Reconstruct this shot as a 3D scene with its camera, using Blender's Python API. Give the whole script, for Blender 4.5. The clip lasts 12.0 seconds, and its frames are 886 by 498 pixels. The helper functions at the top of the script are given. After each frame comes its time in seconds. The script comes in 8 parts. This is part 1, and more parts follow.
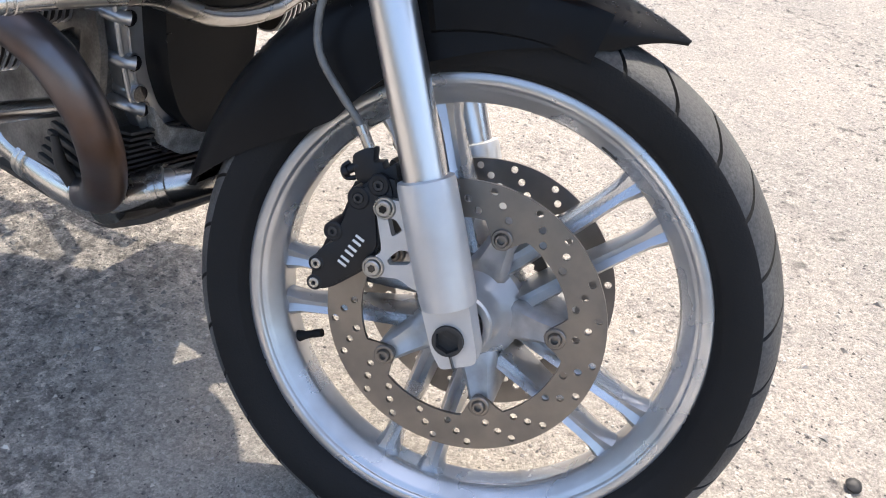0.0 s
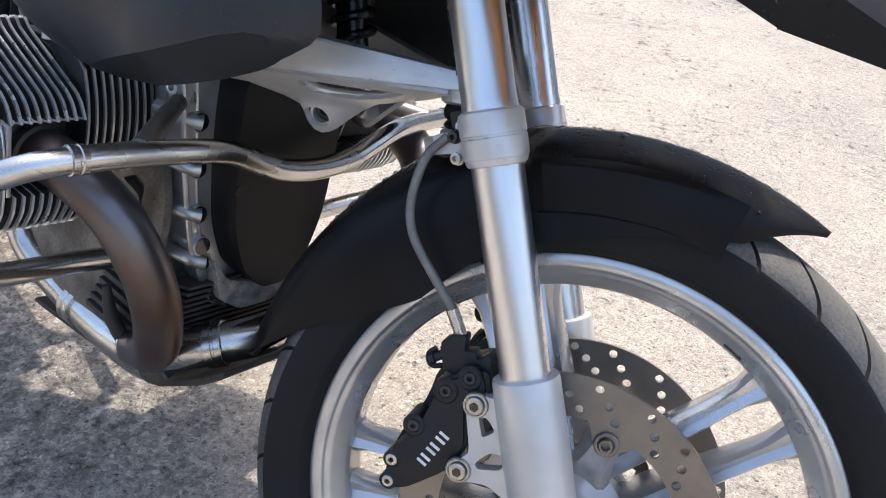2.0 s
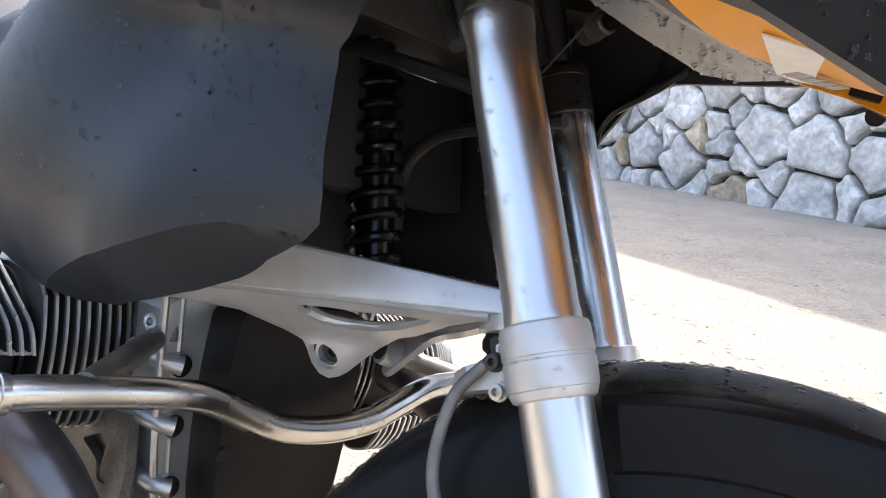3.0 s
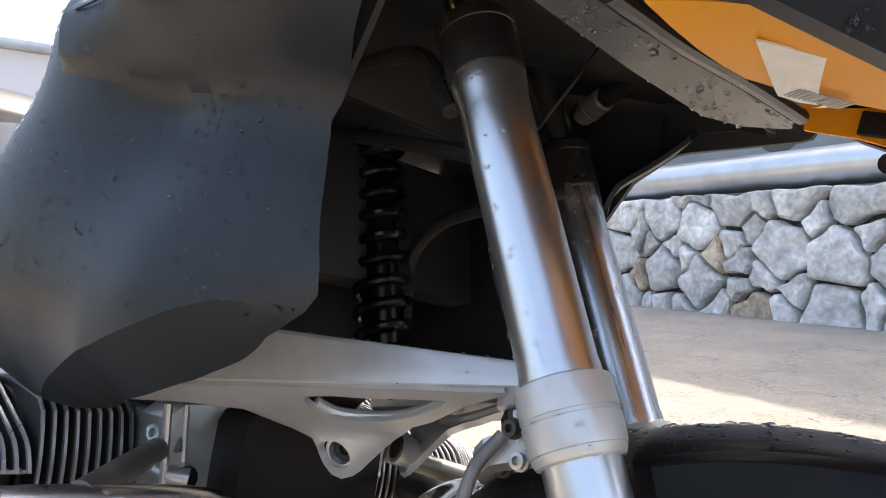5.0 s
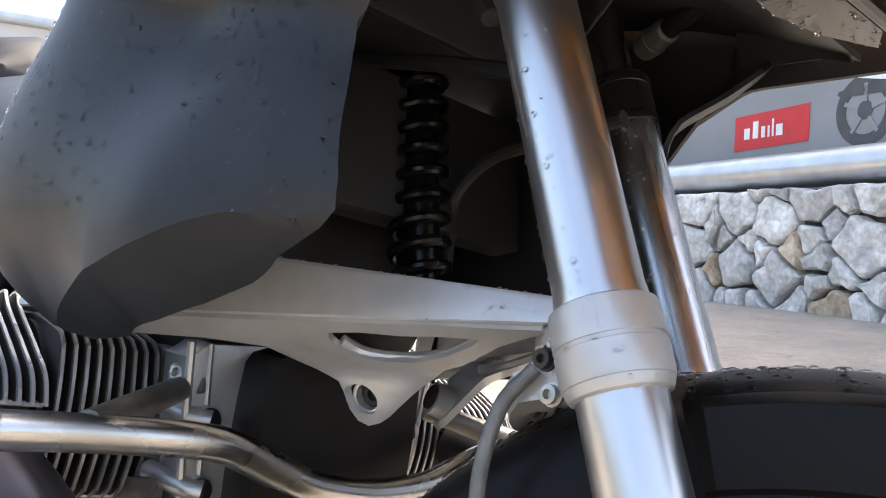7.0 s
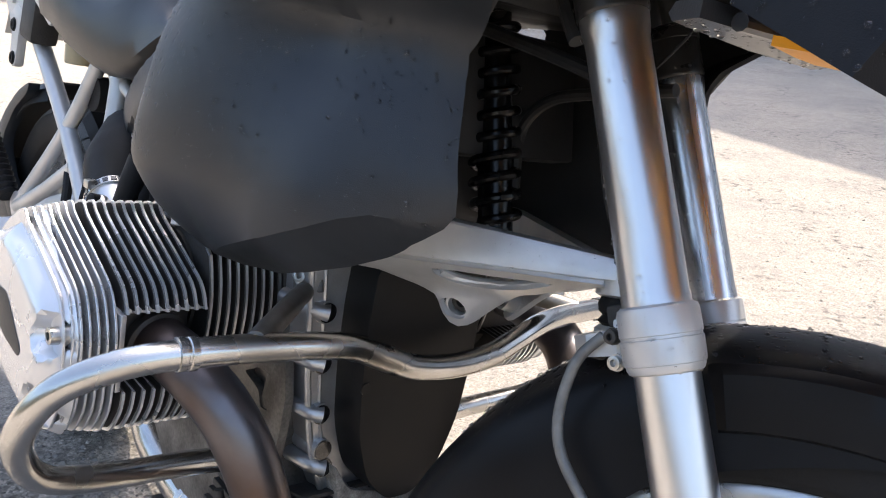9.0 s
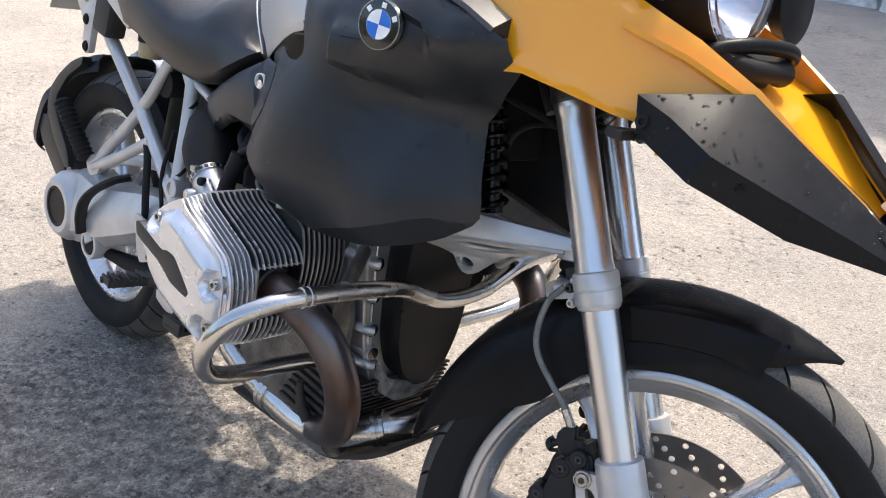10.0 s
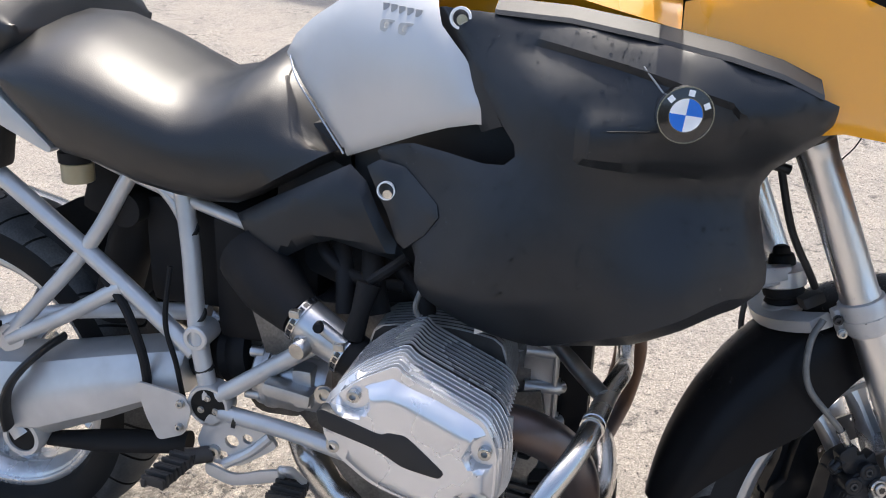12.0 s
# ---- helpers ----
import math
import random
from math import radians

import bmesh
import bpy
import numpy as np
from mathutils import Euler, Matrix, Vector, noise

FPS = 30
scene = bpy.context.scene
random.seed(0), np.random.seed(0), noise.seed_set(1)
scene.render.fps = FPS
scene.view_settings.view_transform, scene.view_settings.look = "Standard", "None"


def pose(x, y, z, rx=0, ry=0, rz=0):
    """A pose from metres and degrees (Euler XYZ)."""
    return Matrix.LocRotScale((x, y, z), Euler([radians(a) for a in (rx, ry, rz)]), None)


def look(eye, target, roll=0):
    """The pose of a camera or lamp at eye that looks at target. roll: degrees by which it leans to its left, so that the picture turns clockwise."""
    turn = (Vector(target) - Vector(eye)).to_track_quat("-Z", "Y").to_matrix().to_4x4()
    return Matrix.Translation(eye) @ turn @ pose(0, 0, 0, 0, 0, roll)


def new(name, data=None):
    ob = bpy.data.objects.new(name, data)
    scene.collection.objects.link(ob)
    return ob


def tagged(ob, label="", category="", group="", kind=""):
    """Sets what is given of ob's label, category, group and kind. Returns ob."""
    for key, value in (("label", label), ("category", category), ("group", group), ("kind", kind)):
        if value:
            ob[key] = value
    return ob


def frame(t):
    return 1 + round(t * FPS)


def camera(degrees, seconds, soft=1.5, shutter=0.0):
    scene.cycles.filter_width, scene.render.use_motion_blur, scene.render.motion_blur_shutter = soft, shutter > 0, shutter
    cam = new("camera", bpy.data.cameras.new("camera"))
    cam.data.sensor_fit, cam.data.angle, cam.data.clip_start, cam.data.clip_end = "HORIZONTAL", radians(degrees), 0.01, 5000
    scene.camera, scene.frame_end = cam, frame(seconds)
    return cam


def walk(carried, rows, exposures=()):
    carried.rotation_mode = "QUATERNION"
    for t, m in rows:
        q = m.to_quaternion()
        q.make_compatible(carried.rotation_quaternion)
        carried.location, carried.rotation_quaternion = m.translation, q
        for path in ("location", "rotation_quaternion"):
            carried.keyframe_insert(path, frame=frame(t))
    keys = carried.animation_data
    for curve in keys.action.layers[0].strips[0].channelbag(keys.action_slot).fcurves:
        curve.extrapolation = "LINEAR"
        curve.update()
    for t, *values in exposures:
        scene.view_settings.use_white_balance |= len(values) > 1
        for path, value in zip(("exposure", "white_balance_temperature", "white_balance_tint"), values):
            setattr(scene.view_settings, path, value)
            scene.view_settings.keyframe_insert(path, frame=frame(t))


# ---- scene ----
cam = camera(54.2, 12.0, 1.05)
# seconds, place of the lens in metres, its turn in degrees
ROWS = [
    (0.0, 1.8461, -0.6072, 0.9208, 54.356, -4.167, 35.802),
    (0.5, 1.8521, -0.6284, 0.9168, 54.165, -5.029, 34.928),
    (1.0, 1.8405, -0.6521, 0.9244, 54.500, -5.567, 34.324),
    (1.5, 1.8027, -0.6450, 0.9411, 56.759, -5.375, 34.798),
    (2.0, 1.7146, -0.5442, 0.9352, 60.546, -5.308, 38.460),
    (2.5, 1.6414, -0.4394, 0.9000, 68.639, -5.445, 41.030),
    (3.0, 1.6276, -0.4016, 0.8119, 80.867, -4.873, 41.809),
    (3.2, 1.6188, -0.3921, 0.8060, 82.871, -3.610, 42.009),
    (4.8, 1.6241, -0.3763, 0.7653, 90.641, -0.570, 42.624),
    (5.0, 1.6227, -0.3768, 0.7622, 90.233, -0.797, 42.907),
    (5.5, 1.6185, -0.3893, 0.7528, 89.395, -1.474, 44.034),
    (6.0, 1.6085, -0.3861, 0.7318, 88.573, -2.287, 45.151),
    (6.5, 1.6032, -0.3424, 0.7209, 89.022, -2.627, 46.349),
    (6.7, 1.6019, -0.3235, 0.7200, 89.591, -2.256, 47.100),
    (8.3, 1.6137, -0.3574, 0.7327, 85.198, -1.268, 49.485),
    (8.5, 1.6131, -0.3756, 0.7680, 82.113, -1.628, 48.722),
    (9.0, 1.6441, -0.4581, 0.8998, 72.104, -2.398, 47.742),
    (9.5, 1.7248, -0.6042, 1.0351, 67.233, -3.809, 46.173),
    (10.0, 1.8363, -0.7896, 1.1219, 65.820, -3.718, 43.948),
    (10.5, 1.8258, -0.9789, 1.1925, 65.344, -1.676, 40.576),
    (11.0, 1.6062, -1.1004, 1.2319, 65.997, -0.319, 33.134),
    (11.5, 1.3438, -1.0565, 1.2200, 64.652, 0.282, 22.843),
    (12.0, 1.0626, -0.9621, 1.2293, 62.258, 0.392, 13.038),
]
EXPOSURE = ((0.0, 1.63, 6400, 10), (2.0, 1.6, 6400, 10), (2.5, 1.74, 6500, 10), (3.0, 2.1, 6900, 10), (5.0, 1.86, 7050, 10), (6.0, 1.86, 7200, 10), (6.5, 1.99, 7200, 10), (8.5, 1.94, 7100, 10),
            (9.0, 1.76, 6700, 10), (9.5, 1.6, 6600, 10), (10.5, 1.2, 6550, 10), (11.0, 1.1, 6500, 10), (12.0, 1.24, 6350, 10))
walk(cam, [(t, pose(x, y, z, rx, ry, rz)) for t, x, y, z, rx, ry, rz in ROWS], EXPOSURE)

# ---- light ----
SUN_TO = Vector((-0.02, 0.48, 0.87)).normalized()  # towards the sun
sun_data = bpy.data.lights.new("sun", "SUN")
sun_data.energy, sun_data.angle, sun_data.color = 1.95, radians(0.6), (1.0, 0.92, 0.8)
sun = new("sun", sun_data)
sun.matrix_basis = look((0, 0, 30), Vector((0, 0, 30)) - SUN_TO)
world = bpy.data.worlds.new("sky")
scene.world = world
world.use_nodes = True
sky = world.node_tree.nodes.new("ShaderNodeTexSky")
sky.sky_type, sky.sun_disc = "NISHITA", False
sky.sun_elevation = math.asin(SUN_TO.z)
sky.sun_rotation = math.atan2(SUN_TO.x, SUN_TO.y)
sky.dust_density = 4.0
world.node_tree.links.new(sky.outputs[0], world.node_tree.nodes["Background"].inputs[0])
world.node_tree.nodes["Background"].inputs[1].default_value = 0.15


# ---- materials ----
def material(name, col, col2=None, scale=20.0, rough=0.5, rough2=None, metal=0.0, bump=0.0, bump_scale=200.0,
             coat=0.0, spec=0.5, fine=0.0, stretch=(1, 1, 1), per_object=0.0, contrast=(0.35, 0.65)):
    """Two colours mixed by large noise, a finer grain over it, roughness that varies with it, and fine relief."""
    m = bpy.data.materials.new(name)
    m.use_nodes = True
    nt = m.node_tree
    n, l = nt.nodes, nt.links
    b = n["Principled BSDF"]
    b.inputs["Metallic"].default_value = metal
    b.inputs["Coat Weight"].default_value = coat
    b.inputs["Specular IOR Level"].default_value = spec
    b.inputs["Coat Roughness"].default_value = 0.08
    tc = n.new("ShaderNodeTexCoord")
    mp = n.new("ShaderNodeMapping")
    mp.inputs["Scale"].default_value = stretch
    l.new(tc.outputs["Object"], mp.inputs[0])
    a = n.new("ShaderNodeTexNoise")
    a.inputs["Scale"].default_value, a.inputs["Detail"].default_value = scale, 5
    l.new(mp.outputs[0], a.inputs["Vector"])
    r = n.new("ShaderNodeMapRange")
    r.inputs[1].default_value, r.inputs[2].default_value = contrast
    l.new(a.outputs[0], r.inputs[0])
    mix = n.new("ShaderNodeMix")
    mix.data_type = "RGBA"
    c2 = col2 or tuple(min(1, c * 1.15) for c in col)
    mix.inputs[6].default_value, mix.inputs[7].default_value = (*col, 1), (*c2, 1)
    l.new(r.outputs[0], mix.inputs[0])
    out = mix.outputs[2]
    g = n.new("ShaderNodeTexNoise")
    g.inputs["Scale"].default_value, g.inputs["Detail"].default_value = bump_scale, 3
    l.new(mp.outputs[0], g.inputs["Vector"])
    if fine:
        f = n.new("ShaderNodeMix")
        f.data_type, f.blend_type = "RGBA", "MULTIPLY"
        f.inputs[0].default_value = fine
        l.new(out, f.inputs[6])
        k = n.new("ShaderNodeMapRange")
        k.inputs[1].default_value, k.inputs[2].default_value, k.inputs[3].default_value, k.inputs[4].default_value = 0.3, 0.7, 0.4, 1.3
        l.new(g.outputs[0], k.inputs[0])
        l.new(k.outputs[0], f.inputs[7])
        out = f.outputs[2]
    if per_object:
        o = n.new("ShaderNodeObjectInfo")
        h = n.new("ShaderNodeHueSaturation")
        k = n.new("ShaderNodeMapRange")
        k.inputs[3].default_value, k.inputs[4].default_value = 1 - per_object, 1 + per_object
        l.new(o.outputs["Random"], k.inputs[0])
        l.new(k.outputs[0], h.inputs["Value"])
        l.new(out, h.inputs["Color"])
        out = h.outputs[0]
    l.new(out, b.inputs["Base Color"])
    q = n.new("ShaderNodeMapRange")
    q.inputs[3].default_value, q.inputs[4].default_value = rough, rough2 if rough2 is not None else min(1, rough * 1.3)
    l.new(r.outputs[0], q.inputs[0])
    l.new(q.outputs[0], b.inputs["Roughness"])
    if bump:
        u = n.new("ShaderNodeBump")
        u.inputs["Strength"].default_value, u.inputs["Distance"].default_value = 1.0, bump
        l.new(g.outputs[0], u.inputs["Height"])
        l.new(u.outputs[0], b.inputs["Normal"])
    return m


RUBBER = material("rubber", (0.008, 0.008, 0.009), (0.014, 0.0135, 0.013), 18, 0.55, 0.75, spec=0.22, bump=0.0003, bump_scale=500)
SCUFFED = material("scuffed_tread", (0.05, 0.05, 0.05), (0.11, 0.107, 0.1), 14, 0.5, 0.75, spec=0.35, bump=0.0005, bump_scale=300, fine=0.5)
TREAD = material("tread_rubber", (0.008, 0.008, 0.008), (0.017, 0.0165, 0.016), 9, 0.6, 0.85, spec=0.22, bump=0.0004, bump_scale=400)
RIM = material("rim_paint", (0.66, 0.665, 0.67), (0.47, 0.475, 0.48), 11, 0.22, 0.36, metal=0.75, bump=0.00004, bump_scale=900)
# darker, mottled copy of the rim paint: shade behind the discs in its colour
CARRIER = material("stained_hub_paint", (0.5, 0.5, 0.5), (0.27, 0.265, 0.255), 22, 0.34, 0.5, metal=0.45, bump=0.0001, bump_scale=500)
SILVER = material("silver_paint", (0.58, 0.58, 0.575), (0.5, 0.5, 0.495), 16, 0.32, 0.44, metal=0.45, bump=0.00005, bump_scale=900)
CAST = material("cast_aluminium", (0.56, 0.57, 0.58), (0.42, 0.42, 0.42), 22, 0.3, 0.48, metal=0.85, bump=0.00025, bump_scale=420)
COVER_PAINT = material("silver_cover_paint", (0.74, 0.745, 0.755), (0.66, 0.665, 0.675), 9, 0.24, 0.32, metal=0.7, bump=0.00004, bump_scale=700)
DIRTY_CAST = material("stained_cast_aluminium", (0.24, 0.23, 0.215), (0.09, 0.082, 0.072), 14, 0.42, 0.65, metal=0.6, bump=0.0004, bump_scale=300, fine=0.4)
BRUSHED = material("brushed_fork_tube", (0.74, 0.74, 0.75), (0.66, 0.66, 0.67), 30, 0.24, 0.33, metal=1.0, bump=0.00003, bump_scale=700, stretch=(1, 1, 0.04))
STEEL = material("steel_tube", (0.6, 0.59, 0.57), (0.5, 0.48, 0.45), 12, 0.18, 0.32, metal=1.0, bump=0.00005, bump_scale=500)
DISC = material("brake_disc_steel", (0.27, 0.245, 0.22), (0.215, 0.195, 0.175), 25, 0.32, 0.42, metal=0.9, bump=0.00004, bump_scale=900)
BOLT = material("bolt_steel", (0.55, 0.54, 0.52), (0.42, 0.41, 0.39), 60, 0.25, 0.4, metal=1.0)
DULL_STEEL = material("dull_steel", (0.34, 0.33, 0.31), (0.2, 0.185, 0.165), 18, 0.34, 0.55, metal=0.95, bump=0.0001, bump_scale=320)
DUSTY = material("dusty_casting", (0.42, 0.4, 0.36), (0.2, 0.185, 0.165), 60, 0.7, 0.9, metal=0.1, bump=0.0008, bump_scale=420, fine=0.5)
BURNT = material("heat_stained_header", (0.15, 0.15, 0.165), (0.12, 0.07, 0.045), 6, 0.3, 0.5, metal=0.9, bump=0.0001, bump_scale=300)
BLACK = material("black_textured_plastic", (0.0095, 0.0118, 0.0148), (0.0135, 0.0165, 0.0205), 6, 0.4, 0.48, spec=0.45, bump=0.00012, bump_scale=1300)
SATIN = material("black_fender_plastic", (0.0065, 0.0068, 0.0085), (0.0105, 0.011, 0.013), 8, 0.36, 0.45, spec=0.15, bump=0.0001, bump_scale=1200)
DARK = material("black_enamel", (0.009, 0.009, 0.0095), (0.014, 0.014, 0.014), 14, 0.35, 0.5, spec=0.15, bump=0.0001, bump_scale=500)
WETBLACK = material("wet_black_plastic", (0.011, 0.0115, 0.0125), (0.017, 0.0175, 0.019), 10, 0.2, 0.32, spec=0.7, bump=0.0001, bump_scale=700)
DARKCHROME = material("polished_steel", (0.55, 0.55, 0.56), (0.5, 0.5, 0.5), 30, 0.07, 0.12, metal=1.0)
# copy of the yellow without gloss, slightly darkened for the shaded underside
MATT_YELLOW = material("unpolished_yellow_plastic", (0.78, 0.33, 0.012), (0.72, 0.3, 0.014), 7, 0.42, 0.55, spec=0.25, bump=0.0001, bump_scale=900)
FENDER = material("fender_plastic", (0.0065, 0.0065, 0.0072), (0.01, 0.0102, 0.011), 8, 0.3, 0.4, spec=0.13, bump=0.0001, bump_scale=1200)
CALIPER = material("black_anodised_caliper", (0.0075, 0.008, 0.0095), (0.013, 0.0135, 0.015), 26, 0.38, 0.52, spec=0.35, bump=0.00012, bump_scale=700)
CAP = material("moulded_rubber_cap", (0.014, 0.014, 0.015), (0.02, 0.02, 0.02), 30, 0.26, 0.36, spec=0.5)
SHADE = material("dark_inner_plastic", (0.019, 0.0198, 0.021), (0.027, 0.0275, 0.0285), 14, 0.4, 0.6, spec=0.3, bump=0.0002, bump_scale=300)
ARM = material("cast_arm_paint", (0.66, 0.66, 0.655), (0.57, 0.57, 0.565), 26, 0.3, 0.42, metal=0.55, bump=0.00008, bump_scale=600)
DULL_DARK = material("dull_dark_metal", (0.035, 0.034, 0.033), (0.06, 0.055, 0.05), 25, 0.5, 0.7, metal=0.4, bump=0.0004, bump_scale=260)
LEATHER = material("seat_vinyl", (0.009, 0.009, 0.0095), (0.014, 0.014, 0.014), 10, 0.36, 0.44, spec=0.65, bump=0.00018, bump_scale=700)
YELLOW = material("yellow_paint", (0.84, 0.35, 0.010), (0.81, 0.33, 0.010), 5, 0.22, 0.28, coat=0.8, bump=0.00002, bump_scale=1500)
PANEL = material("silver_tank_panel", (0.56, 0.56, 0.55), (0.51, 0.51, 0.5), 6, 0.34, 0.42, metal=0.3, bump=0.00005, bump_scale=1200)
WHITE = material("white_enamel", (0.85, 0.85, 0.84), None, 40, 0.3)
BLUE = material("blue_enamel", (0.02, 0.16, 0.62), None, 40, 0.2, coat=0.6)
INK = material("black_enamel_badge", (0.008, 0.008, 0.009), None, 40, 0.2, coat=0.6)
CHROME = material("bright_metal", (0.8, 0.8, 0.8), (0.72, 0.72, 0.72), 30, 0.1, 0.18, metal=1.0)
GREYMARK = material("grey_print", (0.34, 0.34, 0.34), None, 40, 0.45)
HOSE = material("grey_braided_hose", (0.2, 0.2, 0.19), (0.14, 0.14, 0.135), 60, 0.4, 0.55, metal=0.3, bump=0.0003, bump_scale=900)
CABLE = material("black_cable_sleeve", (0.03, 0.03, 0.03), (0.02, 0.02, 0.02), 60, 0.4, 0.5, spec=0.3)
GLOSS = material("gloss_black_spring", (0.004, 0.004, 0.0045), (0.006, 0.006, 0.006), 30, 0.22, 0.3, spec=0.3)
FLUID = material("brake_fluid_pot", (0.42, 0.36, 0.22), (0.36, 0.3, 0.18), 30, 0.3)
PLATE = material("number_plate", (0.52, 0.5, 0.46), (0.46, 0.44, 0.4), 9, 0.5)
STONE = material("limestone", (0.8, 0.785, 0.76), (0.52, 0.51, 0.49), 4.5, 0.8, 0.95, bump=0.012, bump_scale=16, fine=0.5, per_object=0.25)
OCHRE = material("ochre_limestone", (0.72, 0.58, 0.42), (0.5, 0.4, 0.3), 5.0, 0.8, 0.95, bump=0.012, bump_scale=16, fine=0.5, per_object=0.15)
MORTAR = material("rubble_mortar", (0.1, 0.095, 0.09), (0.05, 0.048, 0.045), 12, 0.9, bump=0.02, bump_scale=30)
GALV = material("galvanised_pipe", (0.62, 0.64, 0.65), (0.52, 0.54, 0.55), 3, 0.28, 0.4, metal=0.9)
BANNER = material("grey_banner", (0.3, 0.31, 0.32), (0.25, 0.26, 0.27), 0.7, 0.5)
BANNER_DARK = material("banner_dark_print", (0.06, 0.06, 0.065), (0.1, 0.1, 0.1), 3, 0.5)
RED = material("red_sign", (0.62, 0.03, 0.035), None, 4, 0.45)
PAPER = material("white_label", (0.78, 0.77, 0.74), (0.7, 0.69, 0.66), 60, 0.5)
HEDGE = material("dark_hedge", (0.05, 0.056, 0.04), (0.08, 0.085, 0.065), 2.5, 0.8, bump=0.05, bump_scale=8, fine=0.6)
PALE = material("pale_wall_paint", (0.6, 0.63, 0.68), (0.55, 0.58, 0.63), 0.6, 0.7, bump=0.001, bump_scale=40)
CRUMB = material("concrete_crumbs", (0.24, 0.222, 0.2), (0.15, 0.14, 0.128), 30, 0.9, bump=0.0006, bump_scale=500)
GRAVEL = material("gravel", (0.48, 0.44, 0.38), (0.3, 0.28, 0.25), 30, 0.85, bump=0.0005, bump_scale=500)
for _m in (GRAVEL,):  # every grain its own shade
    _n, _l = _m.node_tree.nodes, _m.node_tree.links
    _g, _r, _x = _n.new("ShaderNodeNewGeometry"), _n.new("ShaderNodeMapRange"), _n.new("ShaderNodeMix")
    _x.data_type, _x.blend_type = "RGBA", "MULTIPLY"
    _x.inputs[0].default_value = 1.0
    _r.inputs[3].default_value, _r.inputs[4].default_value = 0.35, 1.5
    _l.new(_g.outputs["Random Per Island"], _r.inputs[0])
    _l.new(_n["Principled BSDF"].inputs["Base Color"].links[0].from_socket, _x.inputs[6])
    _l.new(_r.outputs[0], _x.inputs[7])
    _l.new(_x.outputs[2], _n["Principled BSDF"].inputs["Base Color"])
TAPE = material("black_tape", (0.012, 0.012, 0.012), None, 60, 0.4)


def glass_material(name, tint, rough):
    m = bpy.data.materials.new(name)
    m.use_nodes = True
    b = m.node_tree.nodes["Principled BSDF"]
    b.inputs["Base Color"].default_value = (*tint, 1)
    b.inputs["Roughness"].default_value, b.inputs["Transmission Weight"].default_value, b.inputs["IOR"].default_value = rough, 1.0, 1.45
    return m


GLASS = glass_material("lamp_glass", (0.97, 0.98, 1.0), 0.02)
WATER = glass_material("water", (1, 1, 1), 0.0)
WATER.node_tree.nodes["Principled BSDF"].inputs["IOR"].default_value = 1.33


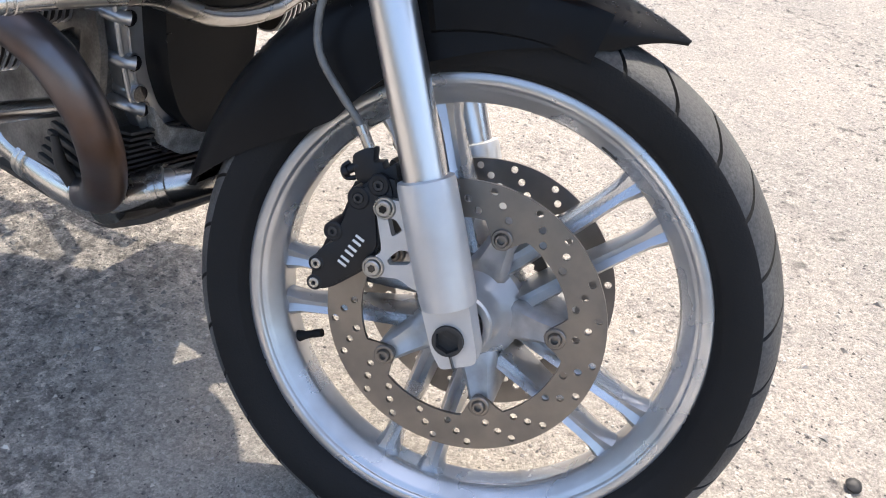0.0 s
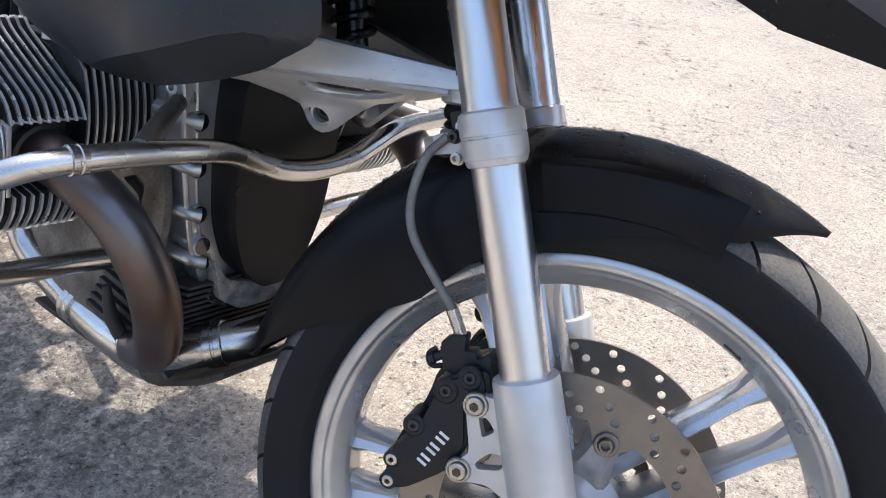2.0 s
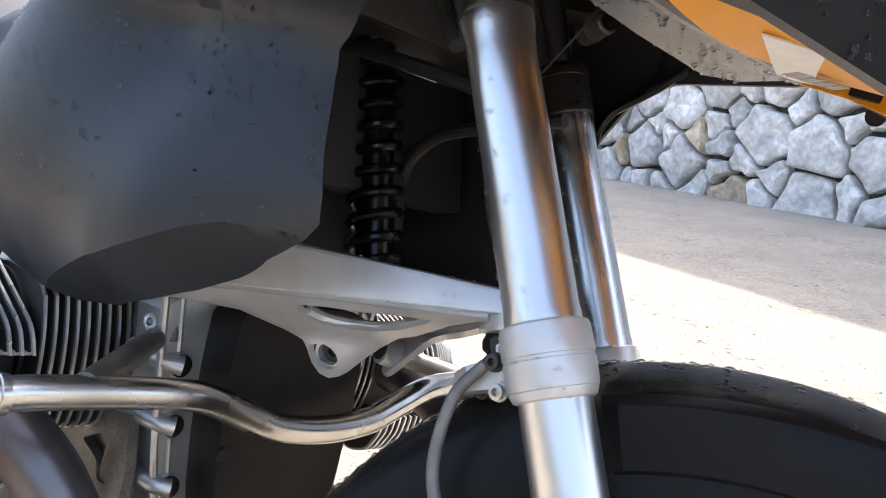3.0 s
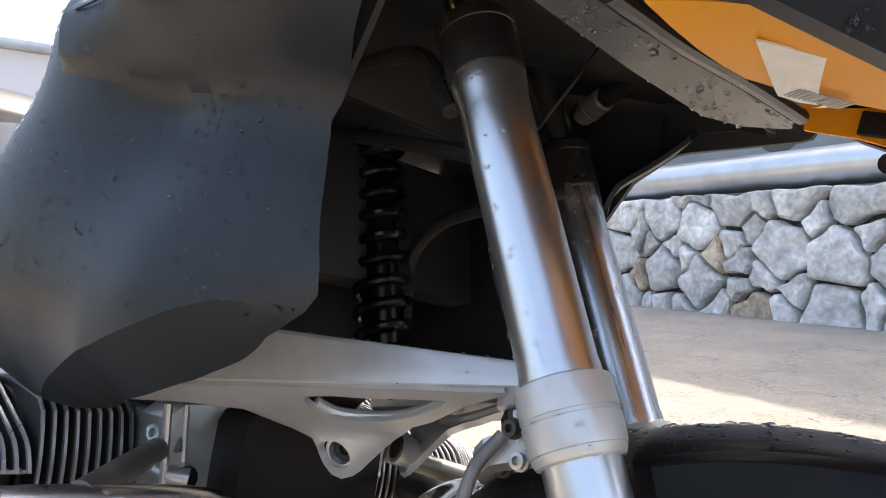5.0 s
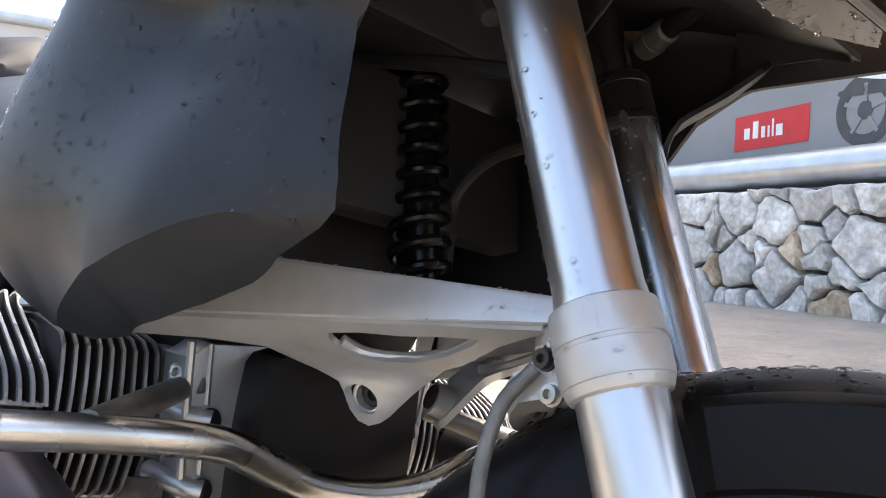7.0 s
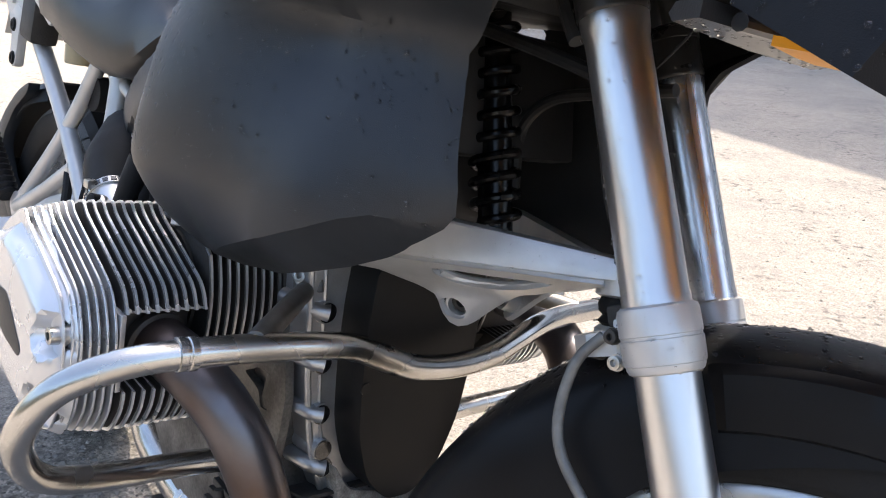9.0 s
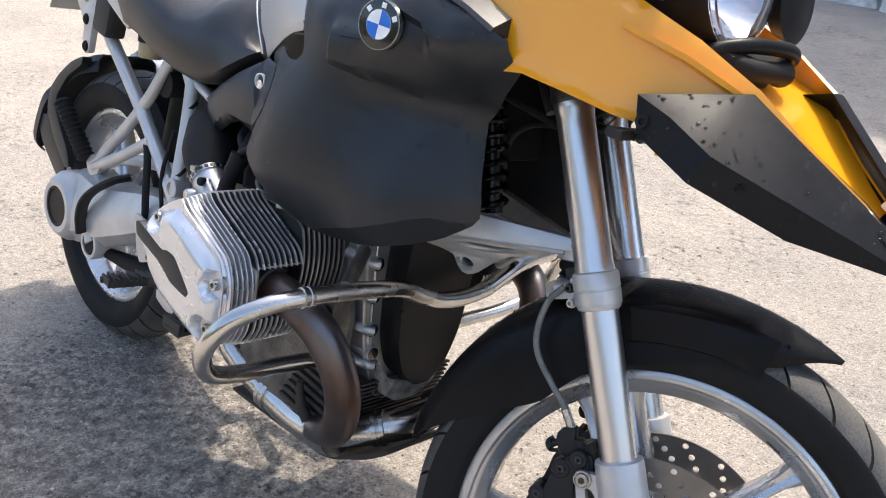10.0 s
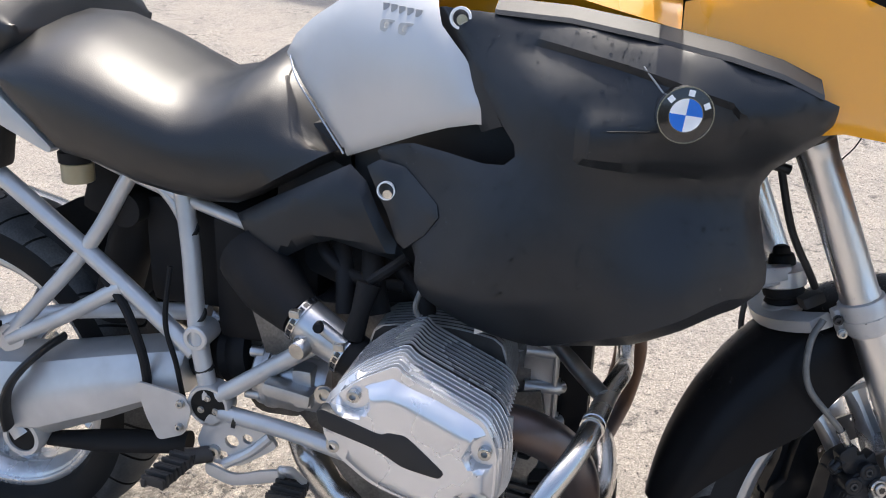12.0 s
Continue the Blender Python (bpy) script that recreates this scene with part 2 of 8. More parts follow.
def ground_material():
    """Dusty worn concrete: pale wash, grey worn patches, aggregate specks, pit shade put into the colour."""
    m = bpy.data.materials.new("dusty_concrete")
    m.use_nodes = True
    nt = m.node_tree
    n, l = nt.nodes, nt.links
    b = n["Principled BSDF"]
    tc = n.new("ShaderNodeTexCoord")

    def noise_tex(scale, detail, rough=0.55):
        t = n.new("ShaderNodeTexNoise")
        t.inputs["Scale"].default_value, t.inputs["Detail"].default_value, t.inputs["Roughness"].default_value = scale, detail, rough
        l.new(tc.outputs["Object"], t.inputs["Vector"])
        return t.outputs[0]

    def ramp(src, a, z, lo=0.0, hi=1.0):
        k = n.new("ShaderNodeMapRange")
        for i, v in enumerate((a, z, lo, hi)):
            k.inputs[1 + i].default_value = v
        l.new(src, k.inputs[0])
        return k.outputs[0]

    def mix(fac, a, z, mode="MIX"):
        k = n.new("ShaderNodeMix")
        k.data_type, k.blend_type = "RGBA", mode
        if isinstance(fac, float):
            k.inputs[0].default_value = fac
        else:
            l.new(fac, k.inputs[0])
        for i, v in ((6, a), (7, z)):
            if isinstance(v, tuple):
                k.inputs[i].default_value = (*v, 1)
            else:
                l.new(v, k.inputs[i])
        return k.outputs[2]

    big, mid, small = noise_tex(1.3, 5), noise_tex(11, 6, 0.65), noise_tex(42, 8, 0.75)
    col = mix(ramp(big, 0.38, 0.62), (0.42, 0.372, 0.315), (0.345, 0.312, 0.27))
    col = mix(ramp(mid, 0.5, 0.8, 0.0, 0.8), col, (0.285, 0.262, 0.235))
    col = mix(ramp(small, 0.54, 0.78, 0.0, 0.75), col, (0.235, 0.217, 0.198))
    col = mix(ramp(small, 0.44, 0.3), col, (0.53, 0.48, 0.425))
    v = n.new("ShaderNodeTexVoronoi")
    v.inputs["Scale"].default_value, v.inputs["Randomness"].default_value = 85, 1.0
    l.new(tc.outputs["Object"], v.inputs["Vector"])
    specks = ramp(v.outputs["Distance"], 0.32, 0.2)
    keep = n.new("ShaderNodeMath")
    keep.operation = "MULTIPLY"
    l.new(specks, keep.inputs[0])
    l.new(ramp(v.outputs["Color"], 0.72, 0.78), keep.inputs[1])
    col = mix(keep.outputs[0], col, mix(ramp(mid, 0.4, 0.6), (0.55, 0.52, 0.48), (0.12, 0.11, 0.105)))
    # packed fine aggregate: every grain a little lighter or darker
    grain = n.new("ShaderNodeTexVoronoi")
    grain.inputs["Scale"].default_value = 210
    l.new(tc.outputs["Object"], grain.inputs["Vector"])
    col = mix(0.5, col, ramp(grain.outputs["Color"], 0.1, 0.95, 0.5, 1.5), "MULTIPLY")
    sand = n.new("ShaderNodeTexVoronoi")
    sand.inputs["Scale"].default_value = 430
    l.new(tc.outputs["Object"], sand.inputs["Vector"])
    col = mix(0.45, col, ramp(sand.outputs["Color"], 0.1, 0.95, 0.5, 1.5), "MULTIPLY")
    # dark spots in patches: the shade of hollows put into the colour
    hollow_shade = n.new("ShaderNodeMath")
    hollow_shade.operation = "MULTIPLY"
    l.new(ramp(noise_tex(2.1, 4), 0.48, 0.6), hollow_shade.inputs[0])
    l.new(ramp(noise_tex(30, 7, 0.7), 0.53, 0.64), hollow_shade.inputs[1])
    col = mix(hollow_shade.outputs[0], col, (0.1, 0.092, 0.083))
    # crumbled surface under and beside the motorcycle, shade among lumps put into the colour
    sep = n.new("ShaderNodeSeparateXYZ")
    l.new(tc.outputs["Object"], sep.inputs[0])

    def calc(op, a, z):
        k = n.new("ShaderNodeMath")
        k.operation = op
        for i, v in ((0, a), (1, z)):
            if isinstance(v, float):
                k.inputs[i].default_value = v
            else:
                l.new(v, k.inputs[i])
        return k.outputs[0]

    reach = calc("ADD", calc("ADD", sep.outputs[0], calc("MULTIPLY", sep.outputs[1], 0.65)), calc("MULTIPLY", noise_tex(3.5, 5, 0.6), 0.7))
    edge = ramp(calc("ADD", sep.outputs[0], calc("MULTIPLY", noise_tex(4.5, 4), 0.5)), 0.1, 0.4)
    broken = calc("MULTIPLY", calc("MULTIPLY", edge, ramp(reach, 1.42, 1.15)), ramp(calc("ADD", sep.outputs[1], calc("MULTIPLY", noise_tex(2.5, 4), 0.6)), 0.75, 0.45))
    broken = calc("MULTIPLY", broken, ramp(calc("ADD", sep.outputs[1], calc("MULTIPLY", noise_tex(3.0, 4), 0.5)), -0.75, -0.45))
    lumps = noise_tex(32, 9, 0.72)
    chips = n.new("ShaderNodeTexVoronoi")
    chips.inputs["Scale"].default_value = 95
    l.new(tc.outputs["Object"], chips.inputs["Vector"])
    # relief shade as colour: lumps and chips made lighter and darker
    col = mix(calc("MULTIPLY", broken, 0.9), col, ramp(lumps, 0.4, 0.6, 0.6, 1.5), "MULTIPLY")
    col = mix(calc("MULTIPLY", broken, 0.65), col, ramp(chips.outputs["Color"], 0.1, 0.95, 0.45, 1.5), "MULTIPLY")
    # tiny dark dots, shade of small hollows as colour without relief
    pit_shade = noise_tex(120, 2, 0.5)
    col = mix(ramp(pit_shade, 0.66, 0.72), col, (0.07, 0.065, 0.06))
    l.new(col, b.inputs["Base Color"])
    b.inputs["Roughness"].default_value = 0.92
    add = n.new("ShaderNodeMath")
    add.operation = "MULTIPLY_ADD"
    l.new(small, add.inputs[0])
    add.inputs[1].default_value = 0.9
    l.new(mid, add.inputs[2])
    add2 = n.new("ShaderNodeMath")
    add2.operation = "MULTIPLY_ADD"
    l.new(keep.outputs[0], add2.inputs[0])
    add2.inputs[1].default_value = 0.25
    l.new(add.outputs[0], add2.inputs[2])
    add3 = n.new("ShaderNodeMath")
    add3.operation = "MULTIPLY_ADD"
    l.new(grain.outputs["Distance"], add3.inputs[0])
    add3.inputs[1].default_value = -0.12
    l.new(add2.outputs[0], add3.inputs[2])
    u = n.new("ShaderNodeBump")
    u.inputs["Strength"].default_value, u.inputs["Distance"].default_value = 1.0, 0.013
    l.new(calc("ADD", add3.outputs[0], calc("MULTIPLY", broken, calc("MULTIPLY", lumps, 2.2))), u.inputs["Height"])
    l.new(u.outputs[0], b.inputs["Normal"])
    return m


CONCRETE = ground_material()


# ---- modelling helpers ----
def part(name, bm, mat, parent=None, label="", angle=32, at=None):
    """Links a bmesh as one mesh object under a thing or a part."""
    me = bpy.data.meshes.new(name)
    bmesh.ops.recalc_face_normals(bm, faces=bm.faces[:])
    bm.to_mesh(me)
    bm.free()
    for p in me.polygons:
        p.use_smooth = True
    me.set_sharp_from_angle(angle=radians(angle))
    me.materials.append(mat)
    ob = new(name, me)
    if parent is not None:
        ob.parent = parent
    if at is not None:
        ob.matrix_basis = at
    if label:
        tagged(ob, label)
    return ob


def share(ob, m, parent=None):
    """Another object on the same mesh."""
    o = new(ob.name.split(".")[0], ob.data)
    o.parent = parent if parent is not None else ob.parent
    o.matrix_basis = m
    return o


def curve_through(pts, n=8):
    """A smooth line through the points (centripetal enough for bent tubes)."""
    p = [Vector(q) for q in pts]
    p = [2 * p[0] - p[1]] + p + [2 * p[-1] - p[-2]]
    out = []
    for i in range(1, len(p) - 2):
        a, b, c, d = p[i - 1:i + 3]
        for k in range(n):
            t = k / n
            out.append(0.5 * (2 * b + (c - a) * t + (2 * a - 5 * b + 4 * c - d) * t * t + (3 * b - a - 3 * c + d) * t ** 3))
    out.append(p[-2])
    return out


def tube(bm, pts, r, seg=16, smooth=6, flat=1.0):
    """Sweeps a round (or flattened) section along a line. r: one radius or one for each given point."""
    line = curve_through(pts, smooth) if smooth else [Vector(q) for q in pts]
    rs = [r] * len(line) if not isinstance(r, (list, tuple)) else [float(w) for w in np.interp(np.linspace(0, len(r) - 1, len(line)), range(len(r)), r)]
    t0 = (line[1] - line[0]).normalized()
    up = t0.orthogonal().normalized()
    rings = []
    for i, q in enumerate(line):
        t = (line[min(i + 1, len(line) - 1)] - line[max(i - 1, 0)]).normalized()
        up = (up - t * up.dot(t)).normalized()
        side = t.cross(up)
        rings.append([bm.verts.new(q + rs[i] * (math.cos(a) * up + flat * math.sin(a) * side)) for a in (2 * math.pi * k / seg for k in range(seg))])
    for a, b in zip(rings, rings[1:]):
        for k in range(seg):
            bm.faces.new((a[k], a[(k + 1) % seg], b[(k + 1) % seg], b[k]))
    bm.faces.new(rings[0][::-1])
    bm.faces.new(rings[-1])
    return bm


def lathe(bm, prof, m=Matrix(), seg=32, closed=False):
    """Turns the profile of (height, radius) round the local z axis of m."""
    rings = []
    for h, r in prof:
        rings.append([bm.verts.new(m @ Vector((r * math.cos(a), r * math.sin(a), h))) for a in (2 * math.pi * k / seg for k in range(seg))])
    pairs = list(zip(rings, rings[1:]))
    if closed:
        pairs.append((rings[-1], rings[0]))
    for a, b in pairs:
        for k in range(seg):
            bm.faces.new((a[k], a[(k + 1) % seg], b[(k + 1) % seg], b[k]))
    if not closed:
        bm.faces.new(rings[0][::-1])
        bm.faces.new(rings[-1])
    return bm


def axis_to(p, d):
    """A pose at p whose z axis points along d."""
    return Matrix.Translation(p) @ Vector(d).to_track_quat("Z", "Y").to_matrix().to_4x4()


def box(bm, size, m=Matrix(), bevel=0.0):
    v = bmesh.ops.create_cube(bm, size=1, matrix=m @ Matrix.Diagonal((*size, 1)))["verts"]
    if bevel:
        e = {x for q in v for x in q.link_edges}
        bmesh.ops.bevel(bm, geom=list(e), offset=bevel, segments=2, profile=0.6, affect="EDGES")
    return bm


def fill(loops, inner=()):
    """Triangles inside closed 2D loops, of which the later ones are holes."""
    from mathutils import geometry
    pts, edges = [], []
    for lp in loops:
        k = len(pts)
        pts += [Vector(q) for q in lp]
        edges += [(k + i, k + (i + 1) % len(lp)) for i in range(len(lp))]
    pts += [Vector(q) for q in inner]
    v, _, f = geometry.delaunay_2d_cdt(pts, edges, [], 1, 1e-6)[:3]
    if len(loops) > 1:
        boxes = [(min(q[0] for q in h), max(q[0] for q in h), min(q[1] for q in h), max(q[1] for q in h), [tuple(q) for q in h]) for h in loops[1:]]

        def in_hole(t):
            cx, cy = sum(v[i].x for i in t) / len(t), sum(v[i].y for i in t) / len(t)
            return any(a < cx < b and c < cy < d and within(h, cx, cy) for a, b, c, d, h in boxes)
        f = [t for t in f if not in_hole(t)]
    return v, f


SIDE = Matrix(((1, 0, 0, 0), (0, 0, -1, 0), (0, 1, 0, 0), (0, 0, 0, 1)))  # local x, y, z -> forward, up, to the right side


def prism(bm, outline, h0, h1, m=SIDE, holes=(), bevel=0.0, segments=2):
    """A plate with the given 2D outline and holes between the heights h0 and h1 of m."""
    v, f = fill([outline, *holes])
    lo = [bm.verts.new(m @ Vector((q.x, q.y, h0))) for q in v]
    hi = [bm.verts.new(m @ Vector((q.x, q.y, h1))) for q in v]
    count = {}
    for t in f:
        bm.faces.new([lo[i] for i in reversed(t)])
        bm.faces.new([hi[i] for i in t])
        for i in range(len(t)):
            a, b = t[i], t[(i + 1) % len(t)]
            count[(a, b)] = 1
    rim = [(a, b) for a, b in count if (b, a) not in count]
    for a, b in rim:
        bm.faces.new((lo[a], lo[b], hi[b], hi[a]))
    if bevel:
        if not holes:
            bmesh.ops.dissolve_limit(bm, angle_limit=radians(1), verts=lo + hi, edges=list({e for q in lo + hi for e in q.link_edges}))
        es = [e for e in dict.fromkeys(x for q in lo + hi if q.is_valid for x in q.link_edges) if e.is_valid and len(e.link_faces) == 2 and e.calc_face_angle(0) > radians(50)]
        bmesh.ops.bevel(bm, geom=es, offset=bevel, segments=segments, profile=0.55, affect="EDGES", clamp_overlap=True)
    return bm


def rounded(outline, n=4, cut=0.3):
    """Rounds the corners of a closed outline."""
    p = [Vector(q) for q in outline]
    out = []
    for i in range(len(p)):
        a, b, c = p[i - 1], p[i], p[(i + 1) % len(p)]
        s, e = b.lerp(a, cut), b.lerp(c, cut)
        for k in range(n + 1):
            t = k / n
            out.append(tuple((1 - t) ** 2 * s + 2 * t * (1 - t) * b + t * t * e))
    return out


def circle(cx, cy, r, n=16):
    return [(cx + r * math.cos(2 * math.pi * k / n), cy + r * math.sin(2 * math.pi * k / n)) for k in range(n)]


def spread(points):
    """A smooth height over the plane through points of (x, z, height)."""
    p = np.array(points, float)
    k = lambda d: np.where(d > 0, d * d * np.log(np.maximum(d, 1e-9)), 0)
    n = len(p)
    a = np.zeros((n + 3, n + 3))
    a[:n, :n] = k(np.hypot(p[:, None, 0] - p[None, :, 0], p[:, None, 1] - p[None, :, 1])) + 1e-5 * np.eye(n)
    a[:n, n], a[:n, n + 1], a[:n, n + 2] = 1, p[:, 0], p[:, 1]
    a[n:, :n] = a[:n, n:].T
    w = np.linalg.solve(a, np.r_[p[:, 2], 0, 0, 0])
    return lambda x, z: float(w[:n] @ k(np.hypot(p[:, 0] - x, p[:, 1] - z)) + w[n] + w[n + 1] * x + w[n + 2] * z)


def resample(loop, h):
    out = []
    for i in range(len(loop)):
        a, b = Vector(loop[i]), Vector(loop[(i + 1) % len(loop)])
        k = max(1, round((b - a).length / h))
        out += [tuple(a.lerp(b, j / k)) for j in range(k)]
    return out


def within(poly, x, y):
    c = False
    for (x0, y0), (x1, y1) in zip(poly, poly[1:] + poly[:1]):
        if (y0 > y) != (y1 > y) and x < (x1 - x0) * (y - y0) / (y1 - y0) + x0:
            c = not c
    return c


def edge_gap(poly, x, y):
    best = 9.0
    for (x0, y0), (x1, y1) in zip(poly, poly[1:] + poly[:1]):
        dx, dy = x1 - x0, y1 - y0
        t = max(0, min(1, ((x - x0) * dx + (y - y0) * dy) / (dx * dx + dy * dy + 1e-12)))
        best = min(best, math.hypot(x - x0 - t * dx, y - y0 - t * dy))
    return best


def shell(bm, outline, depth, h=0.012, thick=0.004, side=-1, roll=0.0, width=0.02, holes=(), lines=()):
    """A thin moulded panel: its outline in forward and up, its distance from the middle plane by depth(x, z).
    roll: how far the rim turns inwards over the width; lines: creases that the mesh follows."""
    loop = resample(outline, h)
    hs = [resample(q, h) for q in holes]
    xs, zs = [q[0] for q in loop], [q[1] for q in loop]
    inner = []
    for i in range(int((max(xs) - min(xs)) / h) + 1):
        for j in range(int((max(zs) - min(zs)) / h) + 1):
            x, z = min(xs) + (i + 0.5 * (j % 2)) * h, min(zs) + j * h
            if within(loop, x, z) and edge_gap(loop, x, z) > 0.55 * h and not any(within(q, x, z) or edge_gap(q, x, z) < 0.5 * h for q in hs):
                inner.append((x, z))
    folds = []
    for q in lines:
        for a, b in zip(q, q[1:]):
            a, b = Vector(a), Vector(b)
            k = max(1, round((b - a).length / (0.5 * h)))
            folds += [tuple(a.lerp(b, j / k)) for j in range(k + 1)]
    folds = [p for k, p in enumerate(folds) if within(loop, *p) and edge_gap(loop, *p) > 0.3 * h and all(math.dist(p, q) > 0.3 * h for q in folds[:k])]
    inner = [p for p in inner if all(math.dist(p, q) > 0.55 * h for q in folds)] + folds
    v, f = fill([loop, *hs], inner)
    vs = []
    for q in v:
        d = depth(q.x, q.y)
        if roll:
            g = edge_gap(loop, q.x, q.y)
            if g < width:
                d -= roll * (1 - g / width) ** 2
        vs.append(bm.verts.new((q.x, side * d, q.y)))
    fs = [bm.faces.new([vs[i] for i in (t if side < 0 else reversed(t))]) for t in f]
    if thick:
        bmesh.ops.recalc_face_normals(bm, faces=fs)
        bmesh.ops.solidify(bm, geom=fs, thickness=thick)
    return bm


def loft(bm, rings, caps=True, closed=True):
    """Skins a row of rings of equal length."""
    vs = [[bm.verts.new(q) for q in r] for r in rings]
    n = len(vs[0])
    for a, b in zip(vs, vs[1:]):
        for k in range(n if closed else n - 1):
            bm.faces.new((a[k], a[(k + 1) % n], b[(k + 1) % n], b[k]))
    if caps:
        bm.faces.new(vs[0][::-1])
        bm.faces.new(vs[-1])
    return bm


def bolt(name, p, d, parent, r=0.008, mat=BOLT, h=0.006, at=None):
    """A socket-head screw with a bored head."""
    bm = bmesh.new()
    lathe(bm, [(0, r * 1.25), (h * 0.3, r * 1.25), (h * 0.3, r), (h, r), (h * 1.05, r * 0.85), (h * 1.05, r * 0.5), (h * 0.4, r * 0.45)], axis_to(p, d), 14)
    return part(name, bm, mat, parent, at=at)

# ---- the yard ----
def ground_height(x, y):
    """Almost level under the motorcycle, rising gently towards the wall."""
    p = 0.358 * x + 0.934 * y
    q = max(0.0, min(p, 12.0) - 3.5)
    return 0.035 * (q - 0.4 * (1 - math.exp(-q / 0.4))) + 0.012 - 0.009 * max(-3.0, min(3.0, x))


def build_ground():
    bm = bmesh.new()
    rings = [0.0, 1, 2, 2.5, 3, 3.5, 4, 4.5, 5, 5.5, 6, 7, 8, 9, 10.5, 12, 14, 18, 25, 60, 200, 900]
    prev = None
    n = 64
    for r in rings:
        pts = [(0.8 + r * math.cos(a), 0.5 + r * math.sin(a)) for a in (2 * math.pi * k / n for k in range(n))] if r else [(0.8, 0.5)]
        ring = [bm.verts.new((x, y, ground_height(x, y))) for x, y in pts]
        if prev:
            for k in range(n):
                if len(prev) == 1:
                    bm.faces.new((prev[0], ring[k], ring[(k + 1) % n]))
                else:
                    bm.faces.new((prev[k], ring[k], ring[(k + 1) % n], prev[(k + 1) % n]))
        prev = ring
    g = part("ground", bm, CONCRETE)
    tagged(g, "pale dusty worn concrete yard with specks and dark pit marks", "ground", kind="structure")


build_ground()

WALL_P, WALL_D = Vector((-2.27, 8.43, 0.1)), Vector((0.934, -0.358, 0))
WALL_N = Vector((-0.358, -0.934, 0))  # towards the yard
WALL = Matrix.Translation(WALL_P) @ Matrix(((WALL_D.x, -WALL_N.x, 0, 0), (WALL_D.y, -WALL_N.y, 0, 0), (0, 0, 1, 0), (0, 0, 0, 1))) @ Matrix.Scale(0.841, 4)
# in the wall's own frame x runs along it, y into it


def on_wall(x, y, z):
    """A place on the wall: along it, into it, up."""
    return WALL @ Vector((x, y, z))


def clip_cell(cell, mx, my, nx, ny):
    """The part of a convex cell on the near side of a line."""
    out = []
    for (x0, y0), (x1, y1) in zip(cell, cell[1:] + cell[:1]):
        d0, d1 = (x0 - mx) * nx + (y0 - my) * ny, (x1 - mx) * nx + (y1 - my) * ny
        if d0 <= 0:
            out.append((x0, y0))
        if d0 * d1 < 0:
            t = d0 / (d0 - d1)
            out.append((x0 + t * (x1 - x0), y0 + t * (y1 - y0)))
    return out


def build_wall():
    bm = bmesh.new()
    loft(bm, [[on_wall(x, y, z) for y, z in ((0.12, -0.04), (0.72, -0.04), (0.72, 1.58), (0.12, 1.58))] for x in (-17, 17)])
    w = part("wall_stone", bm, MORTAR)
    tagged(w, "rubble retaining wall of rough pale limestone blocks", "wall", kind="structure")
    rng = random.Random(4)
    x0, x1, top = -5.2, 7.2, 1.62
    seeds = []
    tries = 0
    while tries < 6000 and len(seeds) < 210:
        tries += 1
        p = (rng.uniform(x0, x1), rng.uniform(0.02, top - 0.02))
        big = 0.52 if rng.random() < 0.7 else 0.24
        if all(math.hypot((p[0] - q[0]) * 0.82, p[1] - q[1]) > 0.5 * (big + q[2]) for q in seeds):
            seeds.append((*p, big))
    for i, (sx, sz, big) in enumerate(seeds):
        cell = [(x0 - 0.2, -0.05), (x1 + 0.2, -0.05), (x1 + 0.2, top), (x0 - 0.2, top)]
        for j, (qx, qz, other) in enumerate(seeds):
            if i != j and abs(qx - sx) < 2.4:
                f = big / (big + other)
                cell = clip_cell(cell, sx + (qx - sx) * f, sz + (qz - sz) * f, qx - sx, qz - sz)
                if len(cell) < 3:
                    break
        if len(cell) < 3:
            continue
        cx, cz = sum(q[0] for q in cell) / len(cell), sum(q[1] for q in cell) / len(cell)
        # break the straight joints a little, then loft the block out of the wall
        loop = []
        for (ax, az), (bx, bz) in zip(cell, cell[1:] + cell[:1]):
            loop.append((ax, az))
            if math.hypot(bx - ax, bz - az) > 0.16:
                k = rng.uniform(0.35, 0.65)
                o = rng.uniform(-0.05, 0.02)
                loop.append((ax + k * (bx - ax) + o * (bz - az) * 2, az + k * (bz - az) - o * (bx - ax) * 2))
        loop = rounded(loop, 2, 0.3)
        size = math.sqrt(max(0.01, (max(q[0] for q in cell) - min(q[0] for q in cell)) * (max(q[1] for q in cell) - min(q[1] for q in cell))))
        bulge = rng.uniform(0.04, 0.13)
        tilt_x, tilt_z = rng.uniform(-0.12, 0.12), rng.uniform(-0.12, 0.12)
        bm = bmesh.new()
        rings = []
        for dep, gap in ((0.2, 0.03), (0.0, 0.024), (-0.35 * bulge, 0.027), (-0.65 * bulge, 0.04), (-0.85 * bulge, 0.065), (-0.95 * bulge, 0.2 * size / 1.6), (-bulge, 0.34 * size / 1.6), (-1.02 * bulge, 0.5 * size / 1.6)):
            ring = []
            for lx, lz in loop:
                dx, dz = lx - cx, lz - cz
                ln = math.hypot(dx, dz) + 1e-6
                s = max(0.1, (ln - gap) / ln)
                jit = 0.05 * noise.noise((5 * (cx + s * dx), 5 * (cz + s * dz), i)) + 0.02 * noise.noise((17 * (cx + s * dx), 17 * (cz + s * dz), i)) if dep < 0 else 0
                ring.append(on_wall(cx + s * dx, dep + jit + (tilt_x * dx + tilt_z * dz if dep < 0 else 0), cz + s * dz))
            rings.append(ring)
        loft(bm, rings)
        part("stone", bm, OCHRE if rng.random() < 0.14 else STONE, w, angle=30)


build_wall()


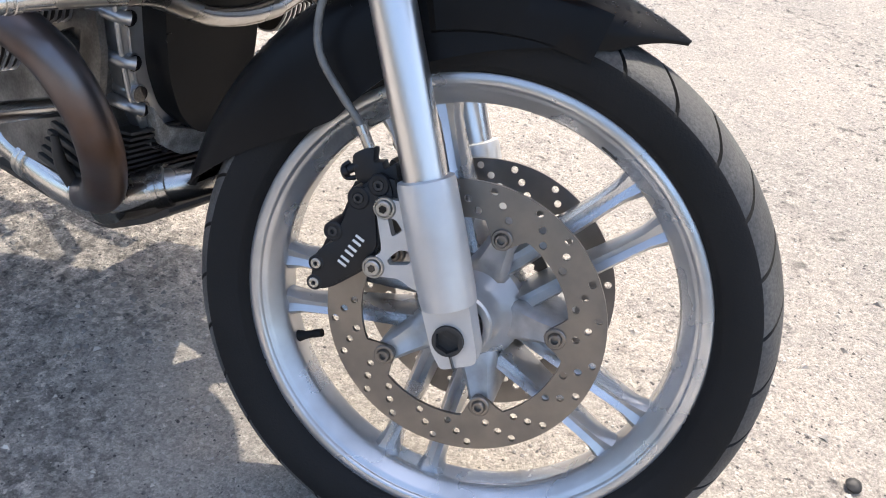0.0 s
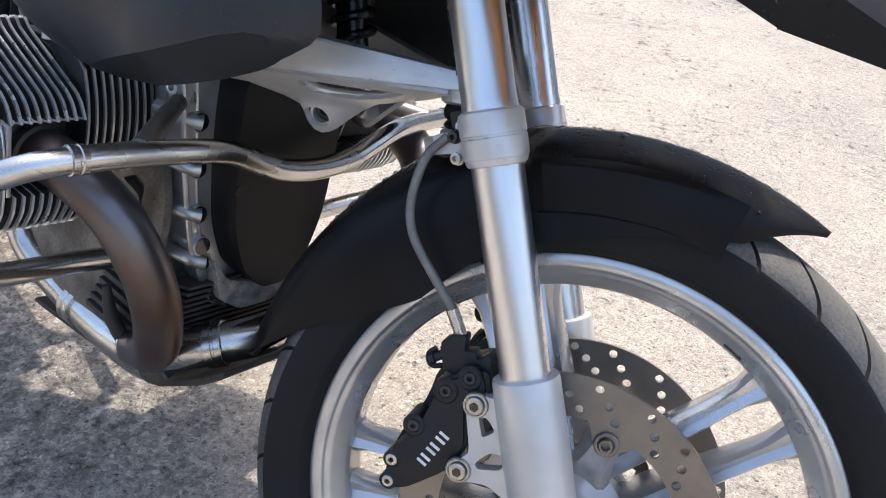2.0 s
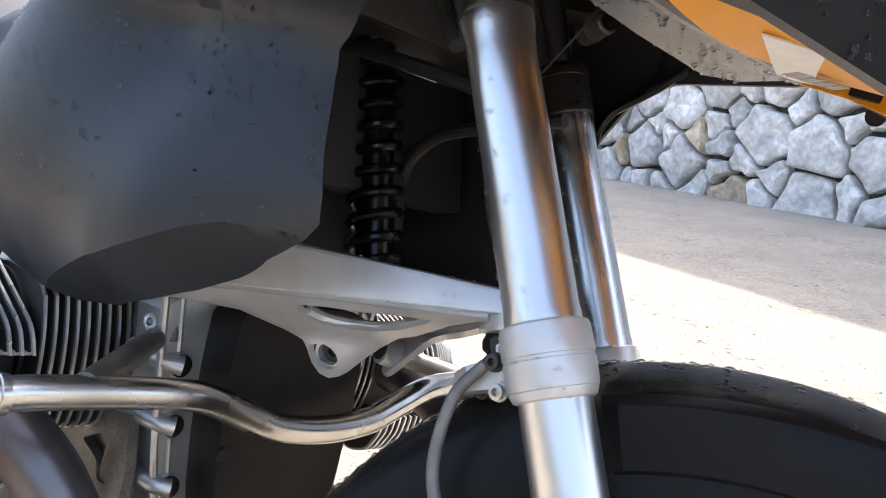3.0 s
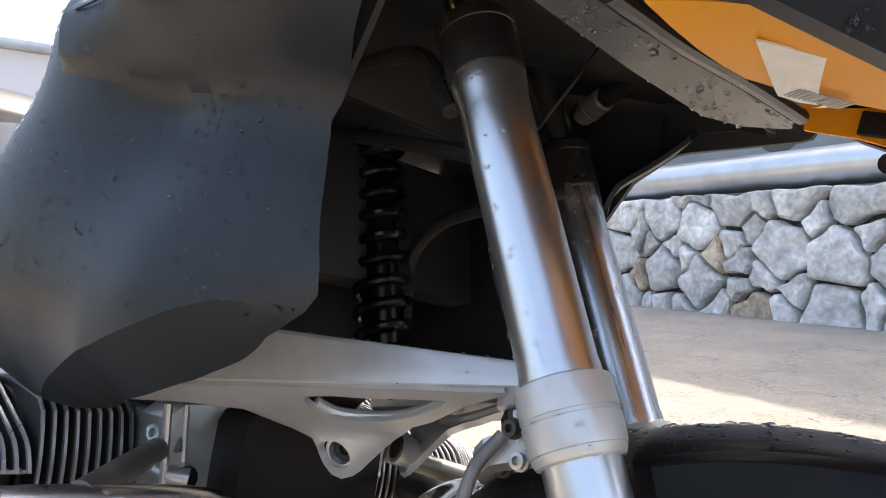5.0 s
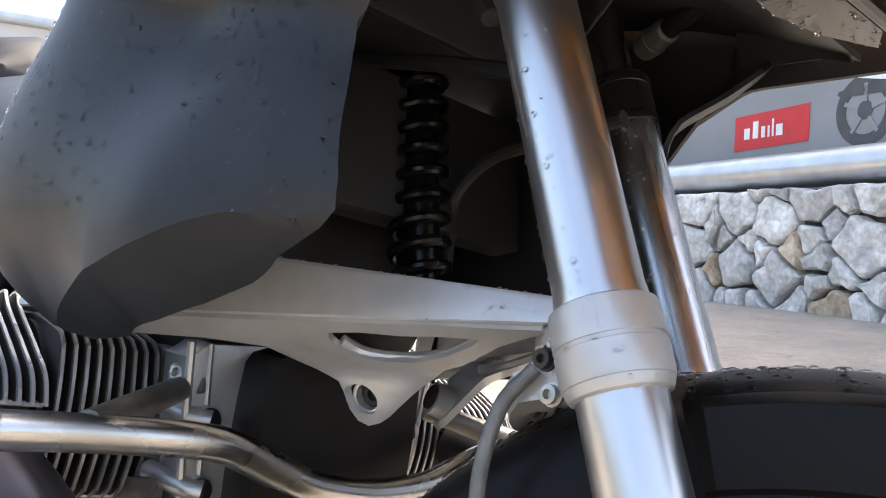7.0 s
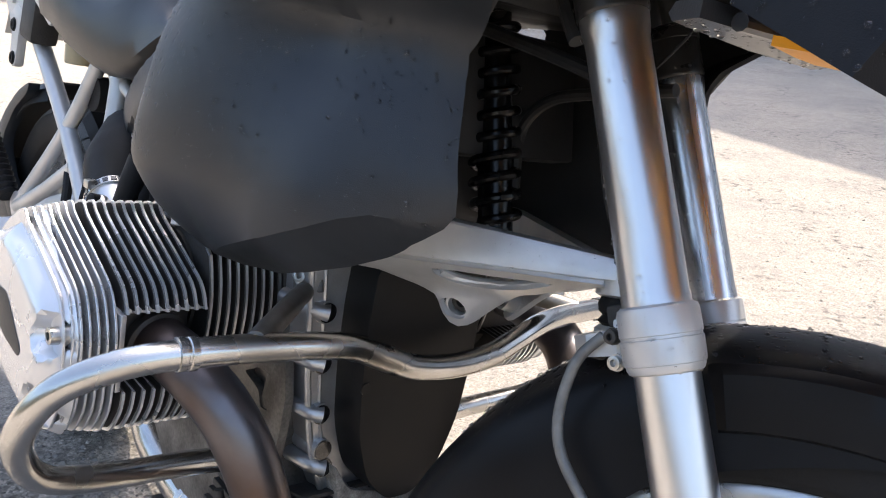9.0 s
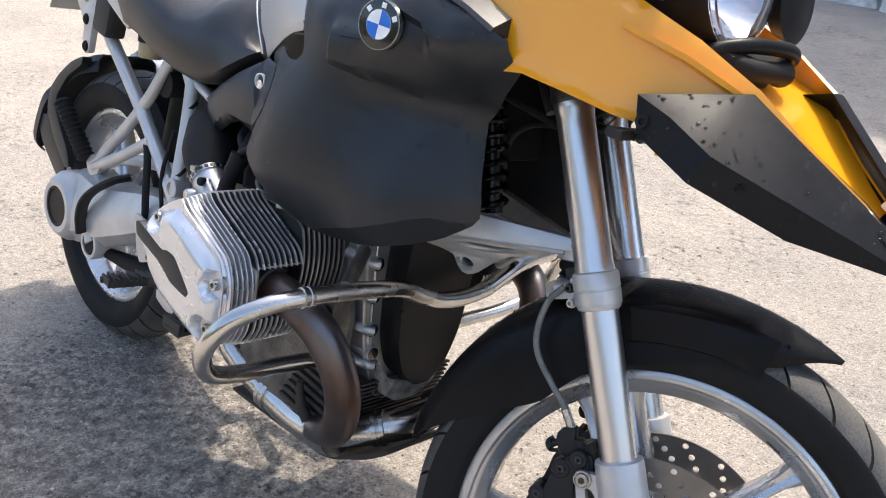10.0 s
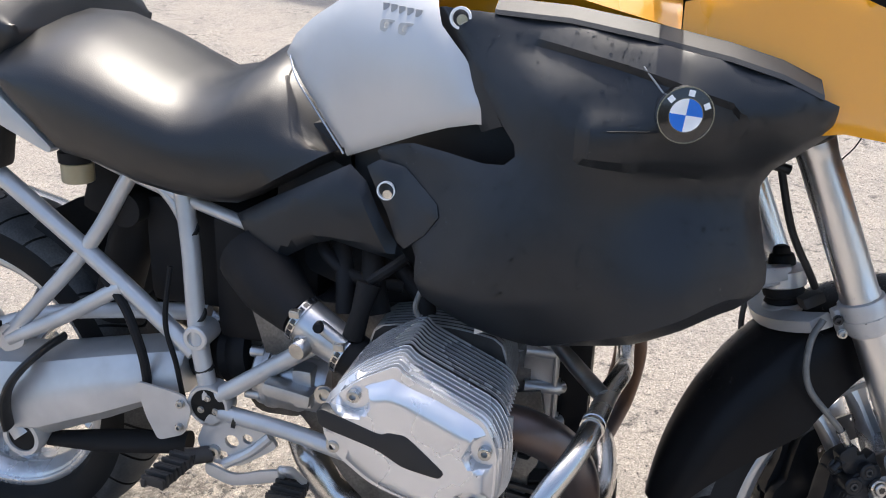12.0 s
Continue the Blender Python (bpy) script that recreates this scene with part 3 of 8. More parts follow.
def build_rail():
    """A thick galvanised pipe along the top of the wall, on short posts."""
    root = tagged(new("guard_rail"), "thick galvanised steel pipe rail above the stone wall", "railing")
    bm = bmesh.new()
    tube(bm, [on_wall(x, 0.35, 1.86) for x in (-17, 17)], 0.2, 20, 0)
    part("pipe", bm, GALV, root)
    for x in (-8.2, -2.6, 3.1, 8.0):
        bm = bmesh.new()
        tube(bm, [on_wall(x, 0.5, 1.45), on_wall(x, 0.5, 1.8)], 0.06, 12, 0)
        part("post", bm, GALV, root)


build_rail()


def build_banner():
    """A printed hoarding behind the rail: grey ground, pictures of wheels, a red sign with a pale word, a pale oval."""
    root = tagged(new("printed_hoarding"), "grey printed hoarding with wheel pictures and a red sign", "billboard")
    bm = bmesh.new()
    box(bm, (30, 0.12, 3.9), WALL @ pose(-3, 1.6, 3.45))
    part("board", bm, BANNER, root)
    y = 1.535

    def flat(name, outline, mat, off, holes=(), label=""):
        bm = bmesh.new()
        m = WALL @ Matrix(((1, 0, 0, 0), (0, 0, -1, y), (0, 1, 0, 0), (0, 0, 0, 1)))
        prism(bm, outline, off, off + 0.004, m, holes)
        return part(name, bm, mat, root, label)
    ox = -2.4
    flat("red_sign", [(ox - 1.05, 2.4), (ox + 0.55, 2.44), (ox + 0.56, 3.0), (ox - 1.04, 2.96)], RED, 0.0, label="red sign plate")
    for k, (a, w) in enumerate(((-0.82, 0.16), (-0.62, 0.15), (-0.43, 0.1), (-0.29, 0.05), (-0.2, 0.05), (-0.11, 0.17))):
        h = 0.34 if k in (1, 4) else 0.22
        flat("pale_bar", [(ox + a, 2.58), (ox + a + w * 0.8, 2.58), (ox + a + w * 0.8, 2.58 + h * 0.8), (ox + a, 2.58 + h * 0.8)], WHITE, 0.006)
    for cx, cz in ((-0.85, 2.76), (1.6, 2.76), (-6.0, 2.76)):
        flat("wheel_picture", circle(cx, cz, 0.5, 32), BANNER_DARK, 0.0, [circle(cx, cz, 0.33, 24)])
        flat("hub_picture", circle(cx, cz, 0.13, 16), BANNER_DARK, 0.0)
        for k in range(5):
            a = 2 * math.pi * k / 5 + 0.3
            c, s = math.cos(a), math.sin(a)
            flat("spoke_picture", [(cx + 0.12 * c - 0.03 * s, cz + 0.12 * s + 0.03 * c), (cx + 0.12 * c + 0.03 * s, cz + 0.12 * s - 0.03 * c),
                                   (cx + 0.37 * c + 0.03 * s, cz + 0.37 * s - 0.03 * c), (cx + 0.37 * c - 0.03 * s, cz + 0.37 * s + 0.03 * c)], BANNER, 0.006)
    flat("body_picture", rounded([(-1.35, 2.98), (1.4, 2.93), (1.5, 3.06), (-1.3, 3.1)], 4), BANNER_DARK, 0.006)
    flat("pale_oval", [(0.45 + 2.35 * math.cos(a), 3.82 + 0.76 * math.sin(a)) for a in (2 * math.pi * k / 40 for k in range(40))], WHITE, 0.01)
    for k in range(7):
        flat("dark_bar", [(-1.35 + 0.2 * k, 3.52 + 0.01 * k), (-1.2 + 0.2 * k, 3.52 + 0.01 * k), (-1.2 + 0.2 * k, 3.65 + 0.01 * k), (-1.35 + 0.2 * k, 3.65 + 0.01 * k)], BANNER_DARK, 0.016)


build_banner()


def build_shade_block():
    """A tall plain block added behind the hoarding to cast shade over the far yard."""
    root = tagged(new("hall"), "tall plain grey block added behind the hoarding to shade the yard", "building")
    bm = bmesh.new()
    box(bm, (40, 8, 11.6), WALL @ pose(-6, 6.3, 5.8), 0.05)
    part("wall", bm, PALE, root)
    bm = bmesh.new()
    box(bm, (40.6, 8.5, 0.25), WALL @ pose(-6, 6.3, 11.74), 0.03)
    part("roof_edge", bm, GALV, root)


build_shade_block()


def build_house():
    """A pale plain building at the end of the yard."""
    root = tagged(new("building"), "pale blue-grey plain rendered building at the end of the yard", "building")
    m = pose(-16, 3.0, 0, 0, 0, 82)
    bm = bmesh.new()
    box(bm, (16, 6, 4.5), m @ pose(0, 3.0, 2.25), 0.02)
    part("wall", bm, PALE, root)
    bm = bmesh.new()
    box(bm, (16.4, 6.4, 0.18), m @ pose(0, 3.0, 4.59), 0.02)
    part("roof_edge", bm, GALV, root)
    bm = bmesh.new()
    box(bm, (16.02, 0.06, 0.3), m @ pose(0, -0.034, 2.15), 0.01)
    part("band", bm, GALV, root)


build_house()


def build_unseen_hedge():
    """A dense hedge added out of view behind the walk, blocking low sky light."""
    bm = bmesh.new()
    rows = []
    for k in range(60):
        x = -12 + 26 * k / 59
        y = -9.0 - 0.012 * (x - 1) ** 2
        h = 2.3 + 0.3 * noise.noise((x * 0.7, 0, 3.1))
        row = []
        for j in range(13):
            t = j / 12
            a = math.pi * t
            b = 0.35 * noise.noise((x * 1.7, t * 6, 0.3)) + 0.2 * noise.noise((x * 5, t * 15, 1.3))
            row.append(Vector((x, y + (0.8 + b) * math.cos(a), -0.1 + (h + b) * min(1, 1.6 * math.sin(a)))))
        rows.append(row)
    loft(bm, rows)
    g = part("hedge", bm, HEDGE, angle=180)
    tagged(g, "dense dark green hedge added out of view behind the camera", "hedge", kind="structure")


build_unseen_hedge()


def build_gravel():
    """Loose grit and small stones on the concrete round the motorcycle."""
    rng = random.Random(11)
    v, f = [], []
    base = [(1, 0, 0), (-0.6, 0.8, 0), (-0.5, -0.85, 0), (0.1, 0.1, 0.75), (0.3, -0.5, 0.45), (-0.3, 0.2, 0.62)]
    tri = [(0, 1, 5), (0, 5, 3), (1, 2, 5), (2, 3, 5), (2, 4, 3), (4, 0, 3), (2, 0, 4)]
    for k in range(34000):
        r = rng.random() ** 0.55 * 2.9
        a = rng.uniform(0, 2 * math.pi)
        x, y = 0.7 + r * math.cos(a), 0.6 + r * math.sin(a)
        s = 0.0012 + 0.0045 * rng.random() ** 3.5 + (0.008 * rng.random() if rng.random() < 0.03 else 0)
        t = rng.uniform(0, 6.3)
        c, q = math.cos(t), math.sin(t)
        n = len(v)
        for bx, by, bz in base:
            v.append((x + s * (c * bx - q * by), y + s * (q * bx + c * by), s * bz * 0.9 - 0.0002 + ground_height(x, y)))
        f += [tuple(n + i for i in g) for g in tri]
    me = bpy.data.meshes.new("grit")
    me.from_pydata(v, [], f)
    me.materials.append(GRAVEL)
    ob = new("grit", me)
    tagged(ob, "loose grit and tiny stones scattered on the concrete", "gravel", kind="stuff")
    v, f = [], []
    for k in range(4200):  # crumbs of the broken surface
        x, y = rng.uniform(-0.1, 1.15), rng.uniform(-0.75, 0.3)
        if x + 0.65 * y + 0.35 * noise.noise((3 * x, 3 * y, 0)) > 0.95:
            continue
        s = 0.003 + 0.007 * rng.random() ** 3
        t = rng.uniform(0, 6.3)
        c, q = math.cos(t), math.sin(t)
        n = len(v)
        for bx, by, bz in base:
            v.append((x + s * (c * bx - q * by), y + s * (q * bx + c * by), s * bz * 0.8 - 0.001 + ground_height(x, y)))
        f += [tuple(n + i for i in g) for g in tri]
    me = bpy.data.meshes.new("crumbs")
    me.from_pydata(v, [], f)
    me.materials.append(CRUMB)
    ob = new("crumbs", me)
    tagged(ob, "grey crumbs of broken concrete lying beside the motorcycle", "rubble", kind="stuff")
    # one larger dark pebble
    bm = bmesh.new()
    bmesh.ops.create_icosphere(bm, subdivisions=2, radius=0.012)
    for q in bm.verts:
        q.co *= 1 + 0.25 * noise.noise(q.co * 90)
        q.co.z *= 0.6
    ob = part("pebble", bm, DULL_DARK, at=pose(1.905, 0.40, ground_height(1.905, 0.4) + 0.006))
    tagged(ob, "small dark pebble lying on the concrete", "stone")


build_gravel()

# ---- the motorcycle ----
LEAN = 9.5
bike = new("motorcycle")
bike.matrix_basis = pose(0, 0, 0, -LEAN, 0, 0)
tagged(bike, "yellow, silver and black touring motorcycle leaning on its stand, wet", "motorcycle")
# the bike's own frame: x forward from the rear axle, y to its left, z up

RAKE, STEER = radians(24), radians(20.0)
_u = Vector((-math.sin(RAKE), 0, math.cos(RAKE)))
_n = Vector((math.sin(STEER) * math.cos(RAKE), -math.cos(STEER), math.sin(STEER) * math.sin(RAKE)))
_f = _u.cross(_n)
FRONT = Matrix(((_f.x, -_n.x, _u.x, 1.467), (_f.y, -_n.y, _u.y, 0.003), (_f.z, -_n.z, _u.z, 0.314), (0, 0, 0, 1)))
# the front end's frame: x forward, y left along the axle, z up along the fork
AXLE = Matrix(((1, 0, 0, 0), (0, 0, -1, 0), (0, 1, 0, 0), (0, 0, 0, 1)))  # wheel plane: local z along the axle to the right


def tyre_mesh(r_bead, r_out, half_bead, half, count, sweep, lo, hi, worn):
    """A radial tyre: bead, bulged sidewall, round crown. Curved grooves are cut into the tread; the second material
    takes the running surface between the grooves, out to the width worn."""
    prof = []
    r_side = r_bead + 0.42 * (r_out - r_bead)
    prof += [(-half_bead, r_bead - 0.004), (-half_bead - 0.003, r_bead + 0.004), (-half * 0.88, r_bead + 0.25 * (r_side - r_bead) + 0.003), (-half * 0.9, r_bead + 0.25 * (r_side - r_bead) + 0.0055), (-half * 0.985, r_side - 0.006), (-half, r_side + 0.006)]
    n = 26
    for k in range(n + 1):
        a = -1 + 2 * k / n
        y = half * 0.985 * math.sin(a * 1.35) / math.sin(1.35)
        c = (math.cos(a * 1.35) - math.cos(1.35)) / (1 - math.cos(1.35))
        prof.append((y, r_side + 0.014 + (r_out - r_side - 0.014) * c ** 0.85))
    prof += [(-y, r) for y, r in prof[5::-1]]
    steps = [0.0, 0.012, 0.066, 0.078] + [0.16 + 0.095 * k for k in range(9)]
    bm = bmesh.new()
    rings = []
    for j in range(count):
        for q, f in enumerate(steps):
            ring = []
            for y, r in prof:
                w = abs(y) / half
                turn = sweep * max(0.0, w - 0.1) ** 1.6 + (0.25 if y > 0 else -0.25) * min(1.0, w / 0.14)
                cut = 0.0055 * max(0.0, min(1.0, (w - lo) / 0.1, (hi - w) / 0.1)) if q in (1, 2) and r > r_side + 0.012 else 0.0
                th = 2 * math.pi * (j + f + turn) / count
                ring.append(bm.verts.new(((r - cut) * math.cos(th), y, (r - cut) * math.sin(th))))
            rings.append((q, ring))
    for (q, a), (_, b) in zip(rings, rings[1:] + rings[:1]):
        for k in range(len(prof) - 1):
            fc = bm.faces.new((a[k], b[k], b[k + 1], a[k + 1]))
            y, r = prof[k]
            if abs(0.5 * (y + prof[k + 1][0])) < worn and r > r_side + 0.013 and not (q < 3 and lo < abs(y) / half < hi):
                fc.material_index = 1
    return bm


def rim_mesh(r_out, half, r_in):
    """A cast rim: lip, bead seat outside, drop well, moulded inner band."""
    face = [(half - 0.0035, r_out + 0.0012), (half - 0.001, r_out + 0.0008), (half, r_out - 0.001), (half + 0.0004, r_out - 0.0095), (half - 0.0008, r_out - 0.0118), (half - 0.0036, r_out - 0.0128), (half - 0.0052, r_out - 0.0142),
            (half - 0.0056, r_out - 0.0162), (half - 0.009, r_out - 0.0195), (half * 0.62, r_in + 0.0085), (half * 0.5, r_in + 0.0035), (half * 0.4, r_in + 0.0006), (half * 0.3, r_in)]
    o = [(-h, r) for h, r in face] + [(h, r) for h, r in reversed(face)] + [(half - 0.006, r_out - 0.012), (0.35 * half, r_out - 0.026), (-0.35 * half, r_out - 0.026), (-half + 0.006, r_out - 0.012)]
    bm = bmesh.new()
    lathe(bm, o, AXLE, 160, closed=True)
    return bm


def spoke_pair(bm, phase, r0, r1, gap0, gap1, w0, w1, d0, d1):
    """Two tapered, ridged arms that leave the hub together and part towards the rim."""
    for s in (-1, 1):
        rings = []
        n = 9
        for k in range(n):
            t = k / (n - 1)
            r = r0 + (r1 - r0) * t
            g = gap0 + (gap1 - gap0) * t ** 1.4
            w = w0 + (w1 - w0) * t + (0.007 * max(0, (t - 0.8) / 0.2) ** 2)
            d = d0 + (d1 - d0) * t
            a = phase
            c = Vector((r * math.cos(a) - s * g * math.sin(a), 0, r * math.sin(a) + s * g * math.cos(a)))
            tan = Vector((-math.sin(a), 0, math.cos(a)))
            y = Vector((0, 1, 0))
            ring = []
            for q, h in ((-1, -0.55), (-0.62, -0.95), (0, -0.7), (0.62, -0.95), (1, -0.55), (1, 0.55), (0.62, 0.95), (0, 0.7), (-0.62, 0.95), (-1, 0.55)):
                ring.append(c + tan * (q * w) + y * (h * d))
            rings.append(ring)
        loft(bm, rings)


def front_wheel():
    bm = rim_mesh(0.2565, 0.0395, 0.2235)
    rim = part("front_wheel", bm, RIM, bike, "silver cast rim with five pairs of spokes", at=FRONT, angle=48)
    for k in range(5):
        bm = bmesh.new()
        spoke_pair(bm, radians(23 + 72 * k), 0.058, 0.2245, 0.0215, 0.0295, 0.0125, 0.0102, 0.036, 0.014)
        part("spoke", bm, RIM, rim)
    bm = bmesh.new()
    lathe(bm, [(-0.078, 0.024), (-0.078, 0.034), (-0.075, 0.036), (-0.055, 0.0365), (-0.045, 0.041), (-0.036, 0.052), (-0.025, 0.06), (0.025, 0.06), (0.036, 0.052), (0.045, 0.041), (0.055, 0.0365), (0.075, 0.036), (0.078, 0.034), (0.078, 0.027), (0.074, 0.0255), (0.06, 0.024)], AXLE, 48, closed=True)
    part("hub", bm, RIM, rim)
    bm = bmesh.new()
    lathe(bm, [(-0.1, 0.0165), (0.115, 0.0165)], AXLE, 20)
    part("axle", bm, DULL_DARK, rim)
    for k in range(5):  # carriers of the brake discs
        a = radians(-17 + 72 * k)
        bm = bmesh.new()
        rings = []
        for t in range(9):
            k = t / 8
            r = 0.04 + 0.07 * k
            w = 0.0285 - 0.0125 * min(1, 1.5 * k) ** 0.8 - 0.007 * max(0, (k - 0.75) / 0.25) ** 2
            c = Vector((r * math.cos(a), 0, r * math.sin(a)))
            tn = Vector((-math.sin(a), 0, math.cos(a)))
            e = 0.034 + 0.017 * min(1, 1.4 * k)
            rings.append([c + tn * (w * q) + Vector((0, h, 0)) for q, h in ((-1, -e + 0.012), (-0.85, -e + 0.003), (-0.6, -e - 0.0015), (-0.25, -e), (0.25, -e), (0.6, -e - 0.0015), (0.85, -e + 0.003), (1, -e + 0.012), (1, e - 0.012), (0.7, e), (-0.7, e), (-1, e - 0.012))])
        loft(bm, rings)
        part("disc_carrier", bm, CARRIER, rim, "grey cast disc carrier arm", angle=50)
    bm = tyre_mesh(0.2535, 0.326, 0.035, 0.057, 31, -0.75, 0.2, 0.97, 0.0545)
    part("tyre", bm, TREAD, rim, "black road tyre with slanted grooves, scuffed", angle=40).data.materials.append(SCUFFED)
    # brake discs, drilled, on both sides
    for side in (1, -1):
        holes = []
        for k in range(20):
            for j, r in enumerate((0.1215, 0.133, 0.1445)):
                a = 2 * math.pi * (k + 0.28 * j + (0.13 if k % 2 else 0)) / 20
                holes.append(circle(r * math.cos(a), r * math.sin(a), 0.0042, 12))
        inner = []
        for k in range(150):
            a = 2 * math.pi * k / 150
            near = min(abs((math.degrees(a) - (-17 + 72 * j) + 180) % 360 - 180) for j in range(5))
            r = 0.113 if near > 12 else 0.113 - 0.025 * (0.5 + 0.5 * math.cos(math.pi * near / 12)) ** 0.5
            inner.append((r * math.cos(a), r * math.sin(a)))
        bm = bmesh.new()
        prism(bm, circle(0, 0, 0.1525, 120), side * 0.0575 - 0.0022, side * 0.0575 + 0.0022, AXLE, [inner, *holes])
        d = part("brake_disc", bm, DISC, rim, "drilled steel brake disc, brownish from use", angle=40)
        for k in range(5):
            a = radians(-17 + 72 * k)
            p = Vector((0.1005 * math.cos(a), -side * 0.060, 0.1005 * math.sin(a)))
            bm = bmesh.new()
            lathe(bm, [(0, 0.0115), (0.002, 0.0115), (0.003, 0.0105), (0.003, 0.008), (0.002, 0.0075), (0.006, 0.0068), (0.007, 0.006), (0.007, 0.004), (0.002, 0.0036)], axis_to(p, (0, -side, 0)), 18)
            part("disc_bolt", bm, DISC, d)
    # toothed sensor ring on the far side
    bm = bmesh.new()
    prism(bm, circle(0, 0, 0.082, 96), -0.046, -0.042, AXLE, [[((0.066 + 0.004 * (k % 2)) * math.cos(2 * math.pi * k / 96), (0.066 + 0.004 * (k % 2)) * math.sin(2 * math.pi * k / 96)) for k in range(96)]])
    part("sensor_ring", bm, DULL_DARK, rim)
    bm = bmesh.new()
    a = radians(186)
    d = Vector((-math.cos(a), -0.15, -math.sin(a)))
    p = Vector((0.224 * math.cos(a), -0.004, 0.224 * math.sin(a)))
    tube(bm, [p, p + 0.012 * d, p + 0.03 * d], [0.0075, 0.0048, 0.0042], 12, 0)
    part("valve_stem", bm, RUBBER, rim)
    bm = bmesh.new()
    tube(bm, [p + 0.022 * d, p + 0.034 * d], 0.005, 12, 0)
    part("valve_cap", bm, DARK, rim)
    bm = bmesh.new()
    a = radians(41)
    box(bm, (0.004, 0.01, 0.02), pose(0, 0, 0, 0, -math.degrees(a), 0) @ pose(0.2285, -0.017, 0), 0.001)
    part("balance_weight", bm, DULL_DARK, rim)


front_wheel()


def fork():
    for side in (-1, 1):
        y = side * 0.106
        x = 0.004
        m = Matrix.Translation((x, y, 0))
        bm = bmesh.new()
        lathe(bm, [(0.15, 0.0215), (0.16, 0.0222), (0.348, 0.0222)], m, 48)
        leg = part("fork_leg", bm, BRUSHED, bike, "brushed aluminium fork tube", at=FRONT)
        bm = bmesh.new()
        lathe(bm, [(0.386, 0.0234), (0.394, 0.0234), (0.397, 0.0228), (0.44, 0.0228), (0.564, 0.0228), (0.573, 0.0231), (0.579, 0.0242), (0.586, 0.0247), (0.589, 0.0246)], m, 48)
        part("upper_tube", bm, BRUSHED, leg)
        bm = bmesh.new()
        lathe(bm, [(0.034, 0.0285), (0.045, 0.0295), (0.1, 0.030), (0.158, 0.0295), (0.163, 0.0285), (0.164, 0.023)], m, 40)
        part("fork_slider", bm, SILVER, leg, "silver painted cast fork slider")
        # flattened foot that clamps the axle
        bm = bmesh.new()
        prism(bm, rounded([(x - 0.026, 0.042), (x + 0.024, 0.042), (x + 0.022, -0.028), (x - 0.018, -0.031), (x - 0.024, -0.01)], 3, 0.18), -y - 0.016 if side > 0 else -y - 0.016, -y + 0.013, SIDE, [circle(0.0, 0.0, 0.0165, 24)], 0.003)
        cl = part("axle_clamp", bm, SILVER, leg)
        bm = bmesh.new()  # slit of the clamp, a black strip for the shade in it
        box(bm, (0.0012, 0.034, 0.0165), pose(0.0005, y + side * 0.0015, -0.0235, 0, -4, 0))
        part("slit", bm, INK, cl)
        bm = bmesh.new()
        hexa = [(0.0134 * math.cos(a), 0.0134 * math.sin(a)) for a in (math.pi * k / 3 + 0.3 for k in range(6))]
        prism(bm, circle(0, 0, 0.0162, 24), -y - side * 0.006 - 0.011, -y - side * 0.006 + 0.011, SIDE, [hexa])
        part("axle_nut", bm, DULL_DARK, leg)
        # black disc behind the nut, for the shade inside the axle
        bm = bmesh.new()
        prism(bm, circle(0, 0, 0.0135, 20), -y - side * 0.003 - 0.002, -y - side * 0.003 + 0.002, SIDE)
        part("axle_bore", bm, INK, leg)
        bm = bmesh.new()
        lathe(bm, [(0.343, 0.0228), (0.344, 0.0248), (0.347, 0.0262), (0.349, 0.0264), (0.3495, 0.0272), (0.353, 0.0277), (0.366, 0.0279), (0.3665, 0.0272), (0.3685, 0.0272), (0.369, 0.0279), (0.384, 0.0276), (0.387, 0.0268), (0.3885, 0.0245), (0.389, 0.0228)], m, 48)
        part("fork_collar", bm, SILVER, leg, "silver cast clamp ring of the fork bridge")
        bm = bmesh.new()
        lathe(bm, [(0.588, 0.0236), (0.59, 0.0254), (0.592, 0.0258), (0.624, 0.0258), (0.6245, 0.0266), (0.632, 0.0266), (0.635, 0.0245), (0.637, 0.019)], m, 40)
        part("dust_cap", bm, CAP, leg, "black rubber dust cap")
        bm = bmesh.new()
        lathe(bm, [(0.64, 0.0165), (0.80, 0.0165)], m, 28)
        part("stanchion", bm, DARKCHROME, leg, "polished inner fork tube")
        for dz in (-0.009, 0.009):
            bolt("clamp_bolt", (x - 0.033, y - side * 0.003, 0.362 + dz), (-0.3, side, 0), leg, 0.005, DULL_DARK if dz > 0 else BOLT)
        bm = bmesh.new()
        box(bm, (0.016, 0.014, 0.034), pose(x - 0.026, y - side * 0.012, 0.366), 0.004)
        part("clamp_lug", bm, SILVER, leg)
    # bridge between the legs with the ball joint behind it
    bm = bmesh.new()
    rings = []
    for k in range(9):
        t = -1 + 2 * k / 8
        xx = -0.035 - 0.03 * (1 - t * t)
        rings.append([Vector((xx - 0.006 + a, t * 0.084, 0.366 + b)) for a, b in ((-0.014, -0.008), (0.012, -0.01), (0.016, 0.0), (0.012, 0.01), (-0.014, 0.008))])
    loft(bm, rings)
    br = part("fork_bridge", bm, SILVER, bike, "silver cast fork bridge", at=FRONT)
    stack = axis_to((-0.048, 0, 0.362), (0.25, 0, 0.95))
    bm = bmesh.new()
    lathe(bm, [(-0.004, 0.024), (0.0, 0.0275), (0.01, 0.0275), (0.013, 0.024)], stack, 28)
    part("joint_seat", bm, SILVER, br)
    bm = bmesh.new()
    lathe(bm, [(0.012, 0.021), (0.016, 0.0255), (0.021, 0.022), (0.024, 0.0255), (0.03, 0.0265), (0.036, 0.024)], stack, 28)
    part("joint_boot", bm, RUBBER, br, "black rubber ball joint boot")
    bm = bmesh.new()
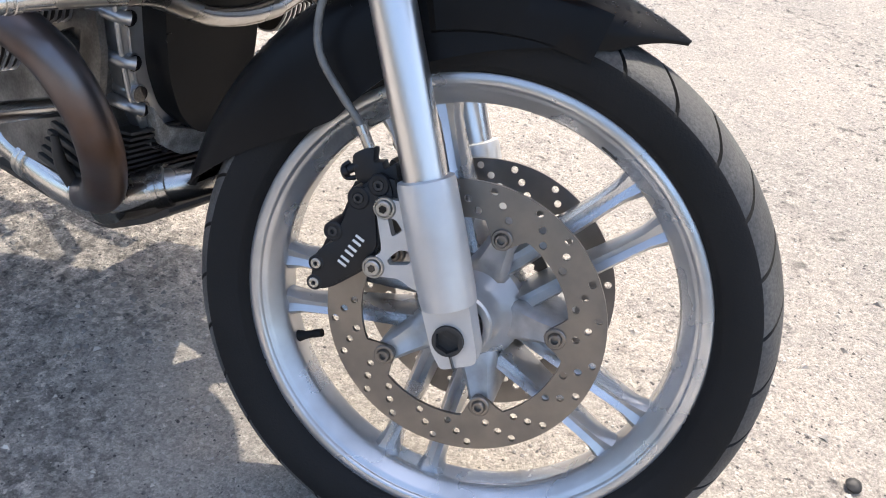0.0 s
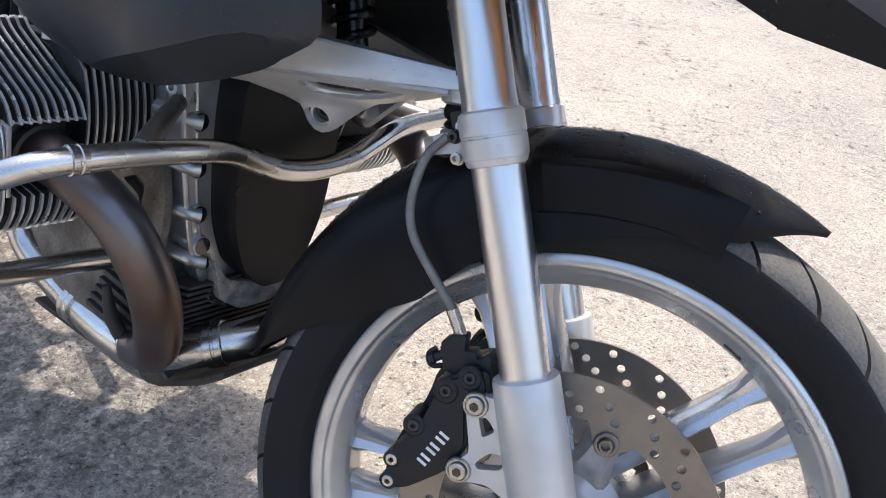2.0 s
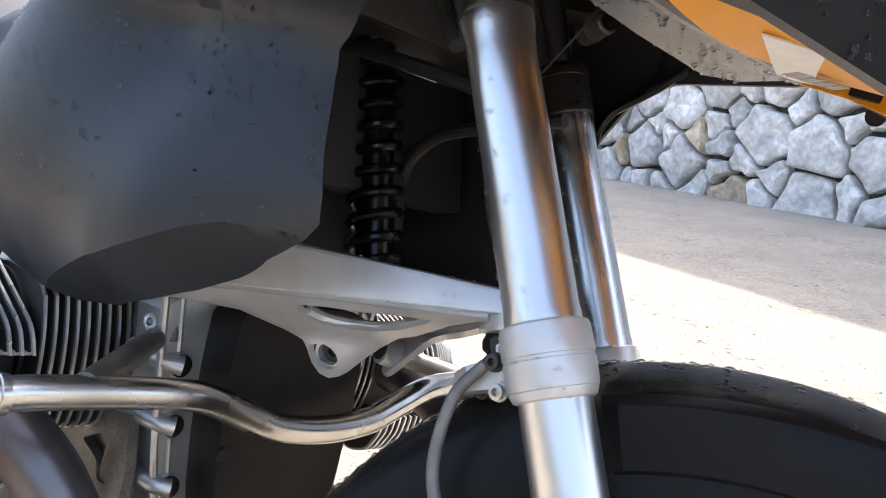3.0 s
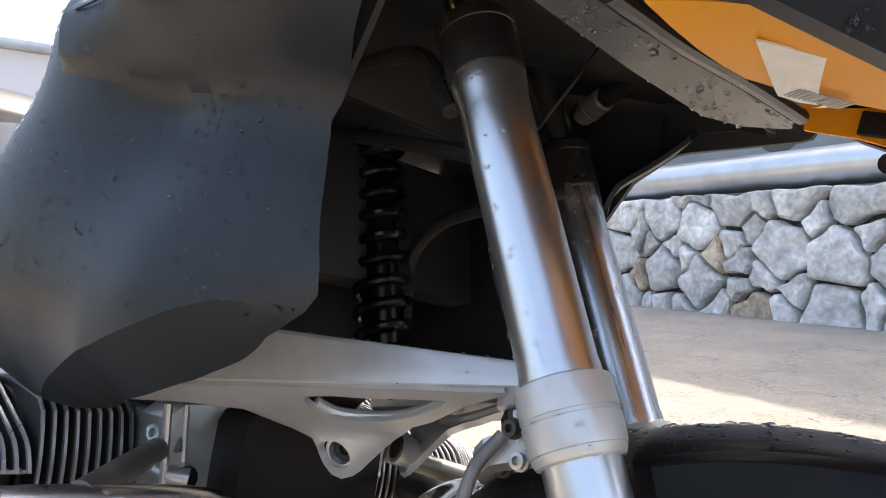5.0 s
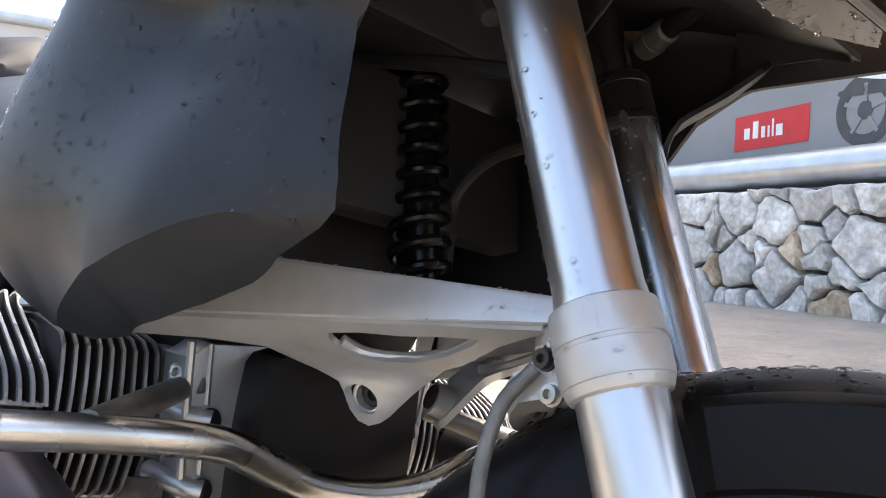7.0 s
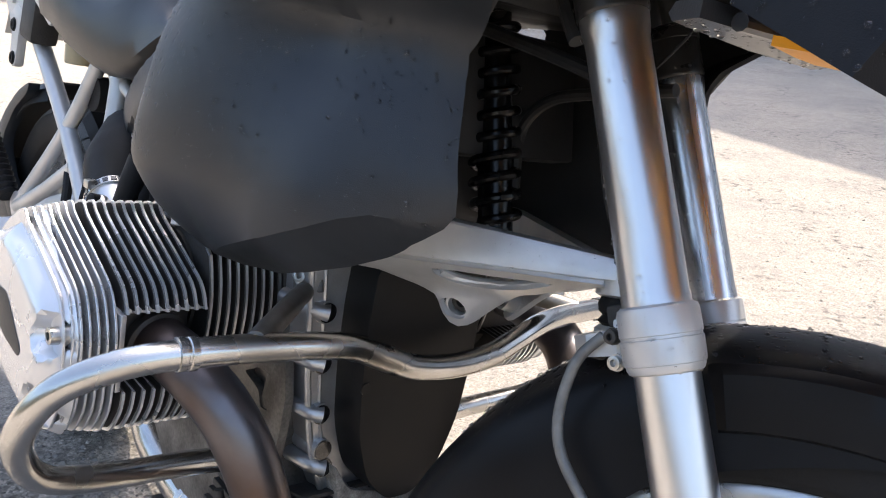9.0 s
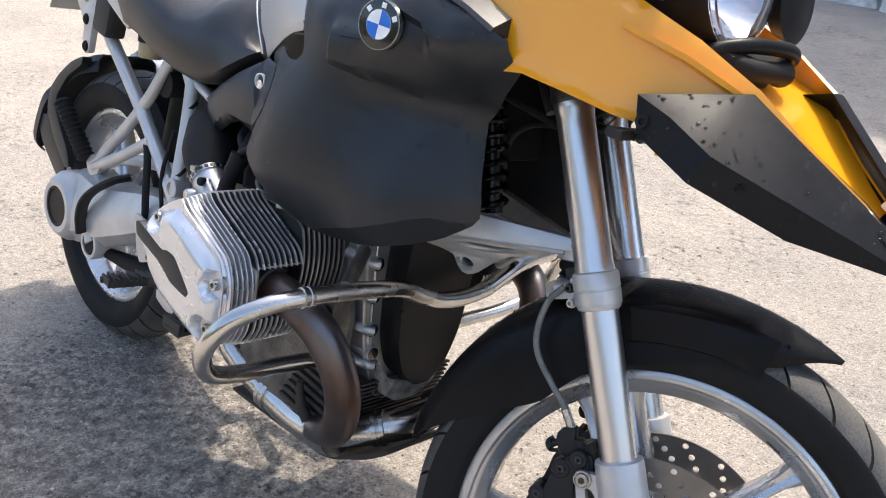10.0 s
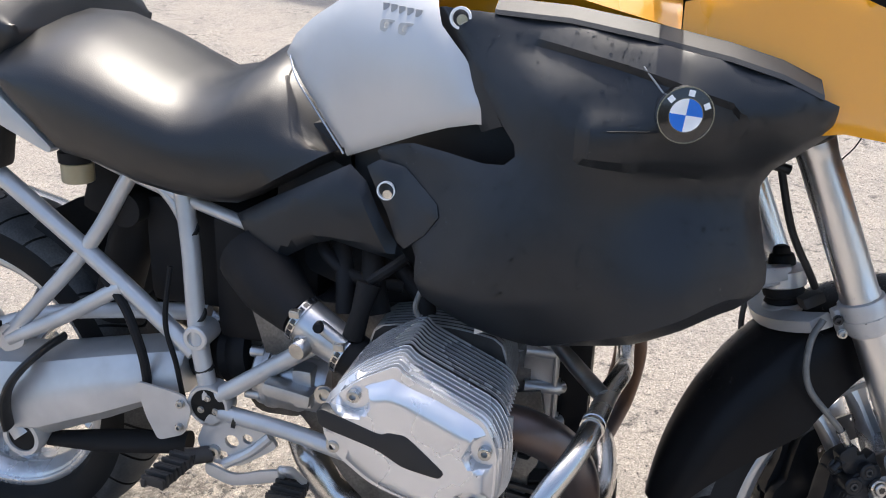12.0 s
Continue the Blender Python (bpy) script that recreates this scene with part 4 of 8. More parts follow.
    lathe(bm, [(0.062, 0.017), (0.07, 0.0175), (0.078, 0.015), (0.08, 0.0115), (0.087, 0.0105), (0.09, 0.006)], stack, 24)
    part("joint_cap", bm, RUBBER, br)
    bm = bmesh.new()  # connector of the brake line on the bridge
    box(bm, (0.03, 0.02, 0.016), pose(-0.03, -0.05, 0.385, 0, 0, 0), 0.004)
    part("hose_block", bm, DULL_DARK, br)
    bolt("bridge_bolt", (-0.055, -0.052, 0.362), (-0.5, -1, 0), br, 0.007, DULL_DARK)
    # upper yoke
    bm = bmesh.new()
    box(bm, (0.06, 0.26, 0.03), pose(-0.02, 0, 0.79), 0.008)
    part("top_yoke", bm, DARK, bike, at=FRONT)


fork()


def caliper():
    body = rounded([(-0.138, 0.0585), (-0.1455, 0.066), (-0.1442, 0.0755), (-0.1366, 0.0922), (-0.1307, 0.101), (-0.1211, 0.1065), (-0.1085, 0.110), (-0.0976, 0.1268), (-0.0873, 0.1413), (-0.0795, 0.151), (-0.07, 0.1625), (-0.0593, 0.167), (-0.0458, 0.1689), (-0.0283, 0.1667), (-0.03, 0.145), (-0.0531, 0.1394), (-0.0556, 0.122), (-0.0594, 0.0978), (-0.0817, 0.0751), (-0.1235, 0.0593)], 2, 0.25)
    for side in (-1, 1):
        s = -side
        c = None
        for lo, hi, k in ((0.064, 0.09, 1.0), (0.09, 0.0965, 0.97), (0.0965, 0.1, 0.9), (0.028, 0.05, 1.0)):
            bm = bmesh.new()
            prism(bm, [(-0.092 + k * (x + 0.092), 0.11 + k * (z - 0.11)) for x, z in body], lo if s > 0 else -hi, hi if s > 0 else -lo, SIDE, (), 0.0015 if k < 1 else 0.003)
            if c is None:
                c = part("brake_caliper", bm, CALIPER, bike, "black four-piston brake caliper with pale lettering bars", at=FRONT)
            else:
                part("caliper_face" if k < 1 else "caliper_half", bm, CALIPER, c)
        bm = bmesh.new()
        prism(bm, rounded([(-0.14, 0.096), (-0.1, 0.136), (-0.082, 0.168), (-0.07, 0.15), (-0.1, 0.105), (-0.13, 0.075)], 2), s * 0.06 - 0.015, s * 0.06 + 0.012, SIDE)
        part("caliper_bridge", bm, CALIPER, c)
        for p, r in (((-0.106, 0.121), 0.0105), ((-0.0712, 0.1515), 0.012), ((-0.0473, 0.1616), 0.0115), ((-0.1324, 0.0894), 0.0085), ((-0.1395, 0.069), 0.0085)):  # round bosses along the outer edge, each with its screw
            bm = bmesh.new()
            lathe(bm, [(-0.03, r), (0.002, r), (0.0035, r - 0.0015), (0.0035, 0.0062), (0.002, 0.006)], axis_to((p[0], -s * 0.098, p[1]), (0, -s, 0)), 20)
            boss = part("piston_boss", bm, CALIPER, c)
            bm = bmesh.new()
            lathe(bm, [(0, 0.0056), (0.0035, 0.0056), (0.004, 0.005), (0.004, 0.0026), (0.001, 0.0022)], axis_to((p[0], -s * 0.0985, p[1]), (0, -s, 0)), 12)
            part("screw", bm, BOLT if r < 0.009 else DULL_DARK, boss)
        for k in range(3):  # lettering, as plain pale bars along the body
            w = 0.0105
            q = Vector((-0.1015 + 0.0104 * k, 0, 0.0885 + 0.0098 * k))
            for v in (-0.0031, 0.0031):
                bm = bmesh.new()
                box(bm, (0.0028, 0.0008, w), Matrix.Translation((q.x, -s * 0.1005, q.z)) @ pose(0, 0, 0, 0, -44, 0) @ pose(v, 0, 0), 0.0003)
                part("pale_bar", bm, PAPER, c)
        bm = bmesh.new()
        prism(bm, rounded([(-0.053, 0.1375), (-0.0475, 0.148), (-0.0398, 0.149), (-0.0312, 0.145), (-0.0057, 0.14), (-0.018, 0.046), (-0.0312, 0.0525), (-0.0445, 0.0655), (-0.0621, 0.069), (-0.0735, 0.0712), (-0.079, 0.078), (-0.0765, 0.0862), (-0.0575, 0.0945), (-0.0555, 0.1)], 3, 0.25), s * 0.094, s * 0.094 + 0.012 * s, SIDE,
              [rounded([(-0.0427, 0.1283), (-0.0366, 0.1272), (-0.0338, 0.1244), (-0.0298, 0.1141), (-0.0425, 0.1089)], 2, 0.2), rounded([(-0.0524, 0.0854), (-0.0477, 0.0894), (-0.0374, 0.095), (-0.0288, 0.093), (-0.0254, 0.0871), (-0.0296, 0.0785), (-0.0507, 0.0803)], 2, 0.25)], 0.0025)
        part("caliper_bracket", bm, SILVER, c, "silver cast bracket with two openings")
        for p in ((-0.0435, 0.1395), (-0.068, 0.0805)):
            bm = bmesh.new()
            lathe(bm, [(-0.004, 0.0118), (0.0015, 0.0118), (0.003, 0.0108), (0.003, 0.0094), (0.001, 0.009), (0.001, 0.0084), (0.0055, 0.008), (0.0065, 0.007), (0.0065, 0.0042), (0.003, 0.0038)], axis_to((p[0], -s * 0.106, p[1]), (0, -s, 0)), 22)
            bb = part("bracket_bolt", bm, BOLT, c)
            # black star for the shade in the bolt's socket
            bm = bmesh.new()
            prism(bm, [((0.0043 if k % 2 else 0.0033) * math.cos(math.pi * k / 6), (0.0043 if k % 2 else 0.0033) * math.sin(math.pi * k / 6)) for k in range(12)], 0.0, 0.0007, axis_to((p[0], -s * 0.1124, p[1]), (0, -s, 0)))
            part("socket", bm, INK, bb)
        bm = bmesh.new()
        prism(bm, rounded([(-0.0741, 0.1676), (-0.0725, 0.1945), (-0.0584, 0.1985), (-0.0475, 0.197), (-0.052, 0.1832), (-0.0422, 0.183), (-0.0418, 0.1743), (-0.0282, 0.1801), (-0.03, 0.16), (-0.055, 0.158)], 2, 0.22), s * 0.082 - 0.009, s * 0.082 + 0.009, SIDE, (), 0.002)
        lathe(bm, [(0.0, 0.0075), (0.004, 0.0075), (0.0045, 0.0045), (0.012, 0.0045), (0.013, 0.006), (0.018, 0.006), (0.02, 0.003)], axis_to((-0.07, -s * 0.084, 0.182), (-0.8, -s * 0.2, -0.2)), 14)
        tube(bm, [(-0.079, -s * 0.084, 0.187), (-0.087, -s * 0.086, 0.182), (-0.086, -s * 0.086, 0.172), (-0.076, -s * 0.084, 0.17)], 0.0026, 8)
        part("hose_union", bm, CALIPER, c)
        bm = bmesh.new()
        tube(bm, [(-0.040, -s * 0.09, 0.372), (-0.062, -s * 0.092, 0.356), (-0.080, -s * 0.092, 0.322), (-0.083, -s * 0.092, 0.292), (-0.072, -s * 0.09, 0.257), (-0.060, -s * 0.085, 0.224), (-0.056, -s * 0.082, 0.2)], 0.0042, 12)
        part("brake_hose", bm, HOSE, c, "grey brake hose")
        bm = bmesh.new()
        tube(bm, [(-0.0595, -s * 0.085, 0.222), (-0.0555, -s * 0.082, 0.196)], 0.0058, 12, 0)
        part("hose_ferrule", bm, STEEL, c)
    return c


caliper()


def front_fender():
    """A long guard over the tyre: deep at the fork, drawn out to a point in front, tapering behind."""
    bm = bmesh.new()
    n, m = 64, 22
    rows = []
    for i in range(n + 1):
        deg = 43 + 105 * i / n
        a = radians(deg)
        if deg < 92:
            t = (92 - deg) / 49
            r_top = 0.371 - 0.012 * t
            half = 0.070 * (1 - 0.94 * max(0, (t - 0.5) / 0.5) ** 2.2)
            skirt = 0.075 * (1 - t ** 1.5) * (1 if t < 0.8 else (1 - t) / 0.2) + 0.004
        else:
            t = (deg - 92) / 56
            r_top = 0.371 - 0.010 * math.sin(math.pi * min(1, t * 1.1) / 2)
            half = 0.072 * (1 - 0.35 * t ** 2.2)
            skirt = 0.078 + 0.018 * math.sin(math.pi * t) - 0.085 * max(0, (t - 0.35) / 0.65) ** 1.3
        outer, inner = [], []
        for j in range(m + 1):
            s = -1 + 2 * j / m
            k = abs(s)
            if k < 0.6:  # crown with a soft ridge
                y = half * 0.93 * (k / 0.6)
                r = r_top - (0.02 * (k / 0.6) ** 2.2 + 0.003 * (k / 0.6)) * min(1, half / 0.05)
            else:
                q = (k - 0.6) / 0.4
                y = half * (0.93 + 0.07 * min(1, q * 3))
                r = r_top - 0.023 * min(1, half / 0.05) - skirt * q
            y = math.copysign(y, s)
            outer.append(Vector((r * math.cos(a), y, r * math.sin(a))))
            r -= 0.0028 * (1 - max(0, (k - 0.6) / 0.4))
            y *= 1 - min(0.6, 0.003 / half)
            inner.append(Vector((r * math.cos(a), y, r * math.sin(a))))
        rows.append(outer + inner[::-1])
    loft(bm, rows)
    f = part("front_fender", bm, FENDER, bike, "matt black plastic front fender beaded with water drops", at=FRONT, angle=35)
    for s in (-1, 1):  # raised step beside the fork, running out forwards
        bm = bmesh.new()
        rows = []
        for i in range(17):
            a = radians(55 + 31 * i / 16)
            p = min(1.0, i / 8) if i < 16 else 0.0
            rows.append([Vector((r * math.cos(a), s * (0.0675 + p * up), r * math.sin(a))) for r, up in ((0.345, 0), (0.3405, 0.008), (0.338, 0.0098), (0.318, 0.0088), (0.3, 0.0068), (0.296, 0))])
        loft(bm, rows, False, False)
        part("fender_step", bm, FENDER, f)
    return f


front_fender()


def mid(x):
    """How far the bike's middle plane lies to the left of the front one, towards the rear."""
    return 0.075 * (1 - max(-0.4, min(1.47, x)) / 1.47)


def widen(bm):
    """Keeps the right edge and carries the left one over, so that the mesh is even about the middle plane."""
    w = max(abs(v.co.y) for v in bm.verts)
    for v in bm.verts:
        v.co.y += mid(v.co.x) * (1 + v.co.y / w)


def rear_wheel():
    C = pose(0, 0.072, 0.34, 0, 0, -2.8)
    bm = rim_mesh(0.2265, 0.054, 0.192)
    rim = part("rear_wheel", bm, RIM, bike, "silver cast rear rim", at=C, angle=48)
    for k in range(5):
        bm = bmesh.new()
        spoke_pair(bm, radians(50 + 72 * k), 0.06, 0.1935, 0.014, 0.03, 0.012, 0.01, 0.022, 0.014)
        part("spoke", bm, RIM, rim)
    bm = bmesh.new()
    lathe(bm, [(-0.05, 0.03), (-0.05, 0.075), (0.05, 0.075), (0.05, 0.03)], AXLE, 32)
    part("hub", bm, RIM, rim)
    bm = tyre_mesh(0.223, 0.318, 0.05, 0.078, 30, 0.7, 0.1, 0.96, 0.075)
    part("tyre", bm, TREAD, rim, "wide black rear tyre with slanted grooves", angle=40).data.materials.append(SCUFFED)


rear_wheel()


def rear_guard():
    """The black splash guard that follows the rear tyre."""
    for k, (r0, a0, a1, half) in enumerate(((0.35, 106, 160, 0.098), (0.374, 140, 172, 0.106))):
        bm = bmesh.new()
        rows = []
        n = 26
        for i in range(n + 1):
            t = i / n
            a = radians(a0 + (a1 - a0) * t)
            e = 1 - 0.25 * (abs(2 * t - 1) ** 6)
            rows.append([Vector((r * math.cos(a), y * e + 0.076, 0.34 + r * math.sin(a))) for y, r in ((-half, r0 - 0.04), (-half * 0.97, r0 - 0.015), (-half * 0.8, r0), (half * 0.8, r0), (half * 0.97, r0 - 0.015), (half, r0 - 0.04))])
        vs = [[bm.verts.new(q) for q in r] for r in rows]
        fs = [bm.faces.new((a[j], a[j + 1], b[j + 1], b[j])) for a, b in zip(vs, vs[1:]) for j in range(5)]
        bmesh.ops.recalc_face_normals(bm, faces=fs)
        bmesh.ops.solidify(bm, geom=fs, thickness=0.004)
        if k == 0:  # cheek beside the tyre
            prism(bm, rounded([(-0.09, 0.672), (-0.15, 0.648), (-0.21, 0.607), (-0.252, 0.565), (-0.264, 0.51), (-0.226, 0.455), (-0.16, 0.395), (-0.13, 0.392), (-0.15, 0.44), (-0.195, 0.49), (-0.222, 0.525), (-0.215, 0.556), (-0.165, 0.61), (-0.1, 0.648)], 3, 0.25), 0.01, 0.032, SIDE, (), 0.006)
        else:
            prism(bm, rounded([(-0.26, 0.5), (-0.31, 0.487), (-0.32, 0.46), (-0.29, 0.418), (-0.2, 0.35), (-0.155, 0.352), (-0.17, 0.4), (-0.225, 0.455)], 3, 0.25), -0.03, 0.026, SIDE, (), 0.008)
        g = part("rear_mudguard" if k == 0 else "splash_guard", bm, BLACK, bike, "black plastic rear mudguard")
    bolt("guard_screw", (-0.125, -0.032, 0.394), (0, -1, 0), g, 0.006)


rear_guard()


def swingarm():
    """The cast final drive and shaft housing on the right side."""
    bm = bmesh.new()
    rings = []
    for x, z, h, y0, y1 in ((-0.07, 0.345, 0.02, -0.06, -0.09), (-0.06, 0.345, 0.055, -0.045, -0.1), (-0.02, 0.345, 0.082, -0.035, -0.112), (0.05, 0.36, 0.085, -0.04, -0.118), (0.12, 0.372, 0.068, -0.05, -0.125), (0.2, 0.384, 0.068, -0.06, -0.13), (0.32, 0.424, 0.056, -0.07, -0.135), (0.42, 0.458, 0.042, -0.075, -0.135), (0.455, 0.468, 0.037, -0.08, -0.13)):
        y0 += 0.05
        ym, yh = (y0 + y1) / 2, (y0 - y1) / 2
        rings.append([Vector((x, ym + yh * q, z + h * p)) for q, p in ((0.6, -1), (-0.55, -0.95), (-0.95, -0.6), (-1, -0.1), (-0.9, 0.35), (-0.6, 0.9), (0, 1.02), (0.6, 1), (1, 0.5), (1, -0.5))])
    loft(bm, rings)
    s = part("swingarm", bm, SILVER, bike, "silver cast shaft-drive swingarm", angle=28)
    m = axis_to((0.008, -0.1, 0.352), (0, -1, 0))
    bm = bmesh.new()
    lathe(bm, [(-0.03, 0.08), (0.0, 0.078), (0.018, 0.066), (0.024, 0.058), (0.024, 0.046), (0.01, 0.044), (-0.02, 0.044)], m, 40)
    part("final_drive_cover", bm, SILVER, s)
    # closed black disc in place of the shaded hollow
    bm = bmesh.new()
    lathe(bm, [(-0.015, 0.047), (0.0228, 0.047), (0.0228, 0.04), (0.0205, 0.038), (0.0205, 0.0005)], m, 32)
    part("axle_bore", bm, DARK, s, "black disc for the shaded hollow of the axle")
    m = axis_to((0.163, -0.095, 0.316), (0, -1, 0))
    bm = bmesh.new()
    lathe(bm, [(-0.03, 0.032), (0.022, 0.034), (0.027, 0.032), (0.027, 0.025), (0.02, 0.024)], m, 32)
    tube(bm, [(0.163, -0.1, 0.316), (0.13, -0.095, 0.36)], 0.026, 16, 0)
    part("link_boss", bm, SILVER, s)
    bm = bmesh.new()
    lathe(bm, [(0.0, 0.025), (0.023, 0.0248), (0.025, 0.022), (0.024, 0.0005)], m, 28)
    part("rubber_plug", bm, RUBBER, s)
    bm = bmesh.new()
    tube(bm, [(0.19, -0.09, 0.302), (0.3, -0.085, 0.312), (0.44, -0.09, 0.335)], [0.012, 0.02, 0.018], 14, flat=0.7)
    part("torque_link", bm, RUBBER, s, "black link arm below the swingarm")
    bm = bmesh.new()  # strut above
    tube(bm, [(0.05, -0.055, 0.445), (0.11, -0.055, 0.478), (0.2, -0.055, 0.508), (0.33, -0.055, 0.528), (0.47, -0.06, 0.545)], [0.022, 0.016, 0.013, 0.013, 0.015], 12, flat=0.6)
    part("brace", bm, SILVER, s)
    bm = bmesh.new()  # strap of black cable sleeve over the arm
    tube(bm, [(0.225, -0.07, 0.478), (0.21, -0.1, 0.467), (0.185, -0.128, 0.44), (0.166, -0.138, 0.41), (0.156, -0.138, 0.375), (0.153, -0.132, 0.34)], 0.014, 12, flat=0.45)
    part("cable_sleeve", bm, TAPE, s)
    bm = bmesh.new()  # rubber gaiter at the gearbox
    lathe(bm, [(0, 0.038), (0.012, 0.045), (0.02, 0.039), (0.034, 0.046), (0.044, 0.04), (0.058, 0.047), (0.068, 0.042), (0.085, 0.048), (0.1, 0.045)], axis_to((0.45, -0.06, 0.478), (0.95, -0.05, 0.14)), 30)
    part("gaiter", bm, RUBBER, s)
    bm = bmesh.new()  # heel guard plate
    prism(bm, rounded([(0.395, 0.465), (0.47, 0.452), (0.482, 0.43), (0.468, 0.388), (0.425, 0.372), (0.408, 0.41)], 3, 0.2), 0.148, 0.152, SIDE)
    h = part("heel_guard", bm, SILVER, bike, "small silver heel guard plate")
    for p in ((0.466, 0.438), (0.462, 0.4)):
        bolt("guard_bolt", (p[0], -0.152, p[1]), (0, -1, 0), h, 0.0055)


swingarm()


def rear_frame():
    root = None
    lines = [
        ("rail", [(0.045, 0.095, 0.835), (0.30, 0.1, 0.638), (0.475, 0.118, 0.505)], 0.0135),
        ("strut", [(0.375, 0.088, 0.752), (0.30, 0.1, 0.638), (0.165, 0.118, 0.492)], 0.0115),
        ("strut", [(0.168, 0.12, 0.488), (0.265, 0.115, 0.535), (0.36, 0.108, 0.59)], 0.0115),
        ("upright", [(0.455, 0.09, 0.76), (0.47, 0.103, 0.66), (0.483, 0.121, 0.54), (0.503, 0.134, 0.445)], 0.0135),
        ("brace", [(0.52, 0.136, 0.452), (0.59, 0.14, 0.5), (0.672, 0.145, 0.556)], 0.0125),
        ("lower_brace", [(0.52, 0.136, 0.425), (0.63, 0.154, 0.421), (0.722, 0.172, 0.413)], 0.0125),
        ("top_rail", [(0.375, 0.088, 0.752), (0.41, 0.088, 0.748), (0.44, 0.09, 0.722), (0.46, 0.093, 0.69)], 0.009),
        ("seat_rail", [(0.12, 0.085, 0.86), (0.37, 0.085, 0.755), (0.56, 0.1, 0.70)], 0.009),
    ]
    for s in (-1, 1):
        frame_root = None
        for nm, pts, r in lines:
            bm = bmesh.new()
            tube(bm, [(x, s * y + (2 * mid(x) if s > 0 else 0), z) for x, y, z in pts], r, 16)
            if frame_root is None:
                frame_root = part("rear_frame", bm, SILVER, bike, "silver painted tubular rear frame")
            else:
                part(nm, bm, SILVER, frame_root)
        bm = bmesh.new()
        lathe(bm, [(-0.02, 0.031), (0.008, 0.033), (0.012, 0.031), (0.012, 0.027), (0.008, 0.026)], axis_to((0.505, s * 0.135, 0.436), (0, s, 0)), 32)
        part("pivot_ring", bm, SILVER, frame_root)
        bm = bmesh.new()
        lathe(bm, [(0, 0.0265), (0.0105, 0.0265), (0.0105, 0.02)], axis_to((0.505, s * 0.135, 0.436), (0, s, 0)), 28)
        part("pivot_cap", bm, DARK, frame_root)
        for k in range(3):
            a = radians(90 + 120 * k)
            bolt("cap_bolt", (0.505 + 0.013 * math.cos(a), s * 0.1455, 0.436 + 0.013 * math.sin(a)), (0, s, 0), frame_root, 0.0042, h=0.003)
        bm = bmesh.new()
        lathe(bm, [(-0.03, 0.018), (0.014, 0.0185), (0.016, 0.0165), (0.016, 0.0115), (0.008, 0.011)], axis_to((0.486, s * 0.122, 0.535), (0, s, 0)), 24)
        boss = part("frame_boss", bm, SILVER, frame_root)
        # dark disc that closes the boss, for the shade within
        bm = bmesh.new()
        lathe(bm, [(0.0, 0.0115), (0.0085, 0.0113), (0.009, 0.0005)], axis_to((0.486, s * 0.122, 0.535), (0, s, 0)), 20)
        part("bore", bm, DARK, boss)
        for x, y, z, d in ((0.468, 0.1, 0.685, (0.012, 0.1, -0.1)), (0.482, 0.118, 0.565, (0.03, 0.1, -0.1)), (0.493, 0.128, 0.488, (0.02, 0.03, -0.1)), (0.545, 0.14, 0.42, (0.1, 0.02, -0.03))):
            bm = bmesh.new()
            lathe(bm, [(-0.003, 0.0145), (0.003, 0.0145)], axis_to((x, s * y, z), d), 18)
            part("cable_tie", bm, TAPE, frame_root)
        # gusset at the lower rear joint with the pillion peg
        bm = bmesh.new()
        prism(bm, rounded([(0.14, 0.49), (0.165, 0.515), (0.2, 0.51), (0.195, 0.48), (0.16, 0.465)], 3), -s * 0.12 - 0.006, -s * 0.12 + 0.006, SIDE)
        part("gusset", bm, SILVER, frame_root)
        bm = bmesh.new()
        a, b = Vector((0.15, s * 0.13, 0.5)), Vector((0.06, s * 0.145, 0.6))
        line = [a.lerp(b, k / 24) for k in range(25)]
        tube(bm, line, [0.015 + 0.004 * (k % 2) for k in range(25)], 14, 0)
        part("pillion_peg", bm, RUBBER, frame_root, "folded ribbed rubber pillion footpeg")
    # brake line running down the upright
    bm = bmesh.new()
    tube(bm, [(0.44, -0.11, 0.63), (0.435, -0.125, 0.55), (0.45, -0.13, 0.49), (0.455, -0.125, 0.43)], 0.004, 8)
    part("brake_line", bm, RUBBER, bike)
    bm = bmesh.new()
    tube(bm, [(0.33, -0.105, 0.6), (0.37, -0.12, 0.56), (0.40, -0.135, 0.5), (0.405, -0.135, 0.45)], 0.007, 10)
    part("breather_hose", bm, RUBBER, bike)


rear_frame()


